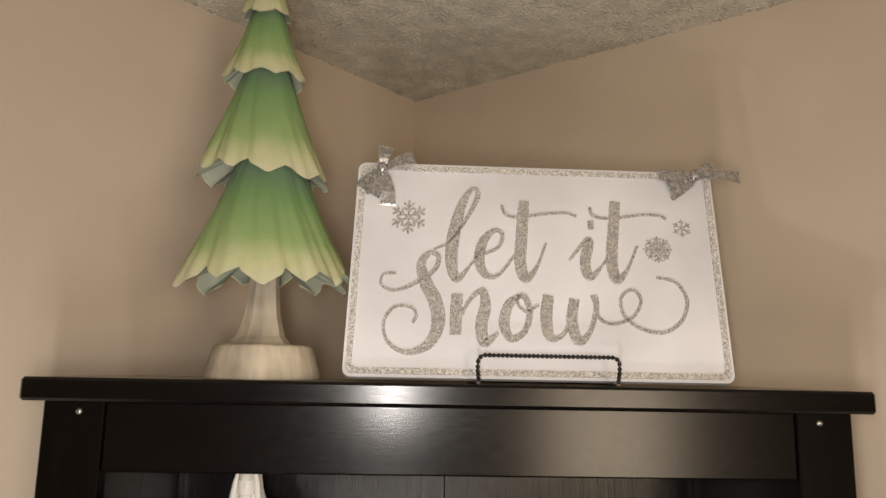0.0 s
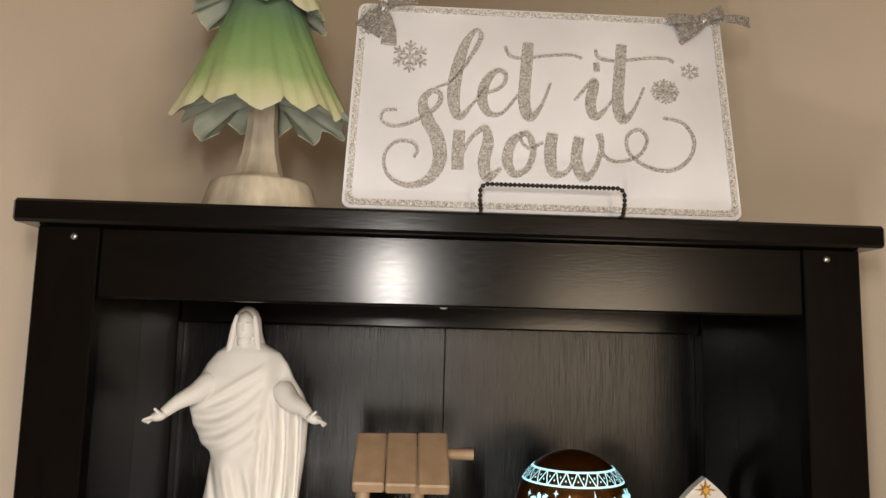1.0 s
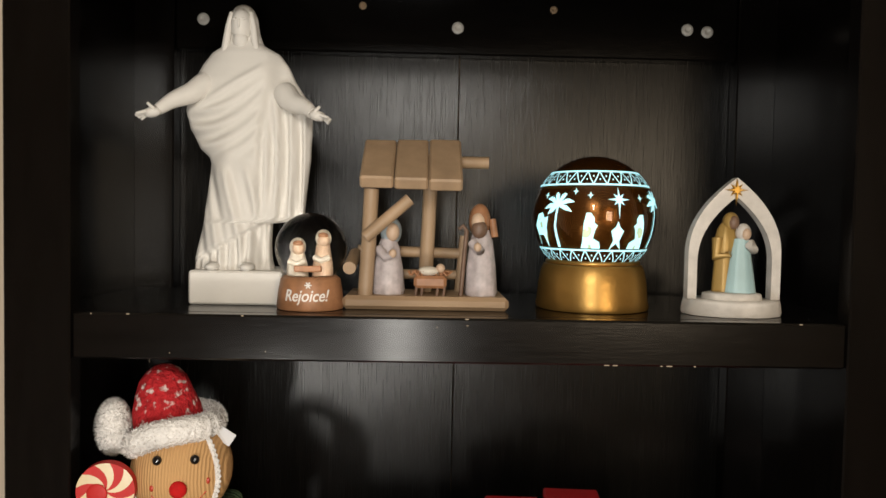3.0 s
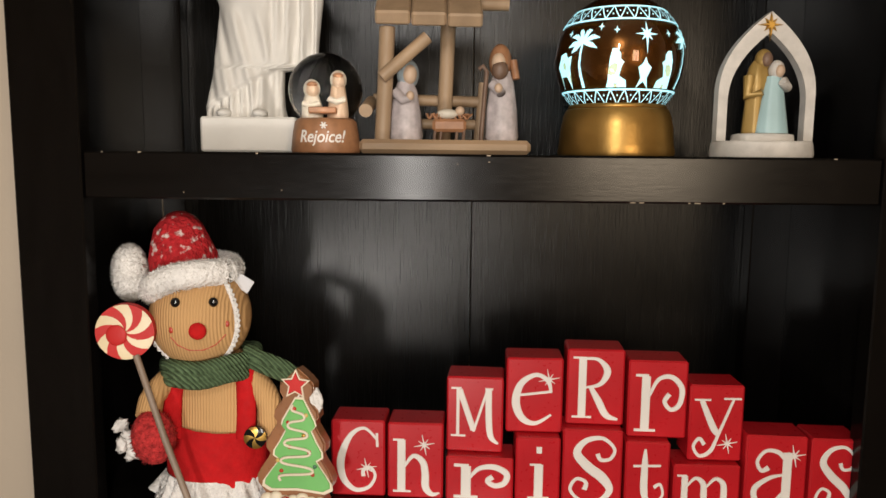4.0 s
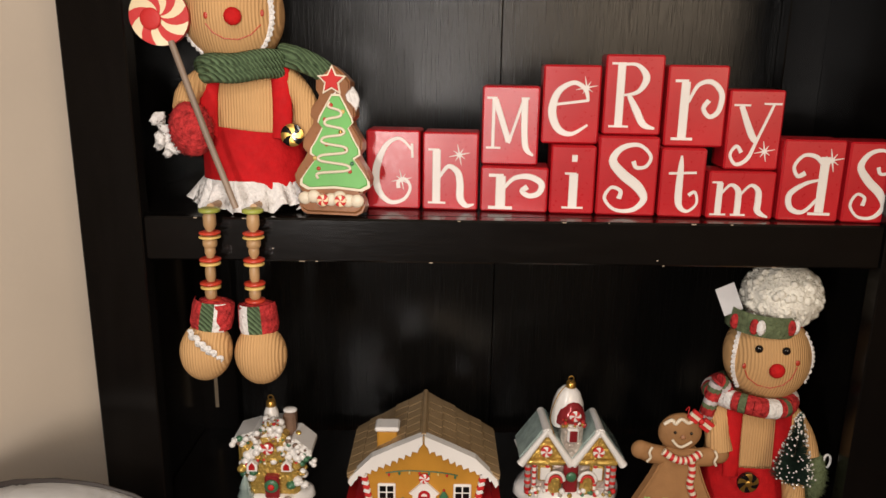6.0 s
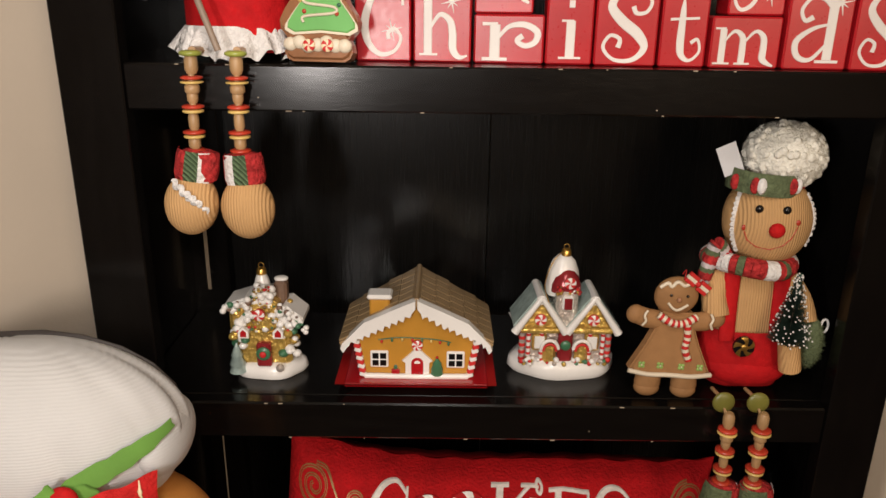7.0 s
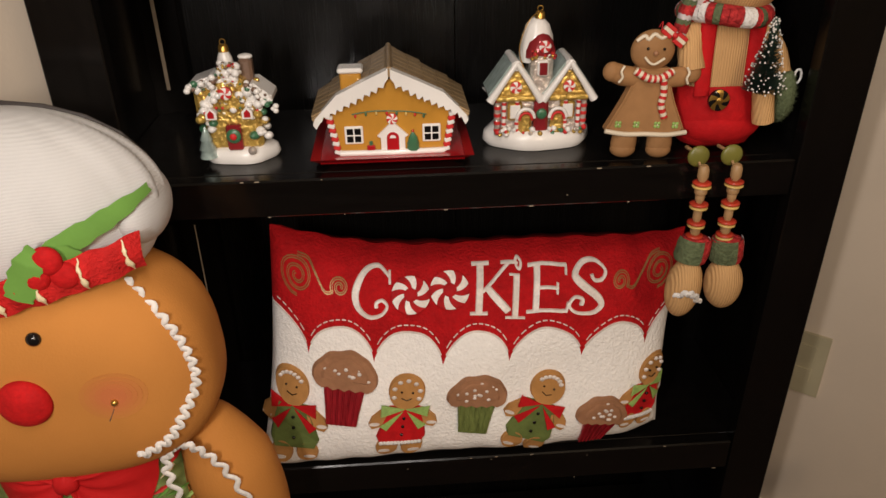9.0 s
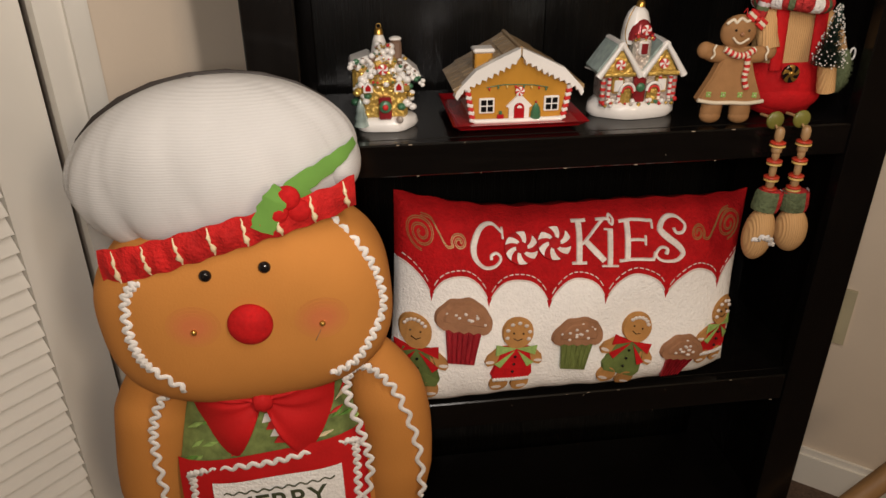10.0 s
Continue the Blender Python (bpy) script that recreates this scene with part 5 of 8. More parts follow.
# ---- the middle shelf: lettered blocks ----
GLYPH = {
    "C": "0.86,0.66,0.05 0.85,0.84,0.05|0.85,0.76,0.05 0.62,0.90,0.06 0.36,0.80,0.10 0.18,0.50,0.15 0.22,0.24,0.13 0.44,0.09,0.09 0.70,0.13,0.07 0.82,0.28,0.06 0.72,0.39,0.06 0.60,0.35,0.07 0.60,0.27,0.08",
    "h": "0.25,0.78,0.15 0.25,0.10,0.15|0.10,0.78,0.04 0.30,0.78,0.04|0.10,0.10,0.04 0.42,0.10,0.04|0.30,0.42,0.05 0.46,0.57,0.08 0.63,0.50,0.12 0.68,0.35,0.14 0.69,0.16,0.14 0.80,0.07,0.09 0.94,0.09,0.03",
    "r": "0.30,0.80,0.15 0.30,0.10,0.15|0.12,0.81,0.05 0.34,0.81,0.05|0.12,0.10,0.05 0.48,0.10,0.05|0.36,0.55,0.05 0.50,0.76,0.07 0.72,0.80,0.09 0.90,0.66,0.10 0.87,0.45,0.09 0.73,0.38,0.08 0.62,0.48,0.08 0.70,0.58,0.09",
    "i": "0.52,0.60,0.20 0.52,0.10,0.20|0.32,0.60,0.05 0.58,0.60,0.05|0.28,0.10,0.05 0.76,0.10,0.05|0.46,0.82,0.16 0.58,0.82,0.16",
    "s": "0.58,0.70,0.08 0.64,0.62,0.07 0.80,0.64,0.06 0.86,0.77,0.06 0.66,0.90,0.07 0.38,0.86,0.10 0.24,0.70,0.14 0.42,0.53,0.17 0.68,0.38,0.17 0.80,0.22,0.12 0.62,0.08,0.08 0.32,0.08,0.06 0.14,0.22,0.06 0.24,0.36,0.06 0.40,0.32,0.07 0.38,0.22,0.09",
    "t": "0.44,0.90,0.05 0.44,0.70,0.14 0.44,0.30,0.17 0.50,0.15,0.13 0.68,0.10,0.07 0.86,0.22,0.06 0.80,0.38,0.07 0.66,0.33,0.09|0.18,0.64,0.06 0.80,0.66,0.06",
    "m": "0.17,0.76,0.10 0.17,0.10,0.10|0.05,0.77,0.03 0.20,0.77,0.03|0.05,0.10,0.03 0.29,0.10,0.03|0.19,0.52,0.03 0.32,0.72,0.05 0.44,0.62,0.09 0.46,0.40,0.10 0.46,0.10,0.10|0.36,0.10,0.03 0.58,0.10,0.03|0.48,0.52,0.03 0.62,0.72,0.05 0.74,0.62,0.09 0.76,0.40,0.10 0.77,0.18,0.10 0.92,0.06,0.03",
    "a": "0.68,0.80,0.15 0.68,0.12,0.15|0.50,0.10,0.05 0.86,0.10,0.05|0.38,0.60,0.09 0.26,0.56,0.07 0.19,0.68,0.06 0.32,0.81,0.06 0.52,0.80,0.08 0.66,0.70,0.08|0.64,0.52,0.04 0.40,0.47,0.07 0.17,0.33,0.10 0.21,0.16,0.10 0.42,0.12,0.07 0.62,0.28,0.05",
    "M": "0.20,0.84,0.06 0.20,0.22,0.06|0.08,0.22,0.04 0.34,0.22,0.04|0.08,0.85,0.04 0.26,0.85,0.04|0.23,0.83,0.11 0.48,0.30,0.11|0.48,0.28,0.05 0.72,0.84,0.05|0.74,0.85,0.12 0.75,0.45,0.12 0.79,0.22,0.11 0.92,0.13,0.04|0.68,0.85,0.04 0.82,0.85,0.04",
    "e": "0.18,0.50,0.05 0.80,0.56,0.05|0.79,0.55,0.05 0.73,0.70,0.08 0.52,0.78,0.08 0.26,0.66,0.12 0.17,0.42,0.15 0.28,0.20,0.13 0.52,0.13,0.08 0.80,0.25,0.04",
    "R": "0.27,0.88,0.14 0.27,0.12,0.14|0.10,0.11,0.04 0.44,0.11,0.04|0.10,0.89,0.04 0.34,0.89,0.04|0.30,0.88,0.05 0.54,0.87,0.07 0.70,0.72,0.13 0.58,0.55,0.08 0.33,0.50,0.04|0.42,0.50,0.08 0.56,0.32,0.13 0.70,0.14,0.12 0.90,0.09,0.04",
    "y": "0.22,0.80,0.10 0.44,0.46,0.13 0.54,0.36,0.10|0.80,0.82,0.05 0.55,0.36,0.06 0.42,0.14,0.08 0.22,0.07,0.07 0.10,0.19,0.06 0.20,0.30,0.07 0.30,0.22,0.08|0.08,0.81,0.04 0.38,0.81,0.04|0.62,0.83,0.04 0.94,0.83,0.04",
    "K": "0.26,0.94,0.15 0.26,0.06,0.15|0.08,0.95,0.06 0.44,0.95,0.06|0.08,0.05,0.06 0.44,0.05,0.06|0.84,0.92,0.06 0.32,0.48,0.06|0.40,0.56,0.13 0.64,0.28,0.15 0.86,0.04,0.15|0.68,0.93,0.05 0.96,0.93,0.05",
    "I": "0.5,0.74,0.26 0.5,0.06,0.26|0.20,0.74,0.07 0.62,0.74,0.07|0.10,0.05,0.07 0.90,0.05,0.07|0.40,0.90,0.10 0.50,0.98,0.10 0.66,0.92,0.10 0.60,0.83,0.10 0.46,0.87,0.09 0.52,0.92,0.08",
    "E": "0.28,0.92,0.14 0.28,0.08,0.14|0.08,0.93,0.06 0.90,0.93,0.06|0.30,0.52,0.06 0.72,0.52,0.06|0.08,0.07,0.06 0.95,0.09,0.07|0.89,0.94,0.05 0.89,0.78,0.05|0.72,0.62,0.05 0.72,0.42,0.05|0.93,0.08,0.05 0.96,0.26,0.05",
}


def sparkle(cu, cv, r, where, h, ax, material):
    s = Shape()
    for k in range(4):
        a = math.pi * k / 4 + 0.2
        q = r * (1.0 if k % 2 == 0 else 0.65)
        s.line([(cu - q * math.cos(a), cv - q * math.sin(a) * ax, 0.008), (cu, cv, 0.035), (cu + q * math.cos(a), cv + q * math.sin(a) * ax, 0.008)], where, h + 0.00006 * k, material)
    return s


def letter_block(ch, x0, x1, z0, z1, back=0.0, star=None, depth=0.042):
    """A block of the slanting row; back: how far it stands behind the row's front line."""
    y = 0.061 - 0.089 * ((x0 + x1) / 2 + 0.154) + back
    mid = Vector(((x0 + x1) / 2, y, z0))
    turn = Matrix.Rotation(radians(-4.6 + 1.6 * math.sin(37 * x0)), 3, "Z")
    w = (x1 - x0) / 2 - 0.0004

    def place(u, v, h):
        return tuple(mid + turn @ Vector(((2 * u - 1) * w, -h, v * (z1 - z0))))
    t = thing("letter_block", "red glossy wooden block with a white painted letter " + ch, "block", (mid.x, mid.y + depth / 2, z0), "merry christmas blocks")
    body = Shape().box(-w, w, 0.0, depth, 0.0004, z1 - z0, RED_BLOCK, 0.0018)
    body.v = [tuple(mid + turn @ Vector(p)) for p in body.v]
    part("block", body, t)
    part("letter", Shape().stroke(GLYPH[ch], place, 0.0006, WHITE_INK), t, "white painted letter " + ch)
    if star:
        part("sparkle", sparkle(*star, 0.19, place, 0.0008, (x1 - x0) / (z1 - z0), WHITE_INK), t, "white painted starburst")


for row in (("C", -0.154, -0.0965, 0, 0.0835, 0, (0.66, 0.38)), ("h", -0.0945, -0.0355, 0, 0.0825, 0, (0.66, 0.72)), ("r", -0.0335, 0.0375, 0, 0.0480, 0, None), ("i", 0.0385, 0.0855, 0, 0.0715, 0, None),
            ("s", 0.0865, 0.1480, 0, 0.0820, 0, None), ("t", 0.1500, 0.1955, 0, 0.0715, 0, None), ("m", 0.1985, 0.2665, 0, 0.0495, 0, None), ("a", 0.2690, 0.3300, 0, 0.0830, 0, (0.78, 0.76)), ("s", 0.3325, 0.3825, 0, 0.0820, 0, None),
            ("M", -0.0330, 0.0270, 0.0483, 0.1300, 0.013, None), ("e", 0.0290, 0.0885, 0.0718, 0.1520, 0.014, (0.75, 0.72)), ("R", 0.0910, 0.1505, 0.0823, 0.1630, 0.014, None), ("r", 0.1530, 0.2135, 0.0718, 0.1535, 0.012, None), ("y", 0.2145, 0.2700, 0.0500, 0.1305, 0.010, (0.72, 0.24))):
    ch, x0, x1, a, b, back, star = row
    letter_block(ch, x0, x1, S2 + a, S2 + b, back, star)


catmull = catmull_pts


def bead_leg(s, x, y, z0, z1, lean, skip=0):
    """Discs and beads on a cord, from the seat edge down to the boot."""
    row = ((0.00, BEAD_GREEN, 0.0115, 0.006), (0.11, BEAD_WOOD, 0.0062, 0.014), (0.24, BEAD_RED, 0.0115, 0.004), (0.285, BEAD_GOLD, 0.0118, 0.003), (0.35, BEAD_WOOD, 0.0070, 0.008), (0.43, BEAD_WOOD, 0.0052, 0.010), (0.53, BEAD_RED, 0.0116, 0.0045), (0.575, BEAD_GOLD, 0.0112, 0.004), (0.68, BEAD_WOOD, 0.0050, 0.014), (0.79, BEAD_RED, 0.0116, 0.0045), (0.835, BEAD_GOLD, 0.0110, 0.004), (0.90, BEAD_WOOD, 0.0058, 0.010), (0.98, BEAD_RED, 0.0112, 0.0045), (1.02, BEAD_GOLD, 0.0110, 0.004))
    for f, m, r, h in row[skip:]:
        c = (x + lean * f, y, z0 + (z1 - z0) * f)
        r, h = (r * 0.90, h * 0.85) if r > 0.009 else (r, h * 1.25)
        s.lathe((c[0], c[1], c[2] - h / 2), [(r * 0.72, 0), (r, h * 0.25), (r, h * 0.75), (r * 0.72, h)], m, 18)
    s.tube([(x, y, z0), (x + lean, y, z1)], 0.0034, BEAD_WOOD, 10)


def boot(s, x, y, z, tilt, cuff, rx=0.0262, rz=0.0315, drop=0.054):
    """A corduroy boot with a striped wool cuff; z is the cuff's top."""
    q = Matrix.Rotation(radians(tilt), 3, "Y")
    stripes = cuff
    for k, m in enumerate(stripes):
        a0, a1 = -100 + 200 * k / len(stripes), -100 + 200 * (k + 1) / len(stripes)
        vs, fs = [], []
        for j in range(5):
            a = radians(a0 + (a1 - a0) * j / 4)
            for zz, r in ((0.0, 0.0175), (-0.006, 0.0190), (-0.024, 0.0200), (-0.030, 0.0185)):
                vs.append(Vector((x, y, z)) + q @ Vector((r * math.sin(a), -r * math.cos(a) * 0.9, zz)))
        for j in range(4):
            for i in range(3):
                fs.append((j * 4 + i, (j + 1) * 4 + i, (j + 1) * 4 + i + 1, j * 4 + i + 1))
        s.add(vs, fs, m, True)
    s.lathe((x, y, z - 0.028), [(0.017, 0), (0.0185, 0.010), (0.0175, 0.026), (0.010, 0.028)], RED_KNIT, 18, sy=0.88, turn=q)
    foot = Vector((x, y, z)) + q @ Vector((0, -0.004, -drop))
    s.ball(tuple(foot), (rx, 0.022, rz), CORD, 24, 16, turn=q)
    return foot, q


def zigzag(s, pts, amp, width, material, n=9, lift=0.0):
    """A zigzag braid that follows points on a body, as a bent ribbon that faces the walk."""
    path = catmull(pts, n * 4)
    spine = []
    for i, p in enumerate(path):
        d = path[min(i + 1, len(path) - 1)] - path[max(i - 1, 0)]
        side = Vector((-d.z, 0, d.x)).normalized()
        spine.append(p + side * amp * 1.15 * math.sin(math.pi * i / 4) + Vector((0, -lift, 0)))
    path = spine
    vs, fs = [], []
    for i, p in enumerate(path):
        d = path[min(i + 1, len(path) - 1)] - path[max(i - 1, 0)]
        side = Vector((-d.z, 0, d.x)).normalized()
        for a, b in ((width / 2, 0.0), (width * 0.36, -0.0016), (-width * 0.36, -0.0016), (-width / 2, 0.0)):
            vs.append(p + side * a + Vector((0, b, 0)))
    for i in range(len(path) - 1):
        o = i * 4
        fs += [(o + j, o + 4 + j, o + 5 + j, o + 1 + j) for j in range(3)]
    return s.add(vs, fs, material, True)


def skin_y(c, r, x, z, lift=0.0, turn=None):
    """The front of an ellipsoid at (x, z)."""
    k = 1 - ((x - c[0]) / r[0]) ** 2 - ((z - c[2]) / r[2]) ** 2
    return c[1] - r[1] * math.sqrt(max(0.0, k)) - lift


def ribbon_disc(s, c, r, thick, sectors, ma, mb, hub=None, swirl=0.6, turn=None, bulge=0.3):
    """A peppermint disc whose stripes bend as they run out."""
    n = sectors * 6
    for face in (0, 1):
        for k in range(sectors):
            m = ma if k % 2 else mb
            vs, fs = [], []
            rings = 6
            for i in range(rings + 1):
                rr = i / rings
                for j in range(7):
                    a = 2 * math.pi * (k + j / 6) / sectors + swirl * rr * (1 if face == 0 else -1)
                    h = thick / 2 + thick * bulge * math.sqrt(max(0, 1 - rr * rr))
                    p = Vector((r * rr * math.cos(a), -h if face == 0 else h, r * rr * math.sin(a)))
                    vs.append(Vector(c) + (turn @ p if turn else p))
            for i in range(rings):
                for j in range(6):
                    f = (i * 7 + j, i * 7 + j + 1, (i + 1) * 7 + j + 1, (i + 1) * 7 + j)
                    fs.append(f if face else f[::-1])
            s.add(vs, fs, m, True)
    vs = []
    for h in (-thick / 2, thick / 2):
        for j in range(n):
            p = Vector((r * math.cos(2 * math.pi * j / n), h, r * math.sin(2 * math.pi * j / n)))
            vs.append(Vector(c) + (turn @ p if turn else p))
    s.add(vs, [(j, (j + 1) % n, n + (j + 1) % n, n + j) for j in range(n)], mb, True)
    if hub:
        p = Vector((0, -thick * 0.75, 0))
        s.ball(tuple(Vector(c) + (turn @ p if turn else p)), (r * 0.36, thick * 0.45, r * 0.36), hub, 20, 10, turn=turn)


def fur_ring(s, c, rx, ry, tilt, thick, length, material, seed, count=4600, droop=0.0):
    """A soft roll of fur round a head: a smooth core with fine tufts all over it."""
    turn = Matrix.Rotation(radians(tilt), 3, "Y")
    ring = [Vector(c) + turn @ Vector((rx * math.cos(a), ry * math.sin(a), -droop * math.cos(a) ** 2)) for a in [2 * math.pi * k / 40 for k in range(41)]]
    s.tube(ring, [thick * (1 + 0.05 * math.sin(2.7 * k)) for k in range(40)] + [thick], material, 16)
    rnd = random.Random(seed)
    vs, fs = [], []
    for _ in range(count):
        a, b = rnd.uniform(0, 6.283), rnd.uniform(0, 6.283)
        out = turn @ Vector((math.cos(a) * math.cos(b), math.sin(a) * math.cos(b), math.sin(b)))
        p = Vector(c) + turn @ Vector((rx * math.cos(a), ry * math.sin(a), -droop * math.cos(a) ** 2)) + out * thick * 0.96
        side = out.orthogonal().normalized()
        side.rotate(Matrix.Rotation(rnd.uniform(0, 6.28), 3, out))
        w = length * 0.22
        tip = p + out * length * rnd.uniform(0.5, 1.2) + side.cross(out) * length * rnd.uniform(-0.6, 0.6)
        n = len(vs)
        vs += [p + side * w, p - side * w, tip]
        fs.append((n, n + 1, n + 2))
    s.add(vs, fs, material, True)


def frill(s, c, r, sy, z0, z1, a0, a1, waves, material, seed):
    """A strip of gathered cloth that hangs in soft folds from a waist."""
    rnd = random.Random(seed)
    n, rows = waves * 8, 5
    ph = [rnd.uniform(-0.9, 0.9) for _ in range(waves + 2)]
    vs = []
    for k in range(n + 1):
        f = k / n
        a = a0 + (a1 - a0) * f
        i = int(f * waves)
        fold = math.sin(2 * math.pi * waves * f + ph[i])
        for j in range(rows + 1):
            g = j / rows
            rr = r + (0.010 + 0.004 * ph[i]) * g + 0.0062 * fold * g
            vs.append((c[0] + rr * math.cos(a), c[1] + rr * sy * math.sin(a), z0 + (z1 - z0) * g + 0.005 * ph[i] * g + 0.0025 * fold * g))
    fs = [(k * (rows + 1) + j, (k + 1) * (rows + 1) + j, (k + 1) * (rows + 1) + j + 1, k * (rows + 1) + j + 1) for k in range(n) for j in range(rows)]
    s.add(vs, fs, material, True)
    s.add([(p[0], p[1] + 0.0012, p[2]) for p in vs], [f[::-1] for f in fs], material, True)


# ---- the sitting gingerbread doll with the lollipop ----
def lollipop_doll():
    s = Shape()
    hc, hr = (-0.2822, 0.050, 1.3964), (0.0496, 0.050, 0.0517)
    s.ball(hc, hr, CORD, 44, 28)
    # trunk, straps and trousers
    s.lathe((-0.270, 0.060, S2), [(0.050, 0.012), (0.052, 0.050), (0.049, 0.085), (0.045, 0.125), (0.036, 0.150), (0.02, 0.160)], CORD, 40, sy=0.78)
    s.lathe((-0.270, 0.060, S2), [(0.050, 0.012), (0.0530, 0.030), (0.0535, 0.055), (0.0525, 0.080), (0.0510, 0.085)], RED_FELT, 56, sy=0.84, cap=False, wobble=lambda a, l: (1 + 0.012 * math.sin(6 * a + 5 * l) + 0.008 * math.sin(13 * a), 0.003 * math.sin(2 * a)))
    for q in (-1, 1):
        pts = [(-0.270 + q * 0.036, 0.027, S2 + 0.076), (-0.270 + q * 0.037, 0.030, S2 + 0.10), (-0.270 + q * 0.036, 0.034, S2 + 0.125), (-0.269 + q * 0.033, 0.040, S2 + 0.142)]
        s.tube([p + Vector((0, -0.003, 0)) for p in catmull(pts, 3)], [0.0098] * 10, RED_FELT, 12, flat=0.5)
    frill(s, (-0.272, 0.058), 0.052, 0.82, S2 + 0.034, S2 + 0.006, math.pi * 0.90, math.pi * 2.08, 9, LACE, 8)
    rnd = random.Random(18)
    for k in range(11):
        c = Vector((-0.347 + rnd.uniform(-0.008, 0.010), 0.012 + rnd.uniform(-0.006, 0.008), S2 + 0.080 + rnd.uniform(-0.022, 0.018)))
        s.ball(tuple(c), (0.0085, 0.0045, 0.0050), LACE, 10, 8, turn=Matrix.Rotation(rnd.uniform(-1.2, 1.2), 3, "Y") @ Matrix.Rotation(rnd.uniform(-0.8, 0.8), 3, "Z"), wobble=lambda d: 1 + 0.18 * math.sin(9 * d.x + 7 * d.z))
    # scarf: a flat knitted band round the neck with one tail and its fringe
    sc = [(-0.274 + 0.0445 * math.cos(a), 0.054 + 0.041 * math.sin(a), S2 + 0.1455 + 0.004 * math.cos(a) + 0.0012 * math.sin(5 * a)) for a in [2 * math.pi * k / 36 for k in range(37)]]
    for lane in (-0.0075, 0.0, 0.0075):
        s.tube([(p[0], p[1], p[2] + lane) for p in sc], 0.0068, GREEN_KNIT, 12)
    for lane in (-0.0055, 0.0045):
        s.tube(catmull([(-0.234, 0.040, S2 + 0.158 + lane), (-0.214, 0.026, S2 + 0.154 + lane), (-0.196, 0.028, S2 + 0.146 + lane), (-0.180, 0.032, S2 + 0.134 + lane)], 4), [0.0068] * 13, GREEN_KNIT, 10, flat=0.6)
    for k in range(9):
        x, zz = -0.182 + 0.0022 * k, S2 + 0.139 - 0.0016 * k
        s.tube(catmull([(x, 0.030, zz), (x + 0.005 + rnd.uniform(-0.003, 0.003), 0.024, zz - 0.010), (x + 0.006 + rnd.uniform(-0.006, 0.006), 0.022, zz - 0.020 - rnd.uniform(0, 0.006))], 3), [0.0028, 0.0026, 0.0024, 0.0024, 0.0026, 0.0030, 0.0034][:7], LACE, 7)
    # hat
    fur_ring(s, (-0.2930, 0.052, 1.4415), 0.0385, 0.0430, -16, 0.0130, 0.0026, FUR, 100, droop=0.010)
    cone = [(0.0345, -0.002), (0.0330, 0.012), (0.0285, 0.028), (0.0230, 0.042), (0.0160, 0.051), (0.0080, 0.0560), (0.0005, 0.0575)]
    s.lathe((-0.3000, 0.058, 1.4440), cone, RED_MARL, 40, wobble=lambda a, l: (1 + 0.03 * math.sin(5 * a + 7 * l) + 0.012 * math.sin(16 * l), 0), turn=Matrix.Rotation(radians(-6), 3, "Y"), cap=False)
    s.ball((-0.3470, 0.038, 1.4410), (0.0155, 0.0150, 0.0275), FUR, 28, 20, wobble=lambda d: 1 + 0.05 * math.sin(9 * d.x + 7 * d.z) * math.cos(8 * d.y + 5 * d.z))
    s.fur((-0.3470, 0.038, 1.4410), (0.0163, 0.0158, 0.0285), 3000, 0.0034, FUR, 12)
    # face
    for x, z in ((-0.2920, 1.4180), (-0.2580, 1.4175)):
        s.ball((x, skin_y(hc, hr, x, z, 0.0005), z), (0.0047, 0.0035, 0.0047), BLACKEYE, 14, 10)
    s.ball((-0.2705, skin_y(hc, hr, -0.2705, 1.3915, 0.001), 1.3915), (0.0085, 0.0060, 0.0082), RED_POM, 18, 12)
    for x, z in ((-0.2960, 1.3920), (-0.2465, 1.3955)):
        s.ball((x, skin_y(hc, hr, x, z), z), (0.0022, 0.0012, 0.0032), BEAD_RED, 10, 8)
    s.tube([(x, skin_y(hc, hr, x, z, 0.0002), z) for x, z in ((-0.297, 1.385), (-0.291, 1.377), (-0.281, 1.3715), (-0.268, 1.3710), (-0.257, 1.3755), (-0.248, 1.385))], 0.0006, BEAD_RED, 6)
    zigzag(s, [(x, skin_y(hc, hr, x, z), z) for x, z in ((-0.2580, 1.4390), (-0.2470, 1.4240), (-0.2405, 1.4030), (-0.2420, 1.3810), (-0.2520, 1.3620))], 0.0018, 0.0050, LACE, 9)
    zigzag(s, [(x, skin_y(hc, hr, x, z), z) for x, z in ((-0.3270, 1.3830), (-0.3200, 1.3700), (-0.3080, 1.3590))], 0.0014, 0.0040, LACE, 6)
    # arms, mitten, lollipop
    s.tube(catmull([(-0.308, 0.046, S2 + 0.138), (-0.322, 0.022, S2 + 0.122), (-0.322, 0.006, S2 + 0.106)], 4), [0.0120] * 9, CORD, 14)
    s.ball((-0.3155, 0.000, S2 + 0.0870), (0.0205, 0.0180, 0.0265), RED_KNIT, 24, 16, turn=Matrix.Rotation(radians(-10), 3, "Y"))
    s.fur((-0.3155, 0.000, S2 + 0.0870), (0.0205, 0.0180, 0.0260), 700, 0.0036, RED_KNIT, 13)
    s.tube(catmull([(-0.232, 0.045, S2 + 0.136), (-0.212, 0.034, S2 + 0.112), (-0.213, 0.036, S2 + 0.080)], 4), [0.0125] * 9, CORD, 12)
    s.tube([(-0.3290, 0.000, 1.368), (-0.3000, -0.014, 1.292), (-0.2720, -0.018, 1.2135)], 0.0032, DOWEL, 10)
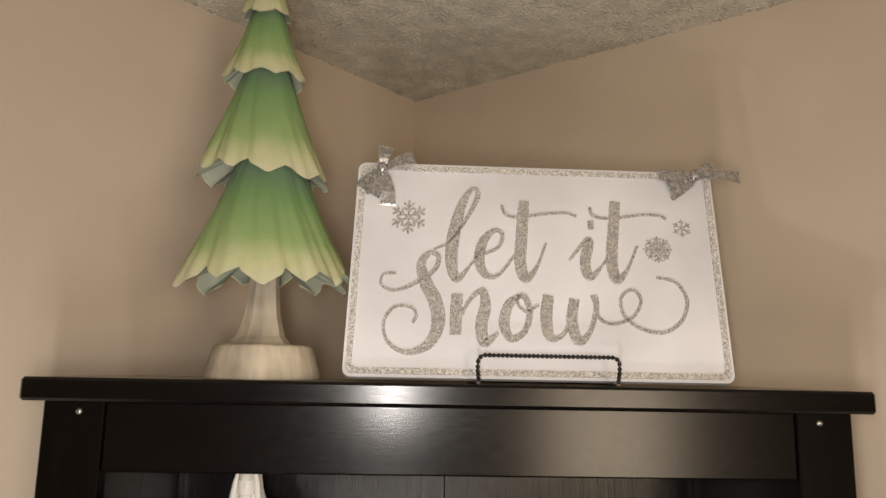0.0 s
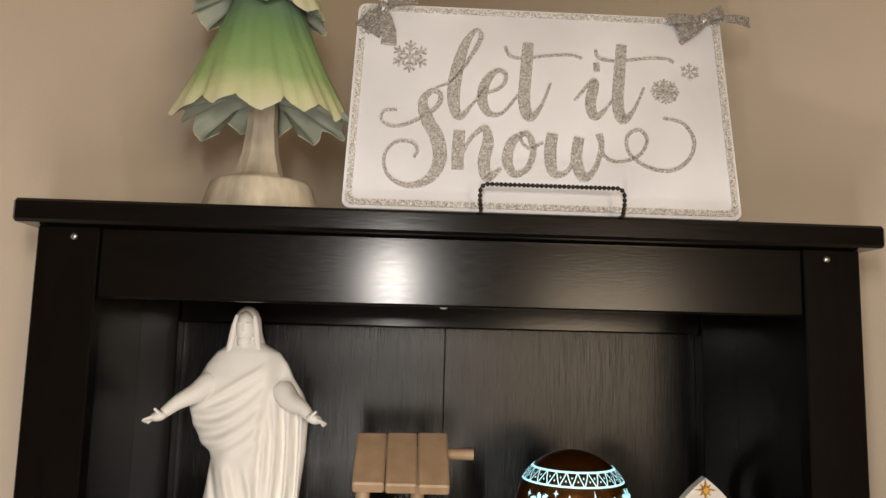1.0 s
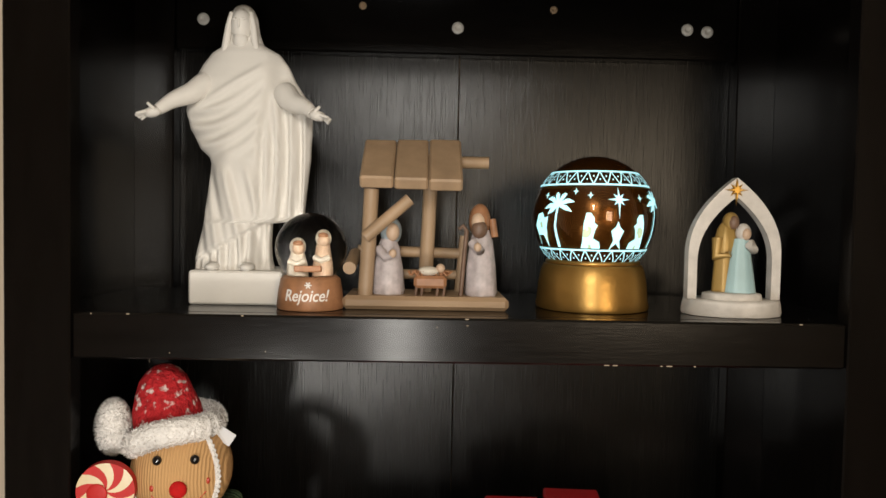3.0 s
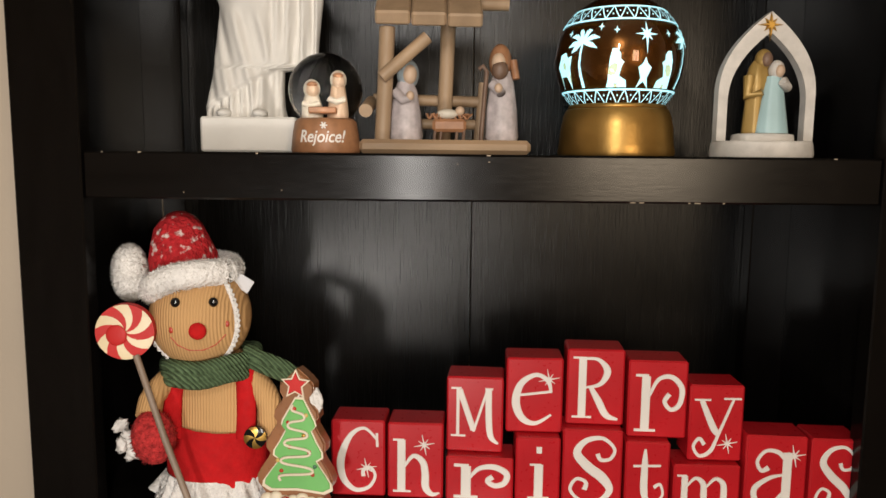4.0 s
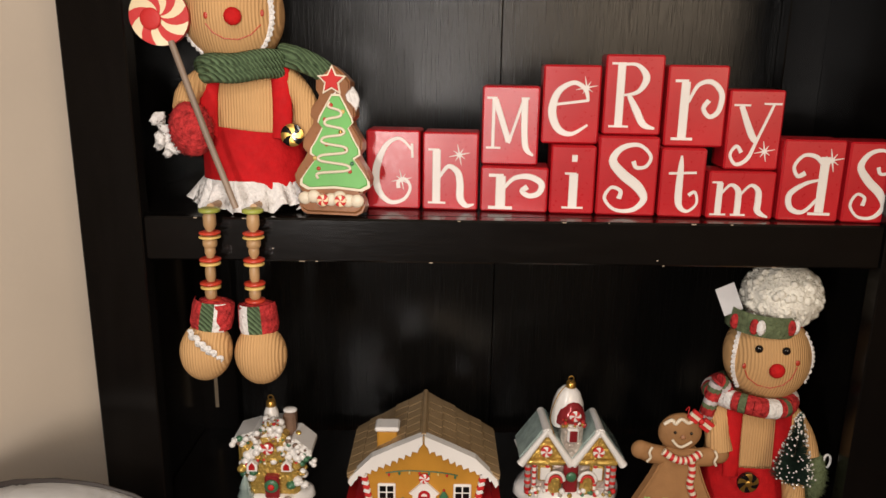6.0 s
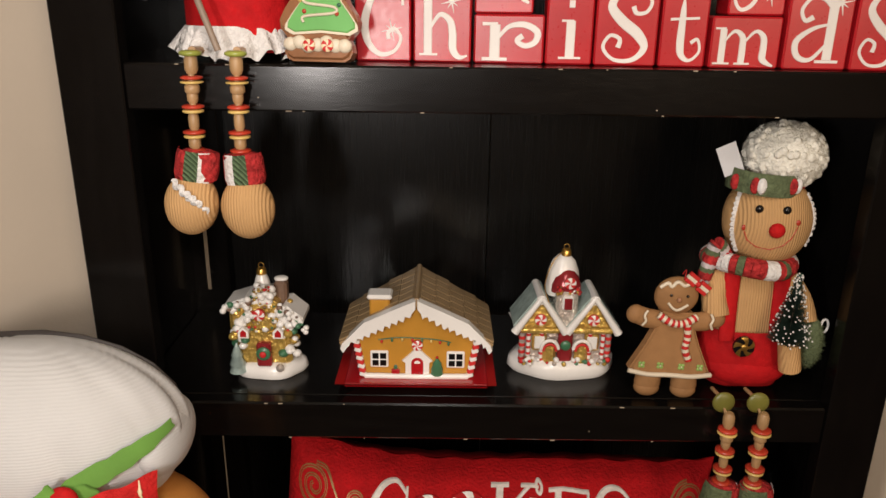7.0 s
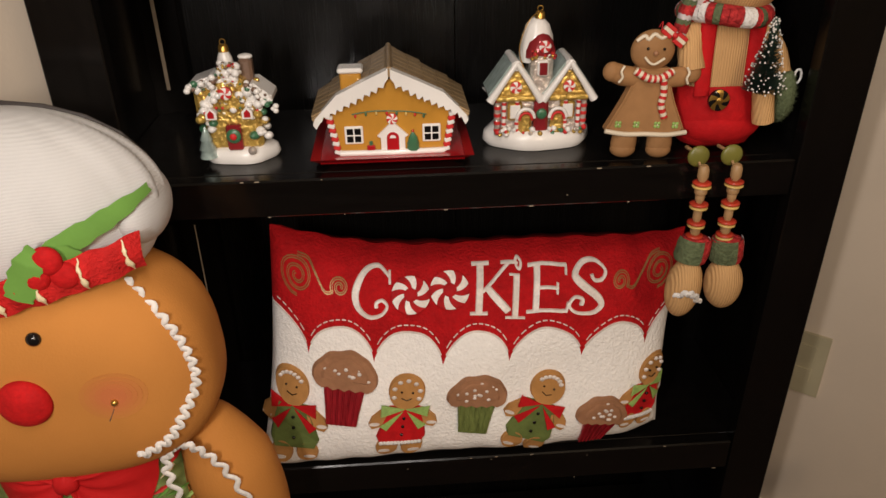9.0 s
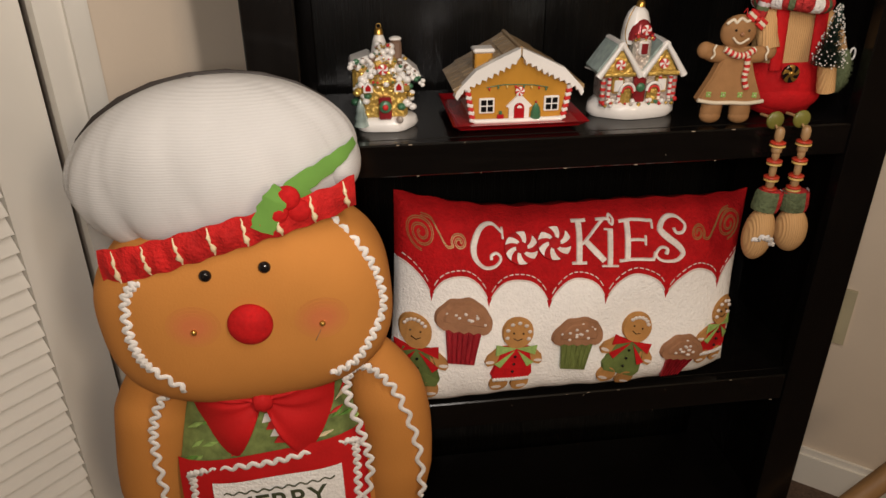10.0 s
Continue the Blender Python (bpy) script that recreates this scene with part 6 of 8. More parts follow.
    ribbon_disc(s, (-0.3390, 0.004, 1.3905), 0.0265, 0.010, 12, LOLLY_CREAM, LOLLY_RED, None, 0.9, turn=Matrix.Rotation(radians(8), 3, "Z"), bulge=0.06)
    s.ball((-0.3455, -0.0032, 1.3880), (0.0100, 0.0022, 0.0100), LOLLY_RED, 22, 10)
    ribbon_disc(s, (-0.2220, 0.0170, S2 + 0.0810), 0.0112, 0.004, 8, GOLD, BLACKEYE, None, 0.6)
    # legs over the shelf edge
    for x, lean, b in ((-0.2985, -0.004, 0), (-0.2565, -0.002, 1)):
        s.tube([(x, 0.02, S2 + 0.011), (x, -0.012, S2 + 0.013)], 0.004, BEAD_WOOD, 8)
        bead_leg(s, x, -0.016, S2 + 0.011, 1.118, lean)
    f, q = boot(s, -0.3005, -0.017, 1.121, 9, (RED_KNIT, RED_KNIT, GREEN_KNIT, LACE, RED_KNIT))
    zigzag(s, [f + q @ Vector((u, -0.0225 + 0.6 * u * u / 0.02, v)) for u, v in ((-0.014, 0.024), (0.0, 0.016), (0.010, 0.008), (0.020, -0.004))], 0.0022, 0.0052, LACE, 4, 0.001)
    boot(s, -0.2570, -0.016, 1.118, -3, (RED_KNIT, LACE, GREEN_KNIT, RED_KNIT, RED_KNIT))
    # paper tag
    s.box(-0.2500, -0.2290, 0.046, 0.0466, 1.4240, 1.4380, PAPER, 0.0002, Matrix.Rotation(radians(33), 3, "Y"))
    whole("lollipop_doll", s, "tan corduroy gingerbread doll with red fur-trimmed hat and lollipop, sitting", "doll", (-0.275, 0.06, S2))


lollipop_doll()


def cookie_tree():
    x, z, y = -0.1840, S2, 0.006
    t = thing("cookie_tree", "glazed gingerbread cookie tree with green icing and a red star", "ornament", (x, y + 0.01, z))
    half = [(0.024, 0.0), (0.029, 0.003), (0.0315, 0.009), (0.030, 0.016), (0.0275, 0.021), (0.0305, 0.025), (0.0350, 0.031), (0.0360, 0.038), (0.0330, 0.045), (0.0260, 0.056), (0.0240, 0.061), (0.0280, 0.066), (0.0285, 0.073), (0.0240, 0.081), (0.0185, 0.090), (0.0180, 0.094), (0.0215, 0.099), (0.0205, 0.106), (0.0140, 0.114), (0.0125, 0.119), (0.0160, 0.125), (0.0160, 0.132), (0.0110, 0.138), (0.0055, 0.143), (0.0, 0.147)]
    half = [(a * 1.08, b) for a, b in half]
    out = [(a, b) for a, b in half] + [(-a, b) for a, b in half[::-1][1:]]
    lean = Matrix.Rotation(radians(-9), 3, "Z") @ Matrix.Rotation(radians(-6), 3, "X")

    def on(u, v, h):
        p = lean @ Vector((u, -h, v))
        return (x + p.x, y + p.y + 0.005, z + 0.0025 + p.z)
    body = part("cookie", Shape().slab(out, on, -0.016, 0.0, COOKIE, 0.0).slab([(a * 0.97, 0.002 + b * 0.98) for a, b in out], on, 0.0, 0.003, COOKIE, 0.03), t)
    side = [(0.026, 0.027), (0.0335, 0.031), (0.0330, 0.036), (0.0270, 0.045), (0.0180, 0.057), (0.0240, 0.061), (0.0235, 0.066), (0.0180, 0.075), (0.0125, 0.086), (0.0170, 0.091), (0.0155, 0.096), (0.0100, 0.106), (0.004, 0.117)]
    g = [(0.004, 0.029)] + [(a + 0.004, b) for a, b in side] + [(-a + 0.004, b) for a, b in side[::-1]]
    part("icing", Shape().slab([(0.004 + (a - 0.004) * 1.08, 0.075 + (b - 0.075) * 1.05) for a, b in g], on, 0.003, 0.0045, ICING).slab(g, on, 0.0045, 0.0058, GREEN_ICE, 0.03), t, "glossy green icing with a cream outline")
    wig = [(0.003 + 0.0135 * (1 if (k // 2) % 2 else -1) * (1.15 - k * 0.048), 0.036 + 0.0044 * k + 0.0010 * (k % 2)) for k in range(18)]
    part("garland", Shape().tube([on(u, v, 0.0066) for u, v in [(p.x, p.z) for p in catmull([(u, 0, v) for u, v in wig], 5)]], 0.0014, ICING, 8), t)
    rnd = random.Random(2)
    for u, v, m in ((-0.012, 0.046, BEAD_RED), (0.020, 0.044, BEAD_RED), (-0.016, 0.056, BEAD_GOLD), (0.016, 0.066, LOLLY_RED), (-0.004, 0.070, BEAD_RED), (0.010, 0.082, GOLD), (0.022, 0.052, PINE), (-0.006, 0.094, BEAD_RED), (0.012, 0.102, BEAD_GOLD), (0.0, 0.108, BEAD_RED)):
        part("candy_dot", Shape().ball(on(u, v, 0.0062), (0.0021, 0.0014, 0.0021), m, 10, 8), t)
    st = [((0.0125 if k % 2 == 0 else 0.006) * math.cos(math.pi / 2 + math.pi * k / 5), 0.1315 + (0.0125 if k % 2 == 0 else 0.006) * math.sin(math.pi / 2 + math.pi * k / 5)) for k in range(10)]
    part("star", Shape().slab([(a * 1.25, 0.1315 + (b - 0.1315) * 1.25) for a, b in st], on, 0.003, 0.0050, ICING).slab(st, on, 0.005, 0.0068, LOLLY_RED, 0.1), t, "red star with a cream rim")
    sn = Shape()
    for k in range(7):
        sn.ball(on(-0.027 + 0.009 * k, 0.016 + 0.002 * math.sin(2 * k), 0.003), (0.0072, 0.0040, 0.0066), ICING, 12, 8)
    part("snow_bank", sn, t)
    for u in (-0.007, 0.011):
        d = Shape()
        ribbon_disc(d, on(u, 0.015, 0.0075), 0.0058, 0.003, 8, LOLLY_CREAM, LOLLY_RED)
        part("peppermint", d, t)


cookie_tree()


# ---- the third shelf: houses and ornaments ----
def gable_house():
    x0, x1, y0, z = -0.1625, -0.018, 0.050, S3
    xm, dp = (x0 + x1) / 2, 0.105
    t = thing("ceramic_house_dish", "glazed ceramic gingerbread house with a tan roof on a red tray", "dish", (xm, y0 + 0.05, z))
    tray = Shape()
    for k, (g, h0, h1) in enumerate(((0.004, 0.0006, 0.006), (0.014, 0.006, 0.0145))):
        vs = [(xm + sx * (0.0745 + gg), y0 - 0.012 + (dp + 0.022) * (0.5 + 0.5 * sy) + sy * gg, z + h) for h, gg in ((h0, g - 0.008), (h1, g + 0.0035)) for sx, sy in ((-1, -1), (1, -1), (1, 1), (-1, 1))]
        tray.add(vs, [(0, 1, 5, 4), (1, 2, 6, 5), (2, 3, 7, 6), (3, 0, 4, 7), (3, 2, 1, 0)] + ([(4, 5, 6, 7)] if k == 0 else []), RED_GLAZE)
    tray.box(xm - 0.083, xm + 0.083, y0 - 0.018, y0 + dp + 0.016, z + 0.0055, z + 0.0095, RED_GLAZE, 0.002)
    part("tray", tray, t, "glossy red glazed tray")
    zb, dp = z + 0.0098, 0.108
    eave, apex = zb + 0.0455, zb + 0.0905
    prof = [(x0 + 0.010, zb), (x1 - 0.010, zb), (x1 - 0.002, eave), (xm, apex - 0.004), (x0 + 0.002, eave)]
    b = Shape()
    vs = [(px, y, pz) for y in (y0, y0 + dp) for px, pz in prof]
    b.add(vs, [(0, 1, 2, 3, 4), (9, 8, 7, 6, 5)] + [(i, 5 + i, 5 + (i + 1) % 5, (i + 1) % 5) for i in range(5)], HONEY)
    part("house_body", b, t, "honey glazed walls")
    for q in (-1, 1):
        ex, ez = xm + q * 0.085, eave - 0.006
        nx, nz = (apex - ez), q * (ex - xm) * 1.0
        r = Shape()
        up = Vector((q * (apex - ez), 0, abs(ex - xm))).normalized() * 0.007
        ring4 = [Vector((xm, 0, apex)), Vector((ex, 0, ez))]
        vs = []
        for y in (y0 - 0.007, y0 + dp + 0.004):
            for p in (ring4[0], ring4[1], ring4[1] + up, ring4[0] + Vector((0, 0, up.length * 1.15))):
                vs.append(Vector((p.x, y, p.z)))
        r.add(vs, [(0, 1, 2, 3), (7, 6, 5, 4), (0, 4, 5, 1), (1, 5, 6, 2), (2, 6, 7, 3), (3, 7, 4, 0)], ROOF_TAN)
        roof = part("roof_slope", r, t, "tan glazed roof")
        for row in range(5):
            for col in range(7):
                f0 = (row + 0.06) / 5
                ya = y0 - 0.004 + col * 0.0178 + (0.0089 if row % 2 else 0)
                if ya + 0.016 > y0 + dp + 0.003:
                    continue
                base = ring4[0].lerp(ring4[1], f0) + up * 1.02 + Vector((0, ya, 0))
                dn = (ring4[1] - ring4[0]) / 5 * 0.9
                sh = Shape()
                c = [base, base + dn, base + dn + Vector((0, 0.0160, 0)), base + Vector((0, 0.0160, 0))]
                lift = up.normalized()
                vs = [p for p in c] + [p + lift * (0.0008 if i in (0, 3) else 0.0022) for i, p in enumerate(c)]
                sh.add(vs, [(3, 2, 1, 0), (4, 5, 6, 7), (0, 1, 5, 4), (1, 2, 6, 5), (2, 3, 7, 6), (3, 0, 4, 7)], ROOF_TAN)
                part("shingle", sh, roof)
    # snow along the front of the roof, dripping in uneven points
    rnd = random.Random(77)
    for q in (-1, 1):
        top = [(0.0, apex + 0.0095), (q * 0.030, apex - 0.0040), (q * 0.060, apex - 0.0185), (q * 0.086, eave - 0.0005), (q * 0.0885, eave - 0.0075), (q * 0.085, eave - 0.0125)]
        low = []
        n = 11
        for k in range(n):
            f = 0.93 - 0.93 * k / (n - 1)
            lx, lz = q * 0.086 * f, apex - 0.0030 - (apex - eave - 0.001) * f
            low += [(lx, lz - rnd.uniform(0.0035, 0.0065)), (lx - q * 0.0022, lz - rnd.uniform(0.0035, 0.0065)), (lx - q * 0.0040, lz + 0.0010)] if k < n - 1 else [(0.0, lz + 0.002)]
        part("snow_trim", Shape().slab(top + low, lambda u, v, h: (xm + u, y0 - h, v), -0.0015, 0.0095, SNOW, 0.03), t, "white glazed snow trim")
    part("ridge", Shape().tube([(xm, y0 - 0.004, apex + 0.0068), (xm, y0 + dp + 0.003, apex + 0.0068)], 0.0034, ROOF_TAN, 10), t)
    part("chimney", Shape().box(xm - 0.056, xm - 0.032, y0 + 0.022, y0 + 0.042, eave + 0.006, apex - 0.002, HONEY, 0.002).box(xm - 0.0585, xm - 0.0295, y0 + 0.0195, y0 + 0.0445, apex - 0.003, apex + 0.003, SNOW, 0.002), t)
    w = face_map(x0, x1, zb, apex, y0)
    for cx in (-0.0430, 0.0455):
        f = Shape()
        f.box(xm + cx - 0.0105, xm + cx + 0.0105, y0 - 0.0028, y0 + 0.0004, zb + 0.0125, zb + 0.0335, SNOW, 0.0012)
        win = part("window", f, t)
        for dx in (-0.0044, 0.0044):
            for dz in (0.0186, 0.0274):
                part("pane", Shape().box(xm + cx + dx - 0.0036, xm + cx + dx + 0.0036, y0 - 0.0034, y0 - 0.0027, zb + dz - 0.0036, zb + dz + 0.0036, BLACKEYE, 0.0003), win, "black painted pane")
    dr = Shape()
    arch = [(-0.0125, 0.0), (0.0125, 0.0), (0.0125, 0.016), (0.0160, 0.018), (0.0, 0.0345), (-0.0160, 0.018), (-0.0125, 0.016)]
    arch = [(a * 1.12, b * 1.06) for a, b in arch]
    dr.slab(arch, lambda u, v, h: (xm + 0.001 + u, y0 - h, zb + 0.002 + v), 0, 0.003, SNOW, 0.02)
    por = part("porch", dr, t)
    red = [(-0.0072, 0), (0.0072, 0)] + [(0.0072 * math.cos(a), 0.0155 + 0.0072 * math.sin(a)) for a in [math.pi * k / 10 for k in range(11)]]
    part("door", Shape().slab(red, lambda u, v, h: (xm + 0.001 + u, y0 - 0.003 - h, zb + 0.003 + v), 0, 0.0014, RED_GLAZE, 0.05), por, "glossy red arched door")
    part("door_window", Shape().slab([(0.0036 * math.cos(math.pi * k / 8), 0.0155 + 0.0036 * math.sin(math.pi * k / 8)) for k in range(9)], lambda u, v, h: (xm + 0.001 + u, y0 - 0.0045 - h, zb + 0.0035 + v), 0, 0.0005, SNOW), por)
    for q in (-1, 1):
        for k in range(9):
            a, b2 = zb + 0.001 + 0.0052 * k, zb + 0.001 + 0.0052 * (k + 1)
            x_a = (x1 - 0.010 if q > 0 else x0 + 0.010) + q * 0.008 * (k * 0.0052 / 0.046)
            part("candy_stripe", Shape().box(x_a - 0.0040, x_a + 0.0040, y0 - 0.0045, y0 + 0.002, a, b2, LOLLY_RED if k % 2 else SNOW, 0.001, Matrix.Rotation(radians(-18 * q), 3, "Y")), t)
    part("snow_foot", Shape().tube([(x0 + 0.012, y0 - 0.003, zb + 0.002), (xm, y0 - 0.0035, zb + 0.0015), (x1 - 0.012, y0 - 0.003, zb + 0.002)], 0.0035, SNOW, 10), t)
    part("tiny_tree", Shape().lathe((xm + 0.024, y0 - 0.003, zb + 0.003), [(0.0075, 0), (0.0065, 0.007), (0.0072, 0.008), (0.005, 0.014), (0.0055, 0.015), (0.001, 0.022)], PINE, 14, sy=0.5).ball((xm + 0.024, y0 - 0.003, zb + 0.0262), 0.0017, RED_GLAZE, 8, 6), t, "tiny green glazed tree")
    part("gift_box", Shape().box(xm - 0.029, xm - 0.0195, y0 - 0.004, y0 - 0.0005, zb + 0.003, zb + 0.0105, RED_GLAZE, 0.001).box(xm - 0.0262, xm - 0.0222, y0 - 0.0042, y0 - 0.0005, zb + 0.0105, zb + 0.0155, PINE, 0.001), t, "tiny red gift")
    d = Shape()
    ribbon_disc(d, (xm + 0.001, y0 - 0.003, zb + 0.0415), 0.0062, 0.003, 10, SNOW, LOLLY_RED)
    part("peppermint", d, t)
    gl = Shape()
    gp = catmull([(xm - 0.044, y0 - 0.0018, zb + 0.0475), (xm - 0.022, y0 - 0.0018, zb + 0.0505), (xm + 0.001, y0 - 0.0018, zb + 0.0500), (xm + 0.022, y0 - 0.0018, zb + 0.0485), (xm + 0.040, y0 - 0.0018, zb + 0.0450)], 4)
    gl.tube(gp, 0.0007, PINE, 6)
    for k, c in enumerate(gp[1::2]):
        gl.ball((c.x, c.y - 0.0006, c.z - 0.0026), (0.0014, 0.001, 0.0022), (LOLLY_RED, PINE, BEAD_GOLD)[k % 3], 8, 6)
    part("light_garland", gl, t)


gable_house()


def hook(s, x, y, z, r=0.006):
    s.lathe((x, y, z), [(r, 0), (r * 0.9, 0.006), (r * 0.75, 0.0075), (0.001, 0.008)], GOLD, 16)
    s.tube([(x + 0.0032 * math.cos(a), y, z + 0.0105 + 0.0032 * math.sin(a)) for a in [2 * math.pi * k / 14 for k in range(15)]], 0.0006, GOLD, 6)


def candy_house():
    x, y, z = -0.2680, 0.082, S3
    t = thing("candy_house_ornament", "glittering blown-glass candy house ornament heaped with snow", "ornament", (x, y, z))
    part("snow_base", Shape().lathe((x, y, z), [(0.040, 0.0006), (0.0435, 0.006), (0.041, 0.015), (0.034, 0.019), (0, 0.020)], SNOW, 32, sy=0.72, wobble=lambda a, l: (1 + 0.05 * math.sin(5 * a + 1), 0), cap=False), t)
    part("house_body", Shape().box(x - 0.033, x + 0.030, y - 0.022, y + 0.022, z + 0.015, z + 0.072, GILT, 0.006).box(x - 0.016, x + 0.018, y - 0.026, y + 0.018, z + 0.06, z + 0.100, GILT, 0.006), t, "gilded blown-glass walls")
    rf = Shape()
    for q in (-1, 1):
        rf.box(x + q * 0.0165 - 0.0255, x + q * 0.0165 + 0.0255, y - 0.024, y + 0.024, z + 0.079, z + 0.088, SNOW, 0.004, Matrix.Rotation(radians(50 * q), 3, "Y"))
    part("roof", rf, t)
    rnd = random.Random(21)
    sw = Shape()
    for k in range(190):
        f = rnd.random()
        w = 0.032 * (1 - f * 0.74)
        px, pz = x + rnd.uniform(-w, w), z + 0.058 + 0.058 * f
        m = (SNOW, SNOW, SNOW, GILT, PINE, GILT, UMBER, LOLLY_RED)[rnd.randrange(8)]
        r = rnd.uniform(0.0022, 0.0058) if m is SNOW else rnd.uniform(0.0012, 0.0022)
        sw.ball((px, y - 0.022 - (0.005 if m is not SNOW else 0) + rnd.uniform(-0.004, 0.010), pz), (r, r * 0.8, r * 0.85), m, 8, 6)
    for k in range(110):
        px, pz = x + rnd.choice((-1, 1)) * rnd.uniform(0.020, 0.039), z + rnd.uniform(0.030, 0.095)
        if abs(px - x) > 0.048 - (pz - z) * 0.20:
            continue
        r = rnd.uniform(0.003, 0.0065)
        sw.ball((px, y - 0.014 + rnd.uniform(-0.012, 0.012), pz), (r, r, r * 0.8), (SNOW, SNOW, SNOW, PINE, GILT)[rnd.randrange(5)], 8, 6)
    part("snow_candy", sw, t, "white snow dotted with candy")
    for q, cx, cz, tip in ((-1, -0.030, 0.094, 18), (1, 0.034, 0.082, 40)):
        rs = Shape().box(x + cx - 0.015, x + cx + 0.015, y - 0.026, y + 0.020, z + cz - 0.005, z + cz + 0.005, SNOW, 0.004, Matrix.Rotation(radians(tip * q), 3, "Y"))
        for k in range(34):
            px = rnd.uniform(-0.016, 0.016)
            r = rnd.uniform(0.0016, 0.0042)
            rs.ball((x + cx + px, y - 0.027 + rnd.uniform(-0.003, 0.004), z + cz - px * q * math.tan(radians(tip)) + rnd.uniform(-0.008, 0.005)), (r, r * 0.8, r * 0.9), (SNOW, SNOW, UMBER, SNOW, PINE)[k % 5], 8, 6)
        part("side_roof", rs, t, "snow-covered side roof")
    part("tower", Shape().box(x - 0.041, x - 0.020, y - 0.020, y + 0.016, z + 0.050, z + 0.094, GILT, 0.005), t, "gilded glass side tower")
    part("chimney", Shape().box(x + 0.010, x + 0.025, y - 0.006, y + 0.010, z + 0.085, z + 0.116, UMBER, 0.003).ball((x + 0.0175, y + 0.004, z + 0.117), (0.0085, 0.007, 0.0035), SNOW, 14, 8), t, "brown glass chimney with a snow cap")
    for k, (dx, dz) in enumerate(((-0.022, 0.056), (0.018, 0.056))):
        part("window", Shape().slab([(-0.006, 0), (0.006, 0), (0.006, 0.008), (0, 0.014), (-0.006, 0.008)], lambda u, v, h: (x + dx + u, y - 0.028 - h, z + dz + v), 0, 0.004, SNOW).slab([(-0.0035, 0.002), (0.0035, 0.002), (0.0035, 0.007), (0, 0.011), (-0.0035, 0.007)], lambda u, v, h: (x + dx + u, y - 0.032 - h, z + dz + v), 0, 0.001, RED_GLAZE), t, "red glass window in a snow frame")
    part("door", Shape().box(x - 0.009, x + 0.008, y - 0.030, y - 0.02, z + 0.018, z + 0.048, MAROON, 0.002).ball((x - 0.0005, y - 0.031, z + 0.036), (0.0085, 0.003, 0.0085), PINE, 14, 10).ball((x - 0.0005, y - 0.034, z + 0.036), (0.004, 0.002, 0.004), LOLLY_RED, 12, 8), t, "maroon door with a green wreath")
    d = Shape()
    ribbon_disc(d, (x - 0.002, y - 0.033, z + 0.086), 0.0068, 0.004, 8, SNOW, LOLLY_RED)
    part("peppermint", d, t)
    part("tiny_tree", Shape().lathe((x - 0.033, y - 0.024, z + 0.010), [(0.0105, 0), (0.008, 0.009), (0.010, 0.010), (0.006, 0.020), (0.0075, 0.021), (0.001, 0.036)], MINTBLUE, 14), t, "frosted mint glass tree")
    part("pink_ball", Shape().ball((x + 0.018, y - 0.031, z + 0.018), 0.005, PINKISH, 12, 10), t)
    tp = Shape().lathe((x - 0.004, y, z + 0.096), [(0.012, 0), (0.010, 0.012), (0.008, 0.022), (0.0055, 0.028)], SNOW, 16)
    part("peak", tp, t)
    hk = Shape()
    hook(hk, x - 0.004, y, z + 0.124)
    part("gold_cap", hk, t, "gold ornament cap with a wire loop")


candy_house()


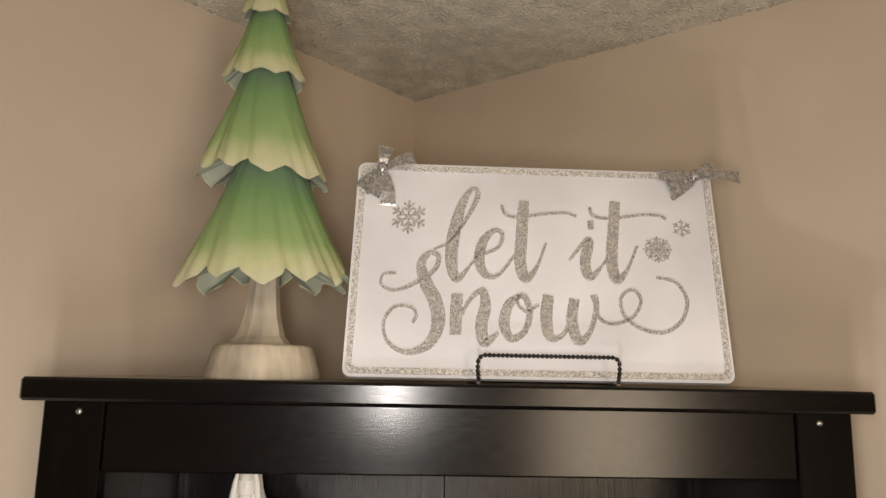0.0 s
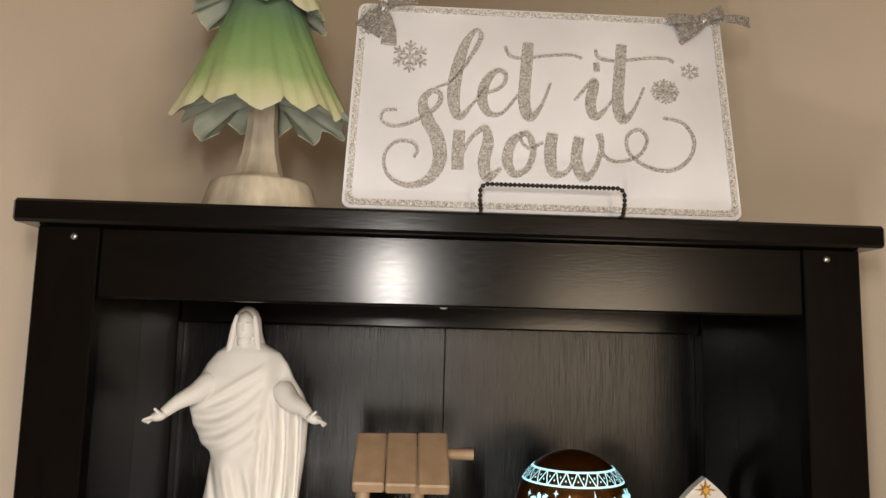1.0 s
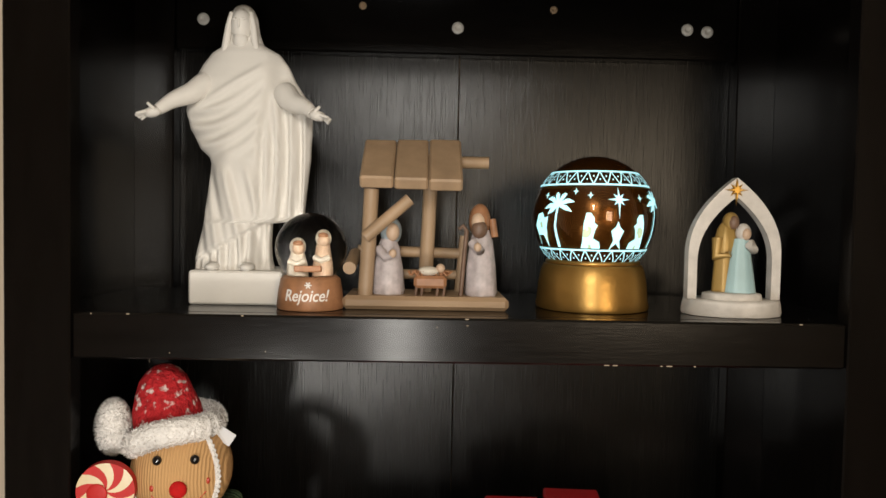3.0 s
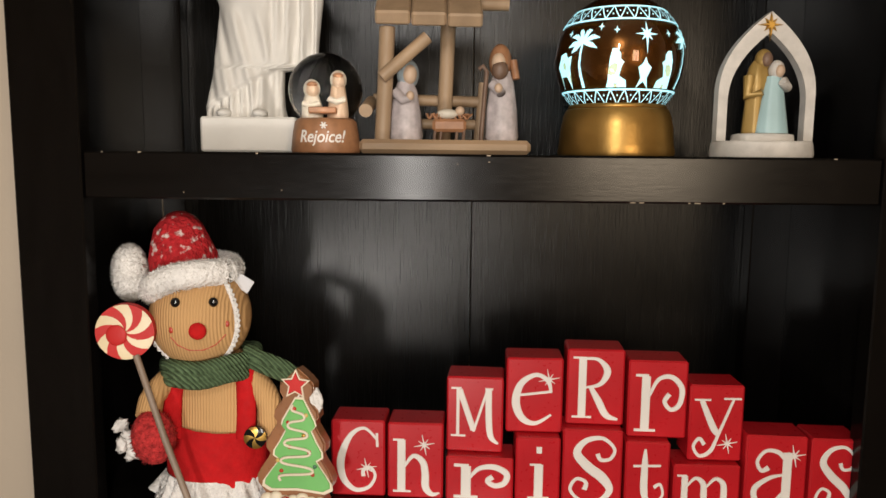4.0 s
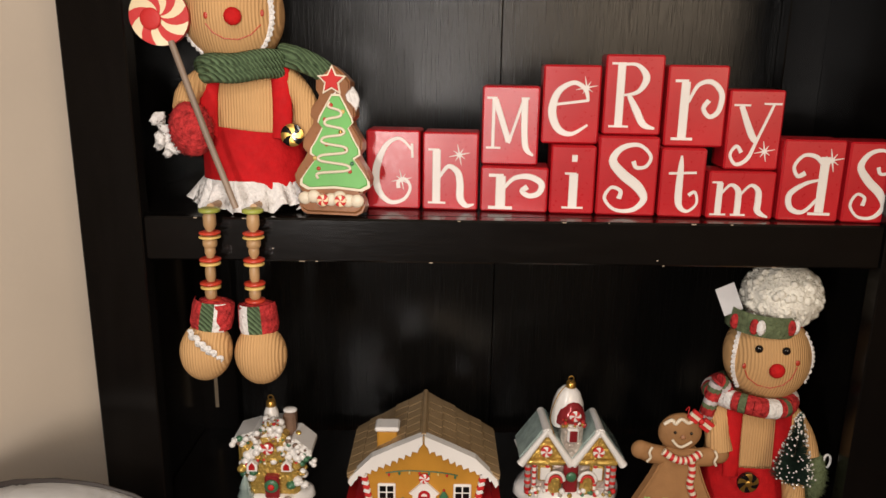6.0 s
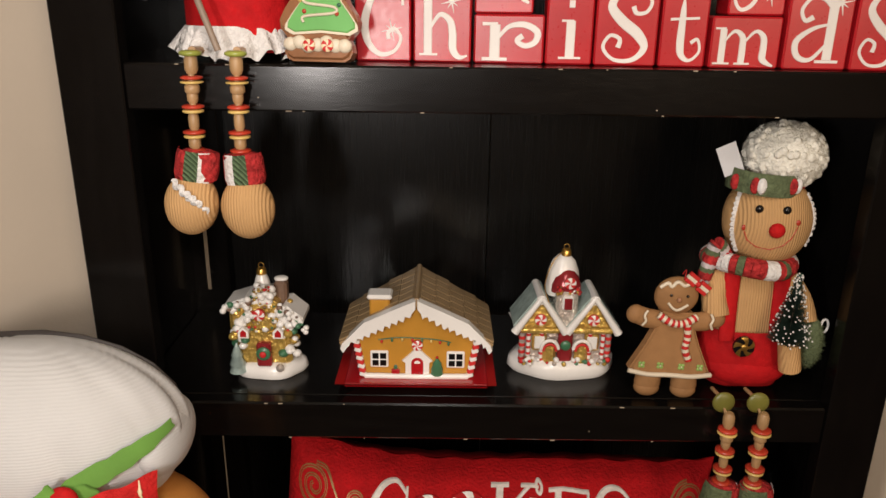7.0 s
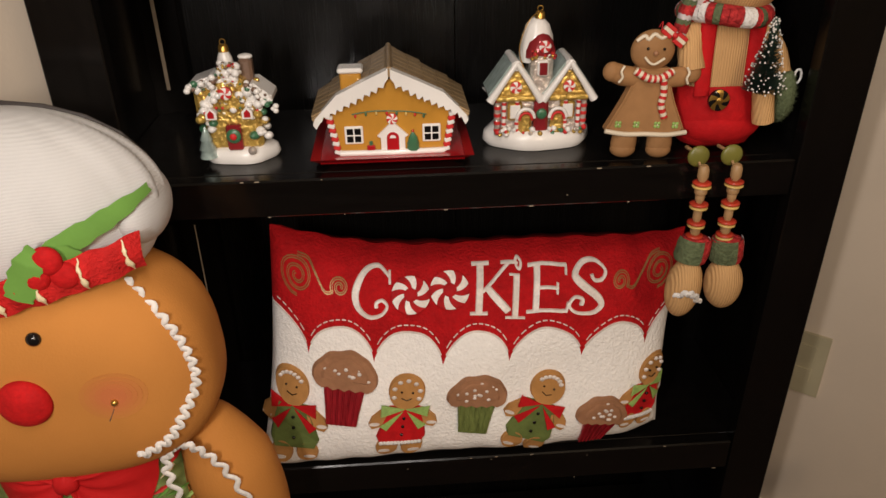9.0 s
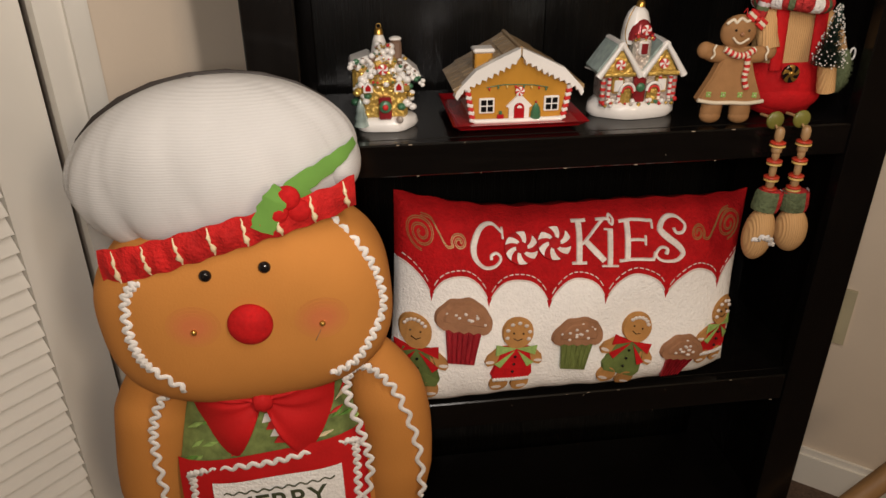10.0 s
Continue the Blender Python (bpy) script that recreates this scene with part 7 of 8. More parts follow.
def twin_gable_house():
    x, y, z = 0.0855, 0.098, S3
    t = thing("twin_gable_ornament", "blown-glass twin-gabled gingerbread house ornament with a snowy tower", "ornament", (x, y, z))
    part("snow_base", Shape().lathe((x, y, z), [(0.060, 0.0006), (0.0655, 0.007), (0.064, 0.017), (0.056, 0.024), (0, 0.026)], SNOW, 40, sy=0.62, wobble=lambda a, l: (1 + 0.03 * math.sin(6 * a), 0), cap=False), t)
    part("house_body", Shape().box(x - 0.050, x + 0.050, y - 0.024, y + 0.022, z + 0.015, z + 0.066, PINKISH, 0.004), t, "silvered pink glass walls")
    for q in (-1, 1):
        cx = x + q * 0.031
        g = Shape()
        tri = [(-0.023, 0), (0.023, 0), (0, 0.036)]
        g.slab(tri, lambda u, v, h: (cx + u, y - 0.024 - h, z + 0.062 + v), -0.04, 0.004, GILT)
        gab = part("gable", g, t, "honey gold gable")
        for k in (-1, 1):
            r = Shape()
            r.box(cx + k * 0.0150 - 0.0255, cx + k * 0.0150 + 0.0255, y - 0.030, y + 0.026, z + 0.0795, z + 0.0875, MINTBLUE, 0.003, Matrix.Rotation(radians(54 * k), 3, "Y"))
            part("roof_slope", r, t, "frosted mint glass roof")
            ed = Shape().tube(catmull([(cx, y - 0.031, z + 0.104), (cx + k * 0.014, y - 0.032, z + 0.084), (cx + k * 0.030, y - 0.031, z + 0.060)], 4), [0.0032, 0.0033, 0.0034, 0.0036, 0.0038, 0.0040, 0.0044, 0.0048, 0.0052], SNOW, 10)
            part("snow_edge", ed, t)
        d = Shape()
        ribbon_disc(d, (cx, y - 0.030, z + 0.076), 0.0068, 0.003, 8, SNOW, LOLLY_RED)
        part("peppermint", d, t)
        part("snow_cap", Shape().tube([(cx, y - 0.031, z + 0.101), (cx + q * 0.001, y - 0.010, z + 0.1025), (cx + q * 0.001, y + 0.024, z + 0.1015)], [0.0060, 0.0048, 0.0052], SNOW, 12), t)
        lat = Shape()
        for k in (-1, 1):
            for i in range(4):
                f = 0.18 + 0.2 * i
                lat.tube([(cx + k * 0.036 * f, y - 0.028, z + 0.1035 - 0.048 * f), (cx + k * 0.036 * (f + 0.10), y + 0.024, z + 0.1035 - 0.048 * (f + 0.10))], 0.0011, SNOW, 6)
        part("icing_lattice", lat, t)
        part("gold_eave", Shape().tube([(cx - 0.022, y - 0.030, z + 0.0625), (cx, y - 0.033, z + 0.0640), (cx + 0.022, y - 0.030, z + 0.0625)], 0.0036, GILT, 10), t, "gold eave under the gable")
        ar = Shape()
        ar.tube([(x + q * 0.019 + 0.0100 * math.cos(a), y - 0.0335, z + 0.040 + 0.0110 * math.sin(a)) for a in [math.pi * k / 12 for k in range(13)]], 0.0022, SNOW, 8)
        ar.tube([(x + q * 0.019 + 0.0075 * math.cos(a), y - 0.0345, z + 0.038 + 0.0085 * math.sin(a)) for a in [math.pi * k / 12 for k in range(13)]], 0.0016, LOLLY_RED, 8)
        part("door_arch", ar, t, "white and red candy arch")
        for dx in (0.0285, 0.0440):
            part("candy_post", Shape().tube([(x + q * dx, y - 0.0285, z + 0.020), (x + q * dx, y - 0.0285, z + 0.060)], 0.0024, SNOW, 10), t)
            for k in range(5):
                part("candy_stripe", Shape().lathe((x + q * dx, y - 0.0285, z + 0.023 + 0.0080 * k), [(0.0025, 0), (0.0029, 0.0016), (0.0025, 0.0032)], LOLLY_RED, 10), t)
        wn = Shape().box(cx - 0.0085, cx + 0.0085, y - 0.030, y - 0.022, z + 0.036, z + 0.058, GILT, 0.002).box(cx - 0.006, cx + 0.006, y - 0.0315, y - 0.029, z + 0.039, z + 0.055, SNOW, 0.001)
        part("window", wn, t, "gilt framed window")
        part("candy_post", Shape().tube([(x + q * 0.051, y - 0.024, z + 0.018), (x + q * 0.051, y - 0.024, z + 0.064)], 0.0038, PINKISH, 10), t)
        for k in range(5):
            part("candy_stripe", Shape().lathe((x + q * 0.051, y - 0.024, z + 0.022 + 0.009 * k), [(0.0040, 0), (0.0043, 0.002), (0.0040, 0.004)], LOLLY_RED, 12), t)
        part("side_door", Shape().box(x + q * 0.019 - 0.008, x + q * 0.019 + 0.008, y - 0.034, y - 0.022, z + 0.018, z + 0.046, GILT, 0.004), t, "gold glass doorway")
    tw = Shape()
    tw.box(x - 0.014, x + 0.012, y - 0.028, y + 0.012, z + 0.06, z + 0.112, PINKISH, 0.004)
    part("tower", tw, t)
    part("tower_roof", Shape().lathe((x - 0.001, y - 0.012, z + 0.106), [(0.0180, 0), (0.0176, 0.008), (0.0140, 0.018), (0.0085, 0.025), (0.003, 0.028)], MAROON, 20, sy=0.8), t, "maroon glass tower roof")
    part("tower_snow", Shape().lathe((x - 0.004, y - 0.003, z + 0.100), [(0.0195, 0), (0.0200, 0.012), (0.0180, 0.028), (0.0135, 0.041), (0.007, 0.048), (0.001, 0.050)], SNOW, 28, sy=0.82, wobble=lambda a, l: (1 + 0.05 * math.sin(7 * a + 5 * l) * (1 - l), 0)), t, "white snow draped over the tower")
    d = Shape()
    ribbon_disc(d, (x + 0.001, y - 0.027, z + 0.121), 0.0068, 0.003, 8, SNOW, LOLLY_RED)
    part("peppermint", d, t)
    tuft = Shape()
    rnd = random.Random(8)
    for k in range(26):
        a = rnd.uniform(0, 6.28)
        tuft.ball((x + 0.013 * math.cos(a), y - 0.028 + rnd.uniform(-0.002, 0.003), z + 0.110 + rnd.uniform(-0.003, 0.006)), rnd.uniform(0.0012, 0.0024), (LOLLY_RED, MAROON, GILT)[k % 3], 8, 6)
    part("red_tinsel", tuft, t, "red tinsel heap")
    part("tower_window", Shape().box(x - 0.007, x + 0.006, y - 0.032, y - 0.026, z + 0.088, z + 0.106, SNOW, 0.002).box(x - 0.005, x + 0.004, y - 0.0335, y - 0.0315, z + 0.090, z + 0.104, MAROON, 0.001), t)
    part("front_door", Shape().box(x - 0.009, x + 0.008, y - 0.033, y - 0.02, z + 0.018, z + 0.060, MAROON, 0.003).ball((x - 0.0005, y - 0.034, z + 0.045), (0.0065, 0.003, 0.0065), PINE, 12, 8), t, "maroon door with a wreath")
    rnd = random.Random(6)
    cd = Shape()
    for k in range(46):
        cd.ball((x + rnd.uniform(-0.052, 0.052), y - 0.034 + rnd.uniform(-0.003, 0.003), z + 0.020 + rnd.uniform(0, 0.008)), rnd.uniform(0.0016, 0.0036), (SNOW, LOLLY_RED, GILT, PINE, SNOW, PINKISH)[k % 6], 8, 6)
    part("candy_trim", cd, t)
    hk = Shape()
    hook(hk, x - 0.002, y - 0.005, z + 0.148)
    hk.tube(catmull([(x - 0.001, y - 0.012, z + 0.159), (x - 0.018, y - 0.022, z + 0.148), (x - 0.028, y - 0.026, z + 0.118), (x - 0.020, y - 0.030, z + 0.092)], 5), 0.0006, GOLD, 6)
    part("gold_cap", hk, t, "gold ornament cap with a thin cord")


twin_gable_house()


def dough_girl():
    """A flat clay gingerbread figure in a skirt."""
    s = Shape()
    x, y, z = 0.1945, 0.012, S3
    tilt = Matrix.Rotation(radians(3), 3, "Y") @ Matrix.Rotation(radians(-4), 3, "X")

    def on(u, v, h):
        p = tilt @ Vector((u, -h, v))
        return (x + p.x, y + 0.010 + p.y, z + 0.0008 + p.z)
    skirt = [(-0.046, 0.034), (-0.042, 0.029), (0.042, 0.029), (0.046, 0.034), (0.030, 0.066), (0.021, 0.088), (0.018, 0.104), (-0.018, 0.104), (-0.021, 0.088), (-0.030, 0.066)]
    s.slab(skirt, on, -0.012, 0.0, GINGER_DOUGH).slab([(a * 0.96, 0.066 + (b - 0.066) * 0.96) for a, b in skirt], on, 0.0, 0.003, GINGER_DOUGH, 0.06)
    s.ball(on(-0.003, 0.122, -0.004), (0.0245, 0.011, 0.0225), GINGER_DOUGH, 26, 16)
    for q in (-1, 1):
        s.tube([on(q * 0.015, 0.092, -0.004), on(q * 0.033, 0.094, -0.004), on(q * 0.044, 0.098, -0.004)], [0.011, 0.0115, 0.0105], GINGER_DOUGH, 14, flat=0.7)
        s.ball(on(q * 0.045, 0.098, -0.004), (0.0105, 0.008, 0.011), GINGER_DOUGH, 16, 10)
        s.tube([on(q * 0.020, 0.032, -0.006), on(q * 0.021, 0.016, -0.006), on(q * 0.021, 0.0105, -0.006)], [0.0140, 0.0150, 0.0135], GINGER_DOUGH, 16, flat=0.7)
        s.ball(on(q * 0.021, 0.0105, -0.006), (0.0148, 0.011, 0.0100), GINGER_DOUGH, 16, 10)
        s.tube(catmull([on(q * 0.035, 0.106, 0.006), on(q * 0.038, 0.100, 0.007), on(q * 0.036, 0.094, 0.007), on(q * 0.039, 0.088, 0.005)], 4), 0.0014, ICING, 8)
        s.ball(on(-0.003 + q * 0.009, 0.125, 0.0068), 0.0017, BLACKEYE, 8, 6)
    s.ball(on(-0.003, 0.1205, 0.0075), (0.003, 0.0025, 0.003), RUST, 10, 8)
    s.tube(catmull([on(-0.014, 0.116, 0.0055), on(-0.008, 0.110, 0.0068), on(-0.002, 0.109, 0.007), (on(0.008, 0.115, 0.0058))], 4), 0.0015, ICING, 8)
    s.tube(catmull([on(-0.024, 0.132, 0.002), on(-0.016, 0.138, 0.003), on(-0.012, 0.134, 0.004), on(-0.006, 0.140, 0.004), on(0.002, 0.136, 0.004), on(0.008, 0.139, 0.003)], 4), 0.0021, ICING, 8)
    s.tube(catmull([on(-0.047, 0.033, 0.003), on(-0.025, 0.030, 0.004), on(0.0, 0.0305, 0.004), on(0.025, 0.030, 0.004), on(0.047, 0.033, 0.003)], 4), 0.0028, ICING, 8)
    for u in (-0.033, -0.012, 0.012, 0.033):
        for a in range(4):
            s.ball(on(u + 0.0026 * math.cos(a * 1.571 + 0.785), 0.041 + 0.0026 * math.sin(a * 1.571 + 0.785), 0.0035), (0.0021, 0.0012, 0.0021), LIME, 8, 6)
        s.ball(on(u, 0.041, 0.0045), 0.001, ICING, 6, 5)
    sc = catmull([on(-0.022, 0.101, 0.004), on(-0.008, 0.094, 0.008), on(0.006, 0.094, 0.008), on(0.020, 0.101, 0.004)], 5)
    for a, b, k in zip(sc, sc[1:], range(40)):
        s.tube([a, b], 0.0044, LOLLY_RED if k % 2 else ICING, 8)
    sc = catmull([on(0.010, 0.094, 0.007), on(0.013, 0.078, 0.006), on(0.012, 0.064, 0.006), on(0.018, 0.050, 0.006)], 4)
    for a, b, k in zip(sc, sc[1:], range(40)):
        s.tube([a, b], 0.0040, LOLLY_RED if k % 2 else ICING, 8)
    bw = Matrix.Rotation(radians(38), 3, "Y")
    for q in (-1, 1):
        c = Vector(on(0.016, 0.139, 0.003)) + bw @ Vector((q * 0.0085, 0, 0))
        for k in range(3):
            p = c + bw @ Vector((0, 0, (k - 1) * 0.0042))
            s.box(p.x - 0.0065, p.x + 0.0065, p.y - 0.0025, p.y + 0.0025, p.z - 0.0021, p.z + 0.0021, ICING if k == 1 else LOLLY_RED, 0.0006, bw)
    s.ball(on(0.016, 0.139, 0.005), 0.0034, LOLLY_RED, 10, 8)
    s.tube(catmull([on(0.002, 0.143, 0.0), on(0.004, 0.152, -0.004), on(0.002, 0.146, -0.008)], 4), 0.0006, LOLLY_RED, 6)
    whole("gingerbread_girl", s, "flat brown clay gingerbread girl with striped scarf and iced skirt hem", "ornament", (x, y, z))


dough_girl()


def chef_doll():
    s = Shape()
    z = S3
    hc, hr = (0.3004, 0.070, 1.0341), (0.0470, 0.047, 0.0532)
    s.ball(hc, hr, CORD, 44, 28)
    s.lathe((0.290, 0.072, z), [(0.040, 0.010), (0.048, 0.050), (0.046, 0.090), (0.043, 0.125), (0.034, 0.145), (0.02, 0.155)], CORD, 40, sy=0.75)
    s.lathe((0.293, 0.068, z), [(0.026, 0.002), (0.044, 0.010), (0.0535, 0.028), (0.0555, 0.048), (0.0525, 0.070), (0.0490, 0.079)], RED_FELT, 48, sy=0.82, cap=False, wobble=lambda a, l: (1 + 0.012 * math.sin(5 * a + 3 * l), 0.002 * math.sin(3 * a)))
    s.ball((0.293, 0.066, z + 0.032), (0.0545, 0.046, 0.0300), RED_FELT, 30, 16)
    for x in (0.2590, 0.3150):
        s.tube(catmull([(x, 0.032, z + 0.070), (x, 0.036, z + 0.105), (x + 0.002, 0.044, z + 0.150)], 4), 0.0092, RED_FELT, 12, flat=0.5)
    ribbon_disc(s, (0.2745, 0.0200, z + 0.0680), 0.0118, 0.004, 10, GOLD, BLACKEYE, GOLD, 0.7)
    # scarf
    n = 40
    sc = [Vector((0.285 + 0.0420 * math.cos(a), 0.066 + 0.040 * math.sin(a), z + 0.1565 + 0.003 * math.sin(a * 2))) for a in [2 * math.pi * k / n for k in range(n + 1)]]
    for a, b, k in zip(sc, sc[1:], range(n)):
        s.tube([a, a.lerp(b, 1.15)], 0.0112, (RED_KNIT, RED_KNIT, FUR, FUR, RED_KNIT, MOSS, RED_KNIT)[k % 7], 12)
    tl = catmull([(0.252, 0.048, z + 0.164), (0.239, 0.044, z + 0.180), (0.234, 0.046, z + 0.158), (0.230, 0.048, z + 0.136)], 5)
    for a, b, k in zip(tl, tl[1:], range(20)):
        s.tube([a, a.lerp(b, 1.2)], 0.0082, (RED_KNIT, RED_KNIT, LILAC, MOSS)[k % 4], 10)
    # banded fluffy hat
    s.lathe((0.2890, 0.068, 1.0680), [(0.0385, 0), (0.0395, 0.010), (0.0380, 0.024)], MOSS, 36, cap=False, turn=Matrix.Rotation(radians(3), 3, "Y"))
    for a, m in ((-158, RED_KNIT), (-124, RED_KNIT), (-114, FUR), (-64, RED_KNIT), (-53, FUR), (-20, RED_KNIT)):
        c = (0.2890 + 0.0390 * math.cos(radians(a)), 0.068 + 0.0390 * math.sin(radians(a)), 1.0795)
        s.ball(c, (0.0052, 0.0040, 0.0090), m, 12, 8)
    s.ball((0.3085, 0.070, 1.1060), (0.0415, 0.040, 0.0355), CREAM_FUR, 36, 22, wobble=lambda d: 1 + 0.03 * math.sin(7 * d.x + 5 * d.z) + 0.02 * math.sin(11 * d.z + 3 * d.y))
    rnd = random.Random(31)
    for k in range(170):
        d = Vector((rnd.gauss(0, 1), rnd.gauss(0, 1), rnd.gauss(0, 1))).normalized()
        s.ball((0.3085 + d.x * 0.0405, 0.070 + d.y * 0.039, 1.1060 + d.z * 0.0345), rnd.uniform(0.0030, 0.0052), CREAM_FUR, 8, 6)
    s.fur((0.3085, 0.070, 1.1060), (0.0445, 0.0430, 0.0380), 2600, 0.0030, CREAM_FUR, 14)
    # face
    for x, zz in ((0.2750, 1.0545), (0.3010, 1.0555)):
        s.ball((x, skin_y(hc, hr, x, zz, 0.0005), zz), (0.0045, 0.0035, 0.0045), BLACKEYE, 14, 10)
    s.ball((0.2920, skin_y(hc, hr, 0.292, 1.034, 0.001), 1.0340), (0.0085, 0.0060, 0.0082), RED_POM, 18, 12)
    for x, zz in ((0.2640, 1.0320), (0.3145, 1.0420)):
        s.ball((x, skin_y(hc, hr, x, zz), zz), (0.0028, 0.0012, 0.0034), BEAD_RED, 10, 8)
    s.tube([(x, skin_y(hc, hr, x, zz, 0.0002), zz) for x, zz in ((0.2645, 1.028), (0.268, 1.019), (0.277, 1.0125), (0.290, 1.0110), (0.302, 1.0165), (0.3095, 1.0250), (0.3145, 1.038))], 0.0007, BEAD_RED, 6)
    zigzag(s, [(x, skin_y(hc, hr, x, zz), zz) for x, zz in ((0.2800, 1.0800), (0.2660, 1.0690), (0.2580, 1.0480), (0.2580, 1.0220), (0.2660, 1.0020))], 0.0016, 0.0050, LACE, 9)
    zigzag(s, [(x, skin_y(hc, hr, x, zz), zz) for x, zz in ((0.331, 1.068), (0.3390, 1.050), (0.3415, 1.032), (0.3360, 1.010))], 0.0012, 0.0035, LACE, 7)
    # arms with a bottle-brush tree in a mitten
    s.tube(catmull([(0.256, 0.060, z + 0.142), (0.244, 0.046, z + 0.122), (0.246, 0.036, z + 0.098)], 4), [0.0140] * 9, CORD, 12)
    s.tube(catmull([(0.322, 0.060, z + 0.140), (0.340, 0.050, z + 0.115), (0.346, 0.040, z + 0.090)], 4), [0.0150] * 9, CORD, 12)
    s.ball((0.3560, 0.040, z + 0.065), (0.0150, 0.018, 0.0320), MOSS, 22, 14)
    s.fur((0.3560, 0.040, z + 0.065), (0.0150, 0.018, 0.0315), 600, 0.0040, MOSS, 15)
    s.tube([(0.3680 + 0.004 * math.cos(a), 0.034, z + 0.088 + 0.008 * math.sin(a)) for a in [2 * math.pi * k / 12 for k in range(13)]], 0.0014, LACE, 6)
    s.tube([(0.3270, 0.014, z + 0.044), (0.3195, 0.012, z + 0.080)], [0.0120, 0.0115], CORD, 14)
    rnd = random.Random(17)
    tip, foot = Vector((0.3190, 0.012, z + 0.152)), Vector((0.3175, 0.010, z + 0.076))
    s.tube([foot, tip], 0.0012, UMBER, 6)
    for k in range(2200):
        f = rnd.random() ** 1.3
        c = foot.lerp(tip, f)
        a = rnd.random() * 6.283
        r = 0.0215 * (1 - f) + 0.003
        e = c + Vector((math.cos(a) * r, math.sin(a) * r, 0.004 + 0.004 * rnd.random()))
        n = Vector((-math.sin(a), math.cos(a), 0)) * 0.0010
        s.add([c - n, c + n, e], [(0, 1, 2)], BRISTLE)
        if rnd.random() < 0.11:
            s.ball(tuple(c.lerp(e, rnd.uniform(0.75, 1.0))), rnd.uniform(0.0008, 0.0014), SNOW, 5, 4)
    # legs over the shelf edge
    for x, lean in ((0.2505, 0.006), (0.2885, 0.004)):
        s.tube([(x, 0.03, z + 0.010), (x, 0.000, z + 0.014), (x + 0.0005, -0.014, z + 0.002)], 0.0022, BEAD_WOOD, 8)
        s.ball((x, -0.006, z + 0.0125), (0.0125, 0.0045, 0.0125), OLIVE, 22, 10)
        bead_leg(s, x + 0.004, -0.016, z + 0.006, 0.748, lean - 0.004, 1)
    f, q = boot(s, 0.2580, -0.016, 0.748, 6, (MOSS, MOSS, MOSS, RED_KNIT, LACE), 0.0205, 0.0400, 0.066)
    zigzag(s, [f + q @ Vector((u, -0.0225 + 0.6 * u * u / 0.02, v)) for u, v in ((-0.015, -0.004), (-0.005, 0.004), (0.005, 0.001), (0.017, -0.012))], 0.0022, 0.0062, LACE, 3, 0.001)
    boot(s, 0.2975, -0.016, 0.746, -2, (MOSS, MOSS, MOSS, RED_KNIT, LACE), 0.0225, 0.0340, 0.060)
    s.box(0.2365, 0.2585, 0.062, 0.0626, 1.0850, 1.1190, PAPER, 0.0002, Matrix.Rotation(radians(-24), 3, "Y"))
    whole("chef_doll", s, "tan corduroy gingerbread doll with cream fluffy chef hat and red trousers", "doll", (0.289, 0.07, S3))


chef_doll()


# ---- the fourth shelf: the cushion ----
def cushion_at(u, v, h):
    """The front of the stuffed cushion, leaning back; u across, v up."""
    a, b = 2 * u - 1, 2 * v - 1
    puff = max(0.0, (1 - a ** 4)) ** 0.55 * max(0.0, (1 - b ** 4)) ** 0.55
    waist = math.sin(math.pi * max(0.0, min(1.0, v)))
    x0 = -0.282 + 0.024 * v + 0.004 * waist
    x1 = 0.268 + 0.030 * v - 0.008 * waist
    top = 0.714 - 0.012 * u - 0.026 * math.sin(math.pi * max(0.0, min(1.0, u))) ** 0.9 + 0.005 * math.sin(9 * u + 2.28) + 0.0012 * math.sin(70 * u)
    low = S4 + 0.002 + 0.018 * max(0.0, a) ** 6 + 0.005 * math.sin(math.pi * u)
    ripple = 0.0025 * math.sin(17 * u + 5 * v) * puff + 0.003 * math.sin(9 * u - 11 * v) * puff
    ripple += 0.0012 * math.sin(60 * u + 4 * math.sin(7 * v)) * max(0.0, abs(b) - 0.5) * 2
    y = 0.036 + (0.092 - 0.022 * u) * v - 0.068 * puff + ripple - h
    ear = max(0.0, 1 - u) ** 4 * max(0.0, 1 - v) ** 4
    return (x0 + (x1 - x0) * u - 0.010 * ear, y - 0.026 * ear, low + (top - low) * v)


CUSPS = (-0.060, 0.096, 0.253, 0.418, 0.578, 0.755, 0.920, 1.080)


def hem(u):
    """The scalloped edge between red and white."""
    for a, b in zip(CUSPS, CUSPS[1:]):
        if a <= u <= b:
            f = (u - a) / (b - a)
            low = 0.562 - 0.02 * u
            return low + 0.145 * max(0.0, 1 - (2 * f - 1) ** 2) ** 0.60
    return 0.5


cushion = thing("cookies_cushion", "red and white fleece cushion lettered COOKIES with felt gingerbread figures", "cushion", (0.0, 0.08, S4))
us = sorted(set([k / 110 for k in range(111)] + [c for c in CUSPS if 0 < c < 1]))
red, wht, bak = Shape(), Shape(), Shape()
for sh, lo, hi, rows, m in ((wht, lambda u: 0.0, hem, 26, PILLOW_WHITE), (red, hem, lambda u: 1.0, 26, PILLOW_RED)):
    vs = [cushion_at(u, lo(u) + (hi(u) - lo(u)) * r / rows, 0) for u in us for r in range(rows + 1)]
    fs = [(i * (rows + 1) + r, (i + 1) * (rows + 1) + r, (i + 1) * (rows + 1) + r + 1, i * (rows + 1) + r + 1) for i in range(len(us) - 1) for r in range(rows)]
    sh.add(vs, fs, m, True)
vs = []
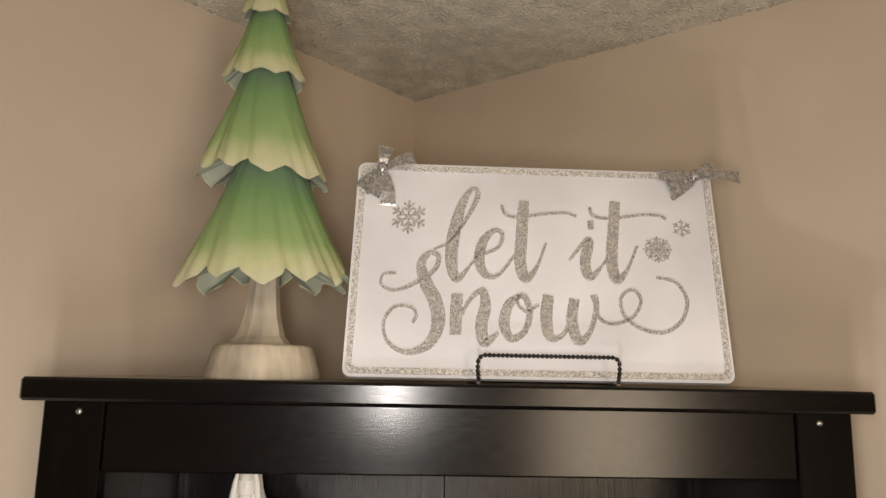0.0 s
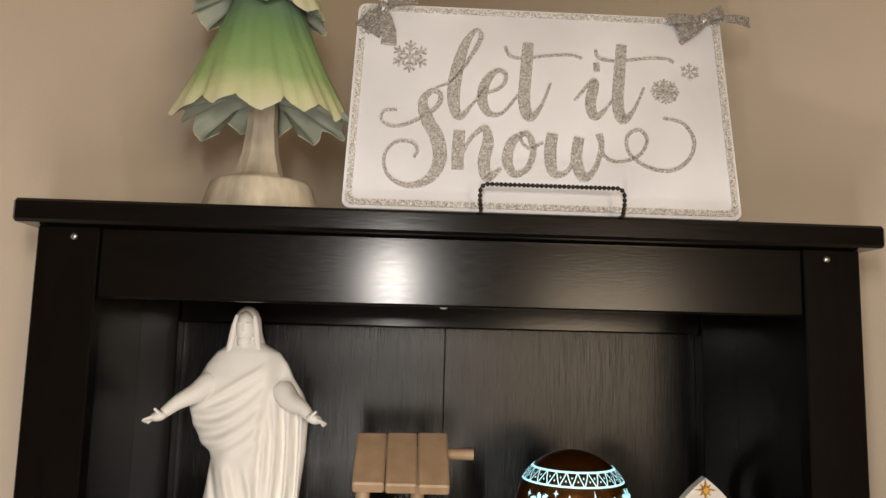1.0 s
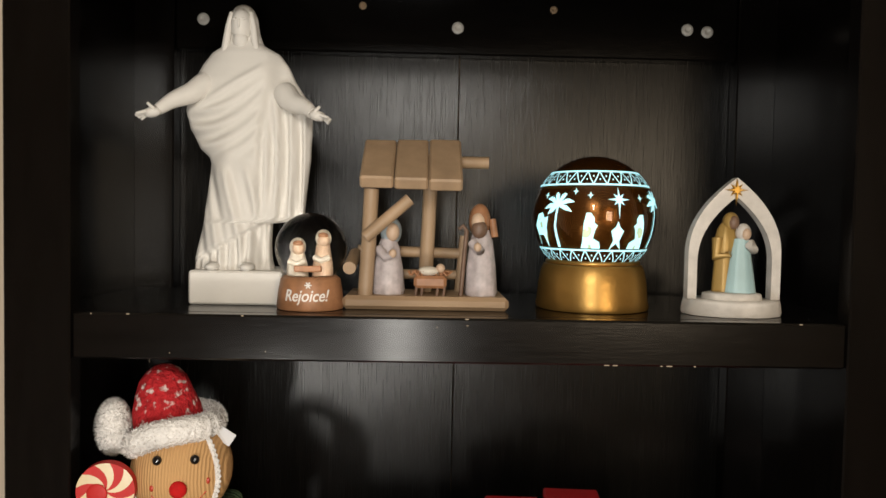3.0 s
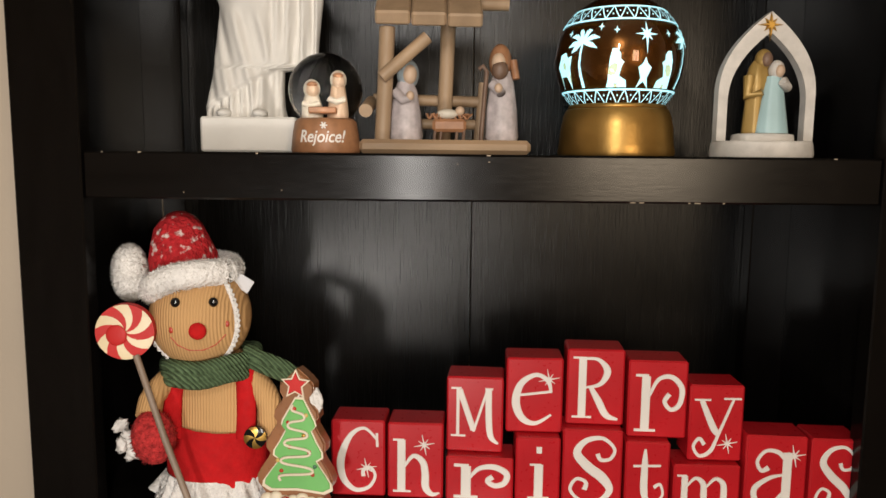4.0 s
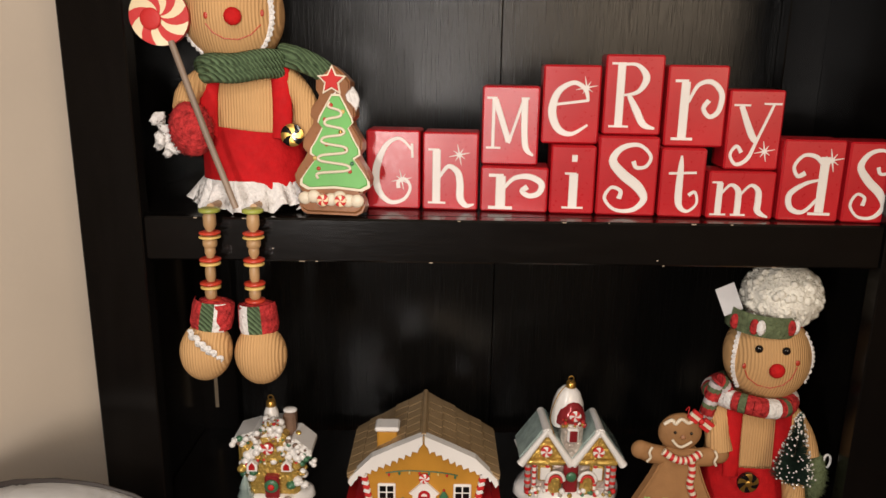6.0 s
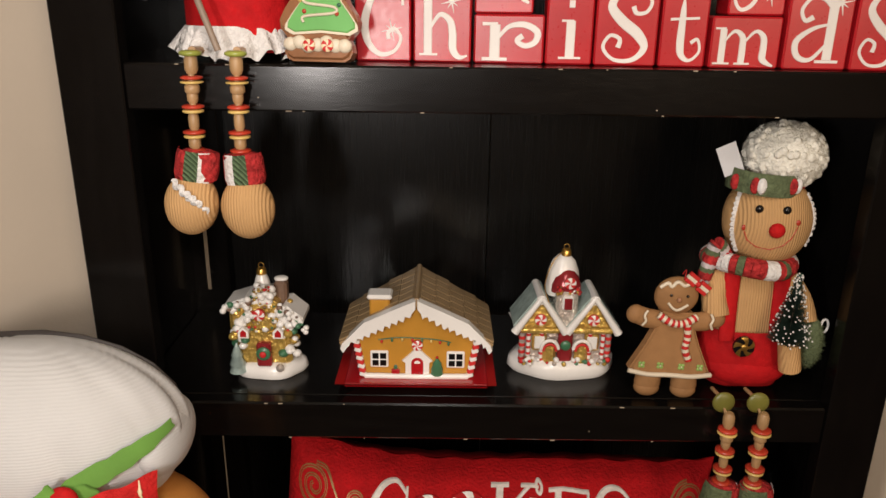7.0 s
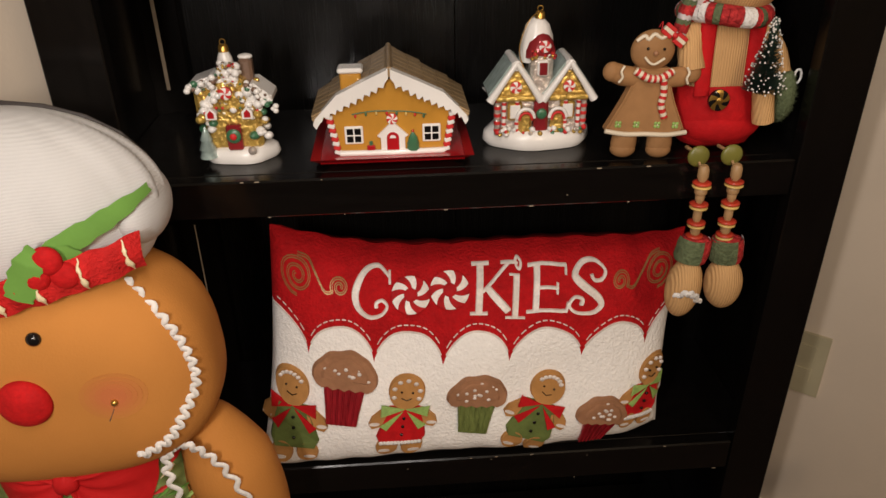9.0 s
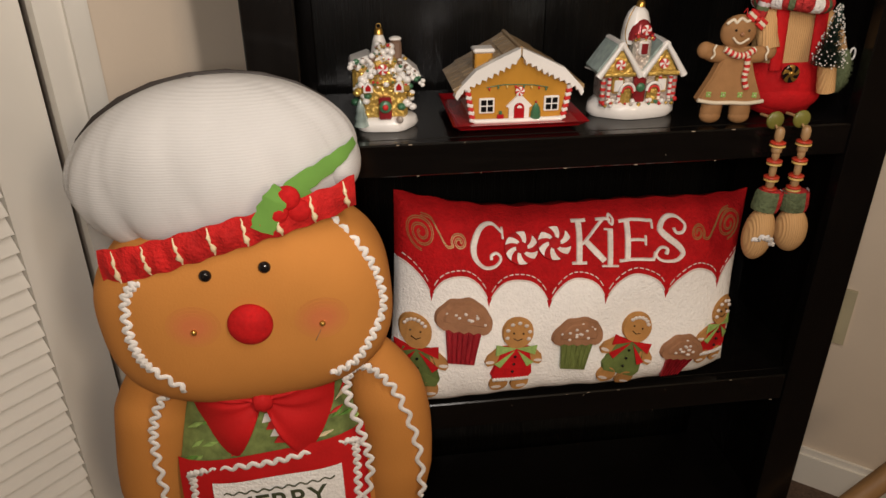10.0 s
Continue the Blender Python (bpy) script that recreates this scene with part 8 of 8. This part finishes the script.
for u in us:
    for r in range(31):
        x, y, z = cushion_at(u, r / 30, 0)
        vs.append((x, 2 * (0.036 + (0.092 - 0.022 * u) * r / 30) - y + 0.001, z))
bak.add(vs, [(i * 31 + r, i * 31 + r + 1, (i + 1) * 31 + r + 1, (i + 1) * 31 + r) for i in range(len(us) - 1) for r in range(30)], PILLOW_RED, True)
part("red_top", red, cushion)
part("white_front", wht, cushion, "white fleece lower half with scalloped edge")
part("back_cloth", bak, cushion)
sti = Shape()
for a, b in zip(CUSPS, CUSPS[1:]):
    pts = [(a + (b - a) * (0.04 + 0.92 * k / 30)) for k in range(31)]
    for k in range(30):
        if 0.01 < pts[k] < 0.985 and 0.01 < pts[k + 1] < 0.985 and k % 3 != 2:
            sti.line([(pts[k], hem(pts[k]) + 0.034, 0.0022), (pts[k + 1], hem(pts[k + 1]) + 0.034, 0.0022)], cushion_at, 0.0010, THREAD)
    edge = [u for u in pts if 0.005 < u < 0.99]
    if len(edge) > 1:
        sti.line([(u, hem(u) + 0.002, 0.004) for u in edge], cushion_at, 0.0016, THREAD)
part("stitching", sti, cushion, "white stitched scallop line")
for ch, u0, u1, v0, v1 in (("C", 0.185, 0.300, 0.742, 0.982), ("K", 0.466, 0.582, 0.764, 0.966), ("I", 0.554, 0.612, 0.735, 0.972), ("E", 0.600, 0.710, 0.756, 0.956), ("s", 0.692, 0.808, 0.742, 0.974)):
    part("letter", Shape().stroke(GLYPH[ch], lambda u, v, h, q=(u0, u1, v0, v1): cushion_at(q[0] + (q[1] - q[0]) * u, q[2] + (q[3] - q[2]) * v, h), 0.003, THREAD, 0.0, 5), cushion, "white satin stitched letter " + ch.upper())
for cu, cv, r in ((0.333, 0.870, 0.0262), (0.424, 0.884, 0.0268)):
    d = Shape()
    ribbon_disc(d, cushion_at(cu, cv, 0.004), r * 0.95, 0.004, 12, THREAD, RED_GLOSS, RED_GLOSS, 0.8, Matrix.Rotation(radians(-36), 3, "X"))
    part("peppermint", d, cushion, "red and white peppermint applique standing for the letter O")
for cu, cv, q in ((0.068, 0.872, 1), (0.930, 0.878, -1)):
    sw = Shape()
    for du, dv, r, turns, ends in ((0.0, 0.0, 0.038, 2.4, -0.25), (0.100, -0.006, 0.019, 1.7, 0.60)):
        n = int(turns * 18)
        for lane in (0.0, 0.0042):
            sw.line([(cu + du * q + (r * (0.10 + 0.90 * k / n) + lane) * math.cos(2 * math.pi * (turns * (k / n - 1) + ends)) * q, cv + dv + (r * (0.10 + 0.90 * k / n) + lane) * 1.85 * math.sin(2 * math.pi * (turns * (k / n - 1) + ends)), 0.0019) for k in range(n + 1)], cushion_at, 0.0014, GOLD_THREAD)
    for lane in (0.0, 0.008):
        link = catmull([(cu + 0.000 * q, 0, cv + 0.071 + lane), (cu + 0.026 * q, 0, cv + 0.060 + lane), (cu + 0.046 * q, 0, cv + 0.010 + lane), (cu + 0.066 * q, 0, cv - 0.038 + lane), (cu + 0.085 * q, 0, cv - 0.030 + lane)], 5)
        sw.line([(p.x, p.z, 0.0019) for p in link], cushion_at, 0.0015, GOLD_THREAD)
    part("gold_swirl", sw, cushion, "gold embroidered swirl")


def felt_gingerbread(cu, cv, size, lean, dress, bowm, hair):
    """A felt gingerbread figure sewn on the cushion, with dress, bow and iced hair."""
    s = Shape()
    ca, sa = math.cos(radians(lean)), math.sin(radians(lean))

    def on(u, v, h):
        a, b = u * size, v * size
        return cushion_at(cu + (a * ca + b * sa) / 0.562, cv + (b * ca - a * sa) / 0.296, h + 0.0022 if h > 0 else h)
    for q in (-1, 1):
        s.slab([(q * 0.16, 0.20), (q * 0.30, 0.17), (q * 0.44, 0.05), (q * 0.47, -0.05), (q * 0.42, -0.11), (q * 0.33, -0.09), (q * 0.20, 0.02)][::q], on, 0, 0.0030, GINGER, 0.05)
        s.slab(disc(q * 0.17, -0.44, 0.15, 0.16, a0=0.3), on, 0, 0.0030, GINGER, 0.05)
        s.slab(disc(q * 0.20, -0.50, 0.08, 0.025, 14), on, 0.003, 0.0042, THREAD)
        s.slab(disc(q * 0.39, -0.03, 0.07, 0.022, 14), on, 0.003, 0.0042, THREAD)
    s.slab([(-0.21, 0.20), (0.21, 0.20), (0.28, 0.0), (0.34, -0.26), (0.28, -0.37), (-0.28, -0.37), (-0.34, -0.26), (-0.28, 0.0)], on, 0, 0.0042, dress, 0.05)
    s.slab(disc(0, 0.42, 0.25, 0.24), on, 0, 0.0048, GINGER, 0.06)
    for k in range(7):
        a = radians(35 + 110 * k / 6) if hair == "fringe" else radians(-20 + 220 * k / 6)
        s.ball(on(0.18 * math.cos(a), 0.42 + 0.18 * math.sin(a), 0.0055), (0.0035, 0.0018, 0.003), THREAD, 8, 6)
    for q in (-1, 1):
        s.ball(on(q * 0.075, 0.44, 0.0055), 0.0016, BLACKEYE, 8, 6)
        s.slab([(0, 0.20), (q * 0.33, 0.25), (q * 0.32, 0.08)], on, 0.0048, 0.0068, bowm, 0.1)
        s.slab([(q * 0.02, 0.17), (q * 0.32, -0.06), (q * 0.22, -0.13)], on, 0.0045, 0.0062, bowm, 0.1)
    s.tube([on(-0.07, 0.36, 0.0055), on(0.0, 0.33, 0.0058), on(0.07, 0.36, 0.0055)], 0.0007, BLACKEYE, 6)
    for k in range(3):
        s.ball(on(0, 0.06 - 0.13 * k, 0.005), (0.0024, 0.0015, 0.0024), BLACKEYE, 8, 6)
    if dress is not GREEN_FELT:
        for k in range(12):
            s.ball(on(-0.26 + 0.52 * k / 11, -0.35, 0.004), (0.0035, 0.0022, 0.0032), LACE, 8, 6)
    return s


for cu, cv, size, lean, dress, bowm, hair in ((0.066, 0.262, 0.100, -7, GREEN_FELT, RED_FELT, "fringe"), (0.330, 0.292, 0.100, 4, RED_FELT, LIME, "curl"), (0.655, 0.272, 0.100, 20, GREEN_FELT, RED_FELT, "fringe"), (0.936, 0.285, 0.086, 14, RED_FELT, LIME, "curl")):
    part("felt_gingerbread", felt_gingerbread(cu, cv, size, lean, dress, bowm, hair), cushion, "felt gingerbread figure with bow and dress")


def cupcake(cu, cv, size, lean, paper):
    s = Shape()
    ca, sa = math.cos(radians(lean)), math.sin(radians(lean))

    def on(u, v, h):
        a, b = u * size, v * size
        return cushion_at(cu + (a * ca + b * sa) / 0.562, cv + (b * ca - a * sa) / 0.296, h + 0.0022 if h > 0 else h)
    s.slab([(-0.25, 0.02), (0.25, 0.02), (0.18, -0.42), (-0.18, -0.42)], on, 0, 0.0035, paper)
    for k in range(7):
        a = -0.225 + 0.075 * k
        s.tube([on(a, 0.0, 0.004), on(a * 0.78, -0.41, 0.004)], 0.0011, paper, 6)
    dome = [(0.40 * math.cos(t) * (1 + 0.03 * math.sin(7 * t)), 0.06 + 0.37 * math.sin(t) ** 0.9 * (1 + 0.03 * math.cos(9 * t))) for t in [math.pi * k / 24 for k in range(25)]]
    brim = [(-0.36 + 0.72 * k / 10, 0.01 - 0.030 * (k % 2)) for k in range(11)]
    s.slab(brim + dome, on, 0, 0.0052, MOCHA, 0.06)
    s.slab([(0.72 * u, 0.10 + 0.72 * (v - 0.06)) for u, v in dome], on, 0.0052, 0.0074, MOCHA, 0.12)
    rnd = random.Random(int(cu * 100))
    for k in range(15):
        t, rr = rnd.uniform(0.2, 2.94), rnd.uniform(0.25, 0.88)
        u, v = 0.34 * rr * math.cos(t), 0.07 + 0.33 * rr * math.sin(t)
        s.ball(on(u, v, 0.0076 if rr < 0.68 else 0.0056), (0.0026, 0.0014, 0.0022), THREAD, 8, 6)
    return s


for cu, cv, size, lean, paper in ((0.184, 0.440, 0.111, 2, TAFFETA), (0.505, 0.348, 0.104, 4, GREEN_FOIL), (0.820, 0.200, 0.096, 12, TAFFETA)):
    part("felt_cupcake", cupcake(cu, cv, size, lean, paper), cushion, "brown felt cupcake in a foil cup")


# ---- the tall gingerbread chef on the floor ----
def tall_gingerbread():
    s = Shape()
    hc, hr, lean = Vector((-0.4475, -0.118, 0.693)), (0.1690, 0.083, 0.1230), Matrix.Rotation(radians(-4), 3, "Y")
    tc, tr, tilt = Vector((-0.468, -0.100, 0.852)), (0.1606, 0.080, 0.101), Matrix.Rotation(radians(-7.8), 3, "Y")

    def plump(d):
        """A cushion-like body: fuller corners and a flatter front than a ball."""
        k = (abs(d.x) ** 2.7 + abs(d.z) ** 2.7) ** (2 / 2.7)
        return (k ** 1.5 + abs(d.y) ** 3) ** (-1 / 3)

    def face(x, z, lift=0.0):
        q = lean.transposed() @ Vector((x - hc.x, 0, z - hc.z))
        k = (abs(q.x / hr[0]) ** 2.7 + abs(q.z / hr[2]) ** 2.7) ** (2 / 2.7)
        return hc.y - hr[1] * max(0.0, 1 - k ** 1.5) ** (1 / 3) - lift

    s.ball(tuple(hc), hr, BIG_GINGER, 64, 40, turn=lean, wobble=plump)

    # the puffed hat, gathered into soft pleats above the band
    def puff(d):
        a = math.atan2(d.x, -d.y + 0.25)
        low = min(1.0, max(0.0, 1.05 - 1.1 * d.z))
        pleat = abs(math.sin(6.5 * a + 0.6 * d.z + 0.6)) ** 0.5 + 0.5 * abs(math.sin(10.5 * a + 2 - 0.8 * d.z)) ** 0.6
        return 1 - 0.062 * low + 0.052 * pleat * low + 0.006 * math.sin(5 * a + 6 * d.z)
    s.ball(tuple(tc), tr, HAT_CLOTH, 120, 56, turn=tilt, wobble=puff)
    s.ball((-0.330, -0.098, 0.857), (0.024, 0.052, 0.034), HAT_CLOTH, 28, 18, turn=tilt)
    # thin dark disc behind the hat that shows along its edge
    s.ball((-0.473, -0.076, 0.853), (0.160, 0.008, 0.1010), DARK_DISC, 48, 12, turn=tilt)

    # hat band with gold stripes
    def band(f, g):
        """f across, g up."""
        x = -0.590 + 0.2755 * f
        z0 = 0.7475 + 0.108 * f - 0.031 * f * f
        z1 = 0.7905 + 0.085 * f - 0.016 * f * f
        y = -0.104 - 0.094 * max(0.0, 1 - abs((x + 0.455) / 0.170) ** 2.5) ** 0.5
        pucker = 0.0016 * math.sin(95 * f) * math.sin(math.pi * g) + 0.0012 * math.sin(41 * f + 5 * g)
        return Vector((x, y - 0.005 * math.sin(math.pi * g) + pucker, z0 + (z1 - z0) * g + 0.0011 * math.sin(60 * f)))
    n, rows = 90, 8
    vs = [band(k / n, j / rows) for k in range(n + 1) for j in range(rows + 1)]
    fs = [(k * (rows + 1) + j, (k + 1) * (rows + 1) + j, (k + 1) * (rows + 1) + j + 1, k * (rows + 1) + j + 1) for k in range(n) for j in range(rows)]
    s.add(vs, fs, PLAID, True)
    rnd = random.Random(40)
    for k in range(8):
        f = 0.075 + 0.127 * k
        if f > 0.97:
            continue
        pts = [band(min(1.0, f + 0.016 * (0.5 - i / 10) + rnd.uniform(-0.003, 0.003)), 0.04 + 0.92 * i / 10) + Vector((0, -0.0012, 0)) for i in range(11)]
        s.tube(pts, [0.0008, 0.0013, 0.0028, 0.0036, 0.0022, 0.0010, 0.0016, 0.0024, 0.0012, 0.0009, 0.0006], LOLLY_CREAM, 6, flat=0.5)

    # felt holly leaves with berries, laid on the hat's front
    def crown_y(x, z):
        q = tilt.transposed() @ Vector((x - tc.x, 0, z - tc.z))
        return tc.y - tr[1] * max(0.0, 1 - (q.x / tr[0]) ** 2 - (q.z / tr[2]) ** 2) ** 0.5 - 0.014 if z > 0.856 else min(-0.190 + 1.2 * max(0.0, x + 0.395) ** 1.4, tc.y - tr[1] * 0.5)
    for spine in (((-0.394, 0.840, 0.008), (-0.378, 0.854, 0.011), (-0.352, 0.866, 0.0095), (-0.330, 0.876, 0.008), (-0.312, 0.884, 0.004)), ((-0.388, 0.862, 0.008), (-0.396, 0.850, 0.012), (-0.404, 0.835, 0.013), (-0.412, 0.818, 0.012)), ((-0.386, 0.850, 0.010), (-0.372, 0.848, 0.010), (-0.362, 0.843, 0.006))):
        path = [p for p in catmull([(a, w, b) for a, b, w in spine], 4)]
        vs = []
        for i, p in enumerate(path):
            d = path[min(i + 1, len(path) - 1)] - path[max(i - 1, 0)]
            sd = Vector((-d.z, 0, d.x)).normalized() * p.y * (1 + 0.10 * math.sin(2.1 * i))
            c = Vector((p.x, crown_y(p.x, p.z) - (0.012 if spine[-1][0] < -0.40 else 0.0), p.z))
            vs += [c + sd, c + Vector((0, -0.0025, 0)), c - sd]
        m = len(vs)
        vs += [q + Vector((0, 0.0014, 0)) for q in vs]
        fs = [(i * 3 + j, i * 3 + j + 1, (i + 1) * 3 + j + 1, (i + 1) * 3 + j) for i in range(len(path) - 1) for j in range(2)]
        s.add(vs, fs + [tuple(m + q for q in f[::-1]) for f in fs], HOLLY, True)
    for a, b, r in ((-0.397, 0.836, 0.0135), (-0.384, 0.850, 0.0135), (-0.374, 0.834, 0.0130)):
        s.ball((a, crown_y(a, b) - 0.006, b), (r, 0.008, r), RED_POM, 20, 14)

    # face
    for x, z in ((-0.4775, 0.7665), (-0.4155, 0.7720)):
        s.ball((x, face(x, z, 0.001), z), (0.0068, 0.0055, 0.0068), BLACKEYE, 18, 12)
    s.ball((-0.4370, face(-0.437, 0.708, 0.002), 0.7075), (0.0245, 0.013, 0.0250), RED_POM, 30, 20)
    for x, z in ((-0.4980, 0.7010), (-0.3600, 0.6990)):
        s.ball((x, face(x, z, 0.0012), z), 0.0036, GOLD, 10, 8)
        for k, m in enumerate(BLUSHES):
            s.slab(disc(x, z + 0.006, 0.030 - 0.0046 * k, 0.026 - 0.0040 * k, 32), lambda u, v, h: (u, face(u, v) - h, v), 0.0, 0.0003 + 0.0001 * k, m)
    s.tube([(x, face(x, z, 0.0), z) for x, z in ((-0.3605, 0.695), (-0.3640, 0.687), (-0.3690, 0.677))], 0.0006, UMBER, 6)
    for pts in ([(-0.551, 0.760), (-0.565, 0.741), (-0.569, 0.700), (-0.564, 0.670), (-0.552, 0.651), (-0.520, 0.620)], [(-0.341, 0.803), (-0.312, 0.773), (-0.296, 0.736), (-0.292, 0.699), (-0.305, 0.668), (-0.326, 0.637), (-0.354, 0.623)]):
        zigzag(s, [(x, face(x, z), z) for x, z in pts], 0.0034, 0.0062, RICKRACK, 6, 0.0015)

    # body, arms and legs down to the floor
    bc, br = Vector((-0.438, -0.100, 0.38)), (0.150, 0.070, 0.250)

    def chest(x, z, lift=0.0):
        k = ((x - bc.x) / br[0]) ** 2 + ((z - bc.z) / br[2]) ** 2
        return bc.y - br[1] * max(0.0, 1 - k ** 1.5) ** (1 / 3) - lift
    s.ball(tuple(bc), br, BIG_GINGER, 48, 36, wobble=lambda d: ((d.x * d.x + d.z * d.z) ** 1.5 + abs(d.y) ** 3) ** (-1 / 3))
    for path, q in (([(-0.560, -0.105, 0.610), (-0.578, -0.112, 0.565), (-0.590, -0.115, 0.50), (-0.600, -0.115, 0.42), (-0.598, -0.115, 0.34)], -1), ([(-0.318, -0.110, 0.605), (-0.300, -0.115, 0.565), (-0.284, -0.118, 0.50), (-0.282, -0.118, 0.42), (-0.290, -0.118, 0.34)], 1)):
        pts = catmull(path, 5)
        s.tube(pts, [0.026 + 0.024 * min(1.0, i / 7) - 0.010 * max(0.0, (i - 15) / 5) for i in range(len(pts))], BIG_GINGER, 24, flat=1.0)
        s.tube([(-0.438 + q * 0.075, -0.10, 0.22), (-0.438 + q * 0.084, -0.10, 0.08), (-0.438 + q * 0.088, -0.11, 0.02)], [0.070, 0.065, 0.060], BIG_GINGER, 20, flat=0.7)
        s.ball((-0.438 + q * 0.090, -0.112, FLOOR + 0.052), (0.072, 0.056, 0.050), BIG_GINGER, 24, 16)
    zigzag(s, [(-0.516, -0.158, 0.596), (-0.552, -0.163, 0.594), (-0.573, -0.165, 0.555), (-0.579, -0.166, 0.507), (-0.579, -0.166, 0.431), (-0.575, -0.166, 0.36)], 0.0034, 0.0062, RICKRACK, 6, 0.003)
    zigzag(s, [(-0.330, -0.168, 0.38), (-0.318, -0.170, 0.456), (-0.326, -0.169, 0.514), (-0.340, -0.168, 0.579), (-0.331, -0.164, 0.612), (-0.307, -0.162, 0.605), (-0.278, -0.162, 0.563), (-0.255, -0.160, 0.477), (-0.250, -0.160, 0.386)], 0.0034, 0.0062, RICKRACK, 6, 0.003)

    # shirt, bow tie and apron
    def front(u, v, h):
        return (u, chest(u, v, 0.004) - h, v)

    def patch(corners, h, m, rows=12, cols=16):
        (ax, az), (bx, bz), (cx, cz), (dx, dz) = corners
        vs = []
        for i in range(rows + 1):
            for j in range(cols + 1):
                f, g = j / cols, i / rows
                x = (ax * (1 - f) + bx * f) * (1 - g) + (dx * (1 - f) + cx * f) * g
                z = (az * (1 - f) + bz * f) * (1 - g) + (dz * (1 - f) + cz * f) * g
                vs.append(front(x, z, h + 0.0012 * math.sin(9 * f + 7 * g)))
        s.add(vs, [(i * (cols + 1) + j, i * (cols + 1) + j + 1, (i + 1) * (cols + 1) + j + 1, (i + 1) * (cols + 1) + j) for i in range(rows) for j in range(cols)], m, True)
    patch(((-0.530, 0.606), (-0.348, 0.622), (-0.322, 0.470), (-0.560, 0.460)), 0.003, GREEN_PRINT)
    rnd = random.Random(44)
    for k in range(60):
        u, v = rnd.uniform(-0.545, -0.330), rnd.uniform(0.480, 0.61)
        a = rnd.uniform(0.1, 0.7)
        w = rnd.uniform(0.006, 0.013)
        s.slab([(u + w * math.cos(a), v + w * math.sin(a)), (u - 0.0025 * math.sin(a), v + 0.0025 * math.cos(a)), (u - w * math.cos(a), v - w * math.sin(a)), (u + 0.0025 * math.sin(a), v - 0.0025 * math.cos(a))], front, 0.0035, 0.0052, (LIME, LIME, HOLLY, LOLLY_RED, LOLLY_CREAM)[k % 5])
    for k, m in enumerate((RICKRACK, LOLLY_RED, RICKRACK, LOLLY_RED)):
        s.slab([(-0.442 + 0.005 * k, 0.556 - 0.010 * k), (-0.432 + 0.006 * k, 0.560 - 0.010 * k), (-0.436 + 0.007 * k, 0.546 - 0.011 * k), (-0.446 + 0.004 * k, 0.545 - 0.010 * k)], front, 0.0050, 0.0066, m)
    patch(((-0.558, 0.489), (-0.322, 0.517), (-0.318, 0.250), (-0.560, 0.230)), 0.008, RED_SATIN)
    patch(((-0.517, 0.460), (-0.354, 0.473), (-0.350, 0.270), (-0.520, 0.255)), 0.011, PILLOW_WHITE)
    zigzag(s, [front(u, v, 0.009) for u, v in ((-0.540, 0.260), (-0.541, 0.36), (-0.541, 0.455), (-0.533, 0.474), (-0.435, 0.489), (-0.342, 0.500), (-0.335, 0.485), (-0.336, 0.39), (-0.336, 0.280))], 0.0026, 0.0068, RICKRACK, 13, 0.0)
    s.tube([front(-0.504 + 0.140 * k / 44, 0.443 + 0.012 * k / 44 + 0.0022 * math.sin(k * 1.3), 0.0122) for k in range(45)], 0.0011, GREY_INK, 6)
    for word, zz in (("MERRY", 0.424), ("CHRISTMAS", 0.384)):
        w = letters(word, 0.042, lambda px, pz, h, zz=zz: front(-0.436 + px * math.cos(0.08) - pz * math.sin(0.08), zz + pz * math.cos(0.08) + px * math.sin(0.08), 0.0116 + h), 0.0008, GREY_INK, 0.0, 0.70 if len(word) > 5 else 0.95)
        s.add(w.v, w.f, GREY_INK)
    # the drooping bow tie with soft creases that run to its knot
    for wing in ([(-0.446, 0.590), (-0.490, 0.596), (-0.538, 0.592), (-0.532, 0.572), (-0.512, 0.540), (-0.486, 0.498), (-0.470, 0.512), (-0.452, 0.560)], [(-0.436, 0.590), (-0.400, 0.602), (-0.357, 0.608), (-0.356, 0.575), (-0.362, 0.548), (-0.390, 0.500), (-0.412, 0.502), (-0.428, 0.552)]):
        kx, kz = -0.441, 0.580
        m, rings = len(wing), 7
        edge = catmull([(a, 0, b) for a, b in wing + wing[:1]], 4)[:-1]
        vs = []
        for i in range(rings + 1):
            g = i / rings
            for j, p in enumerate(edge):
                x, z = kx + (p.x - kx) * g, kz + (p.z - kz) * g
                crease = 0.0035 * math.sin(1.15 * j) * g * (1 - 0.5 * g)
                vs.append((x, chest(x, min(z, 0.57), 0.010) - 0.016 * math.sin(math.pi * min(1.0, g * 0.9 + 0.1)) - crease, z))
        k = len(edge)
        s.add(vs, [(i * k + j, i * k + (j + 1) % k, (i + 1) * k + (j + 1) % k, (i + 1) * k + j) for i in range(rings) for j in range(k)], RED_SATIN, True)
    s.ball((-0.441, chest(-0.441, 0.56, 0.020), 0.583), (0.013, 0.010, 0.014), RED_SATIN, 18, 12, wobble=lambda d: 1 + 0.06 * math.sin(9 * d.x))
    whole("gingerbread_chef", s, "tall ginger felt gingerbread chef with white hat, bow tie and apron", "doll", (-0.44, -0.11, FLOOR))


tall_gingerbread()

# a slanting wooden leg by the right wall
leg = Shape()
leg.tube([(0.362, -0.05, FLOOR + 0.020), (0.50, -0.05, 0.125), (0.635, -0.05, 0.272)], 0.019, OAK, 14)
leg.box(0.335, 0.385, -0.075, -0.025, FLOOR + 0.0005, FLOOR + 0.022, OAK, 0.004)
whole("wooden_chair_leg", leg, "slanting golden oak wooden leg standing on the carpet", "furniture leg", (0.36, -0.05, FLOOR))
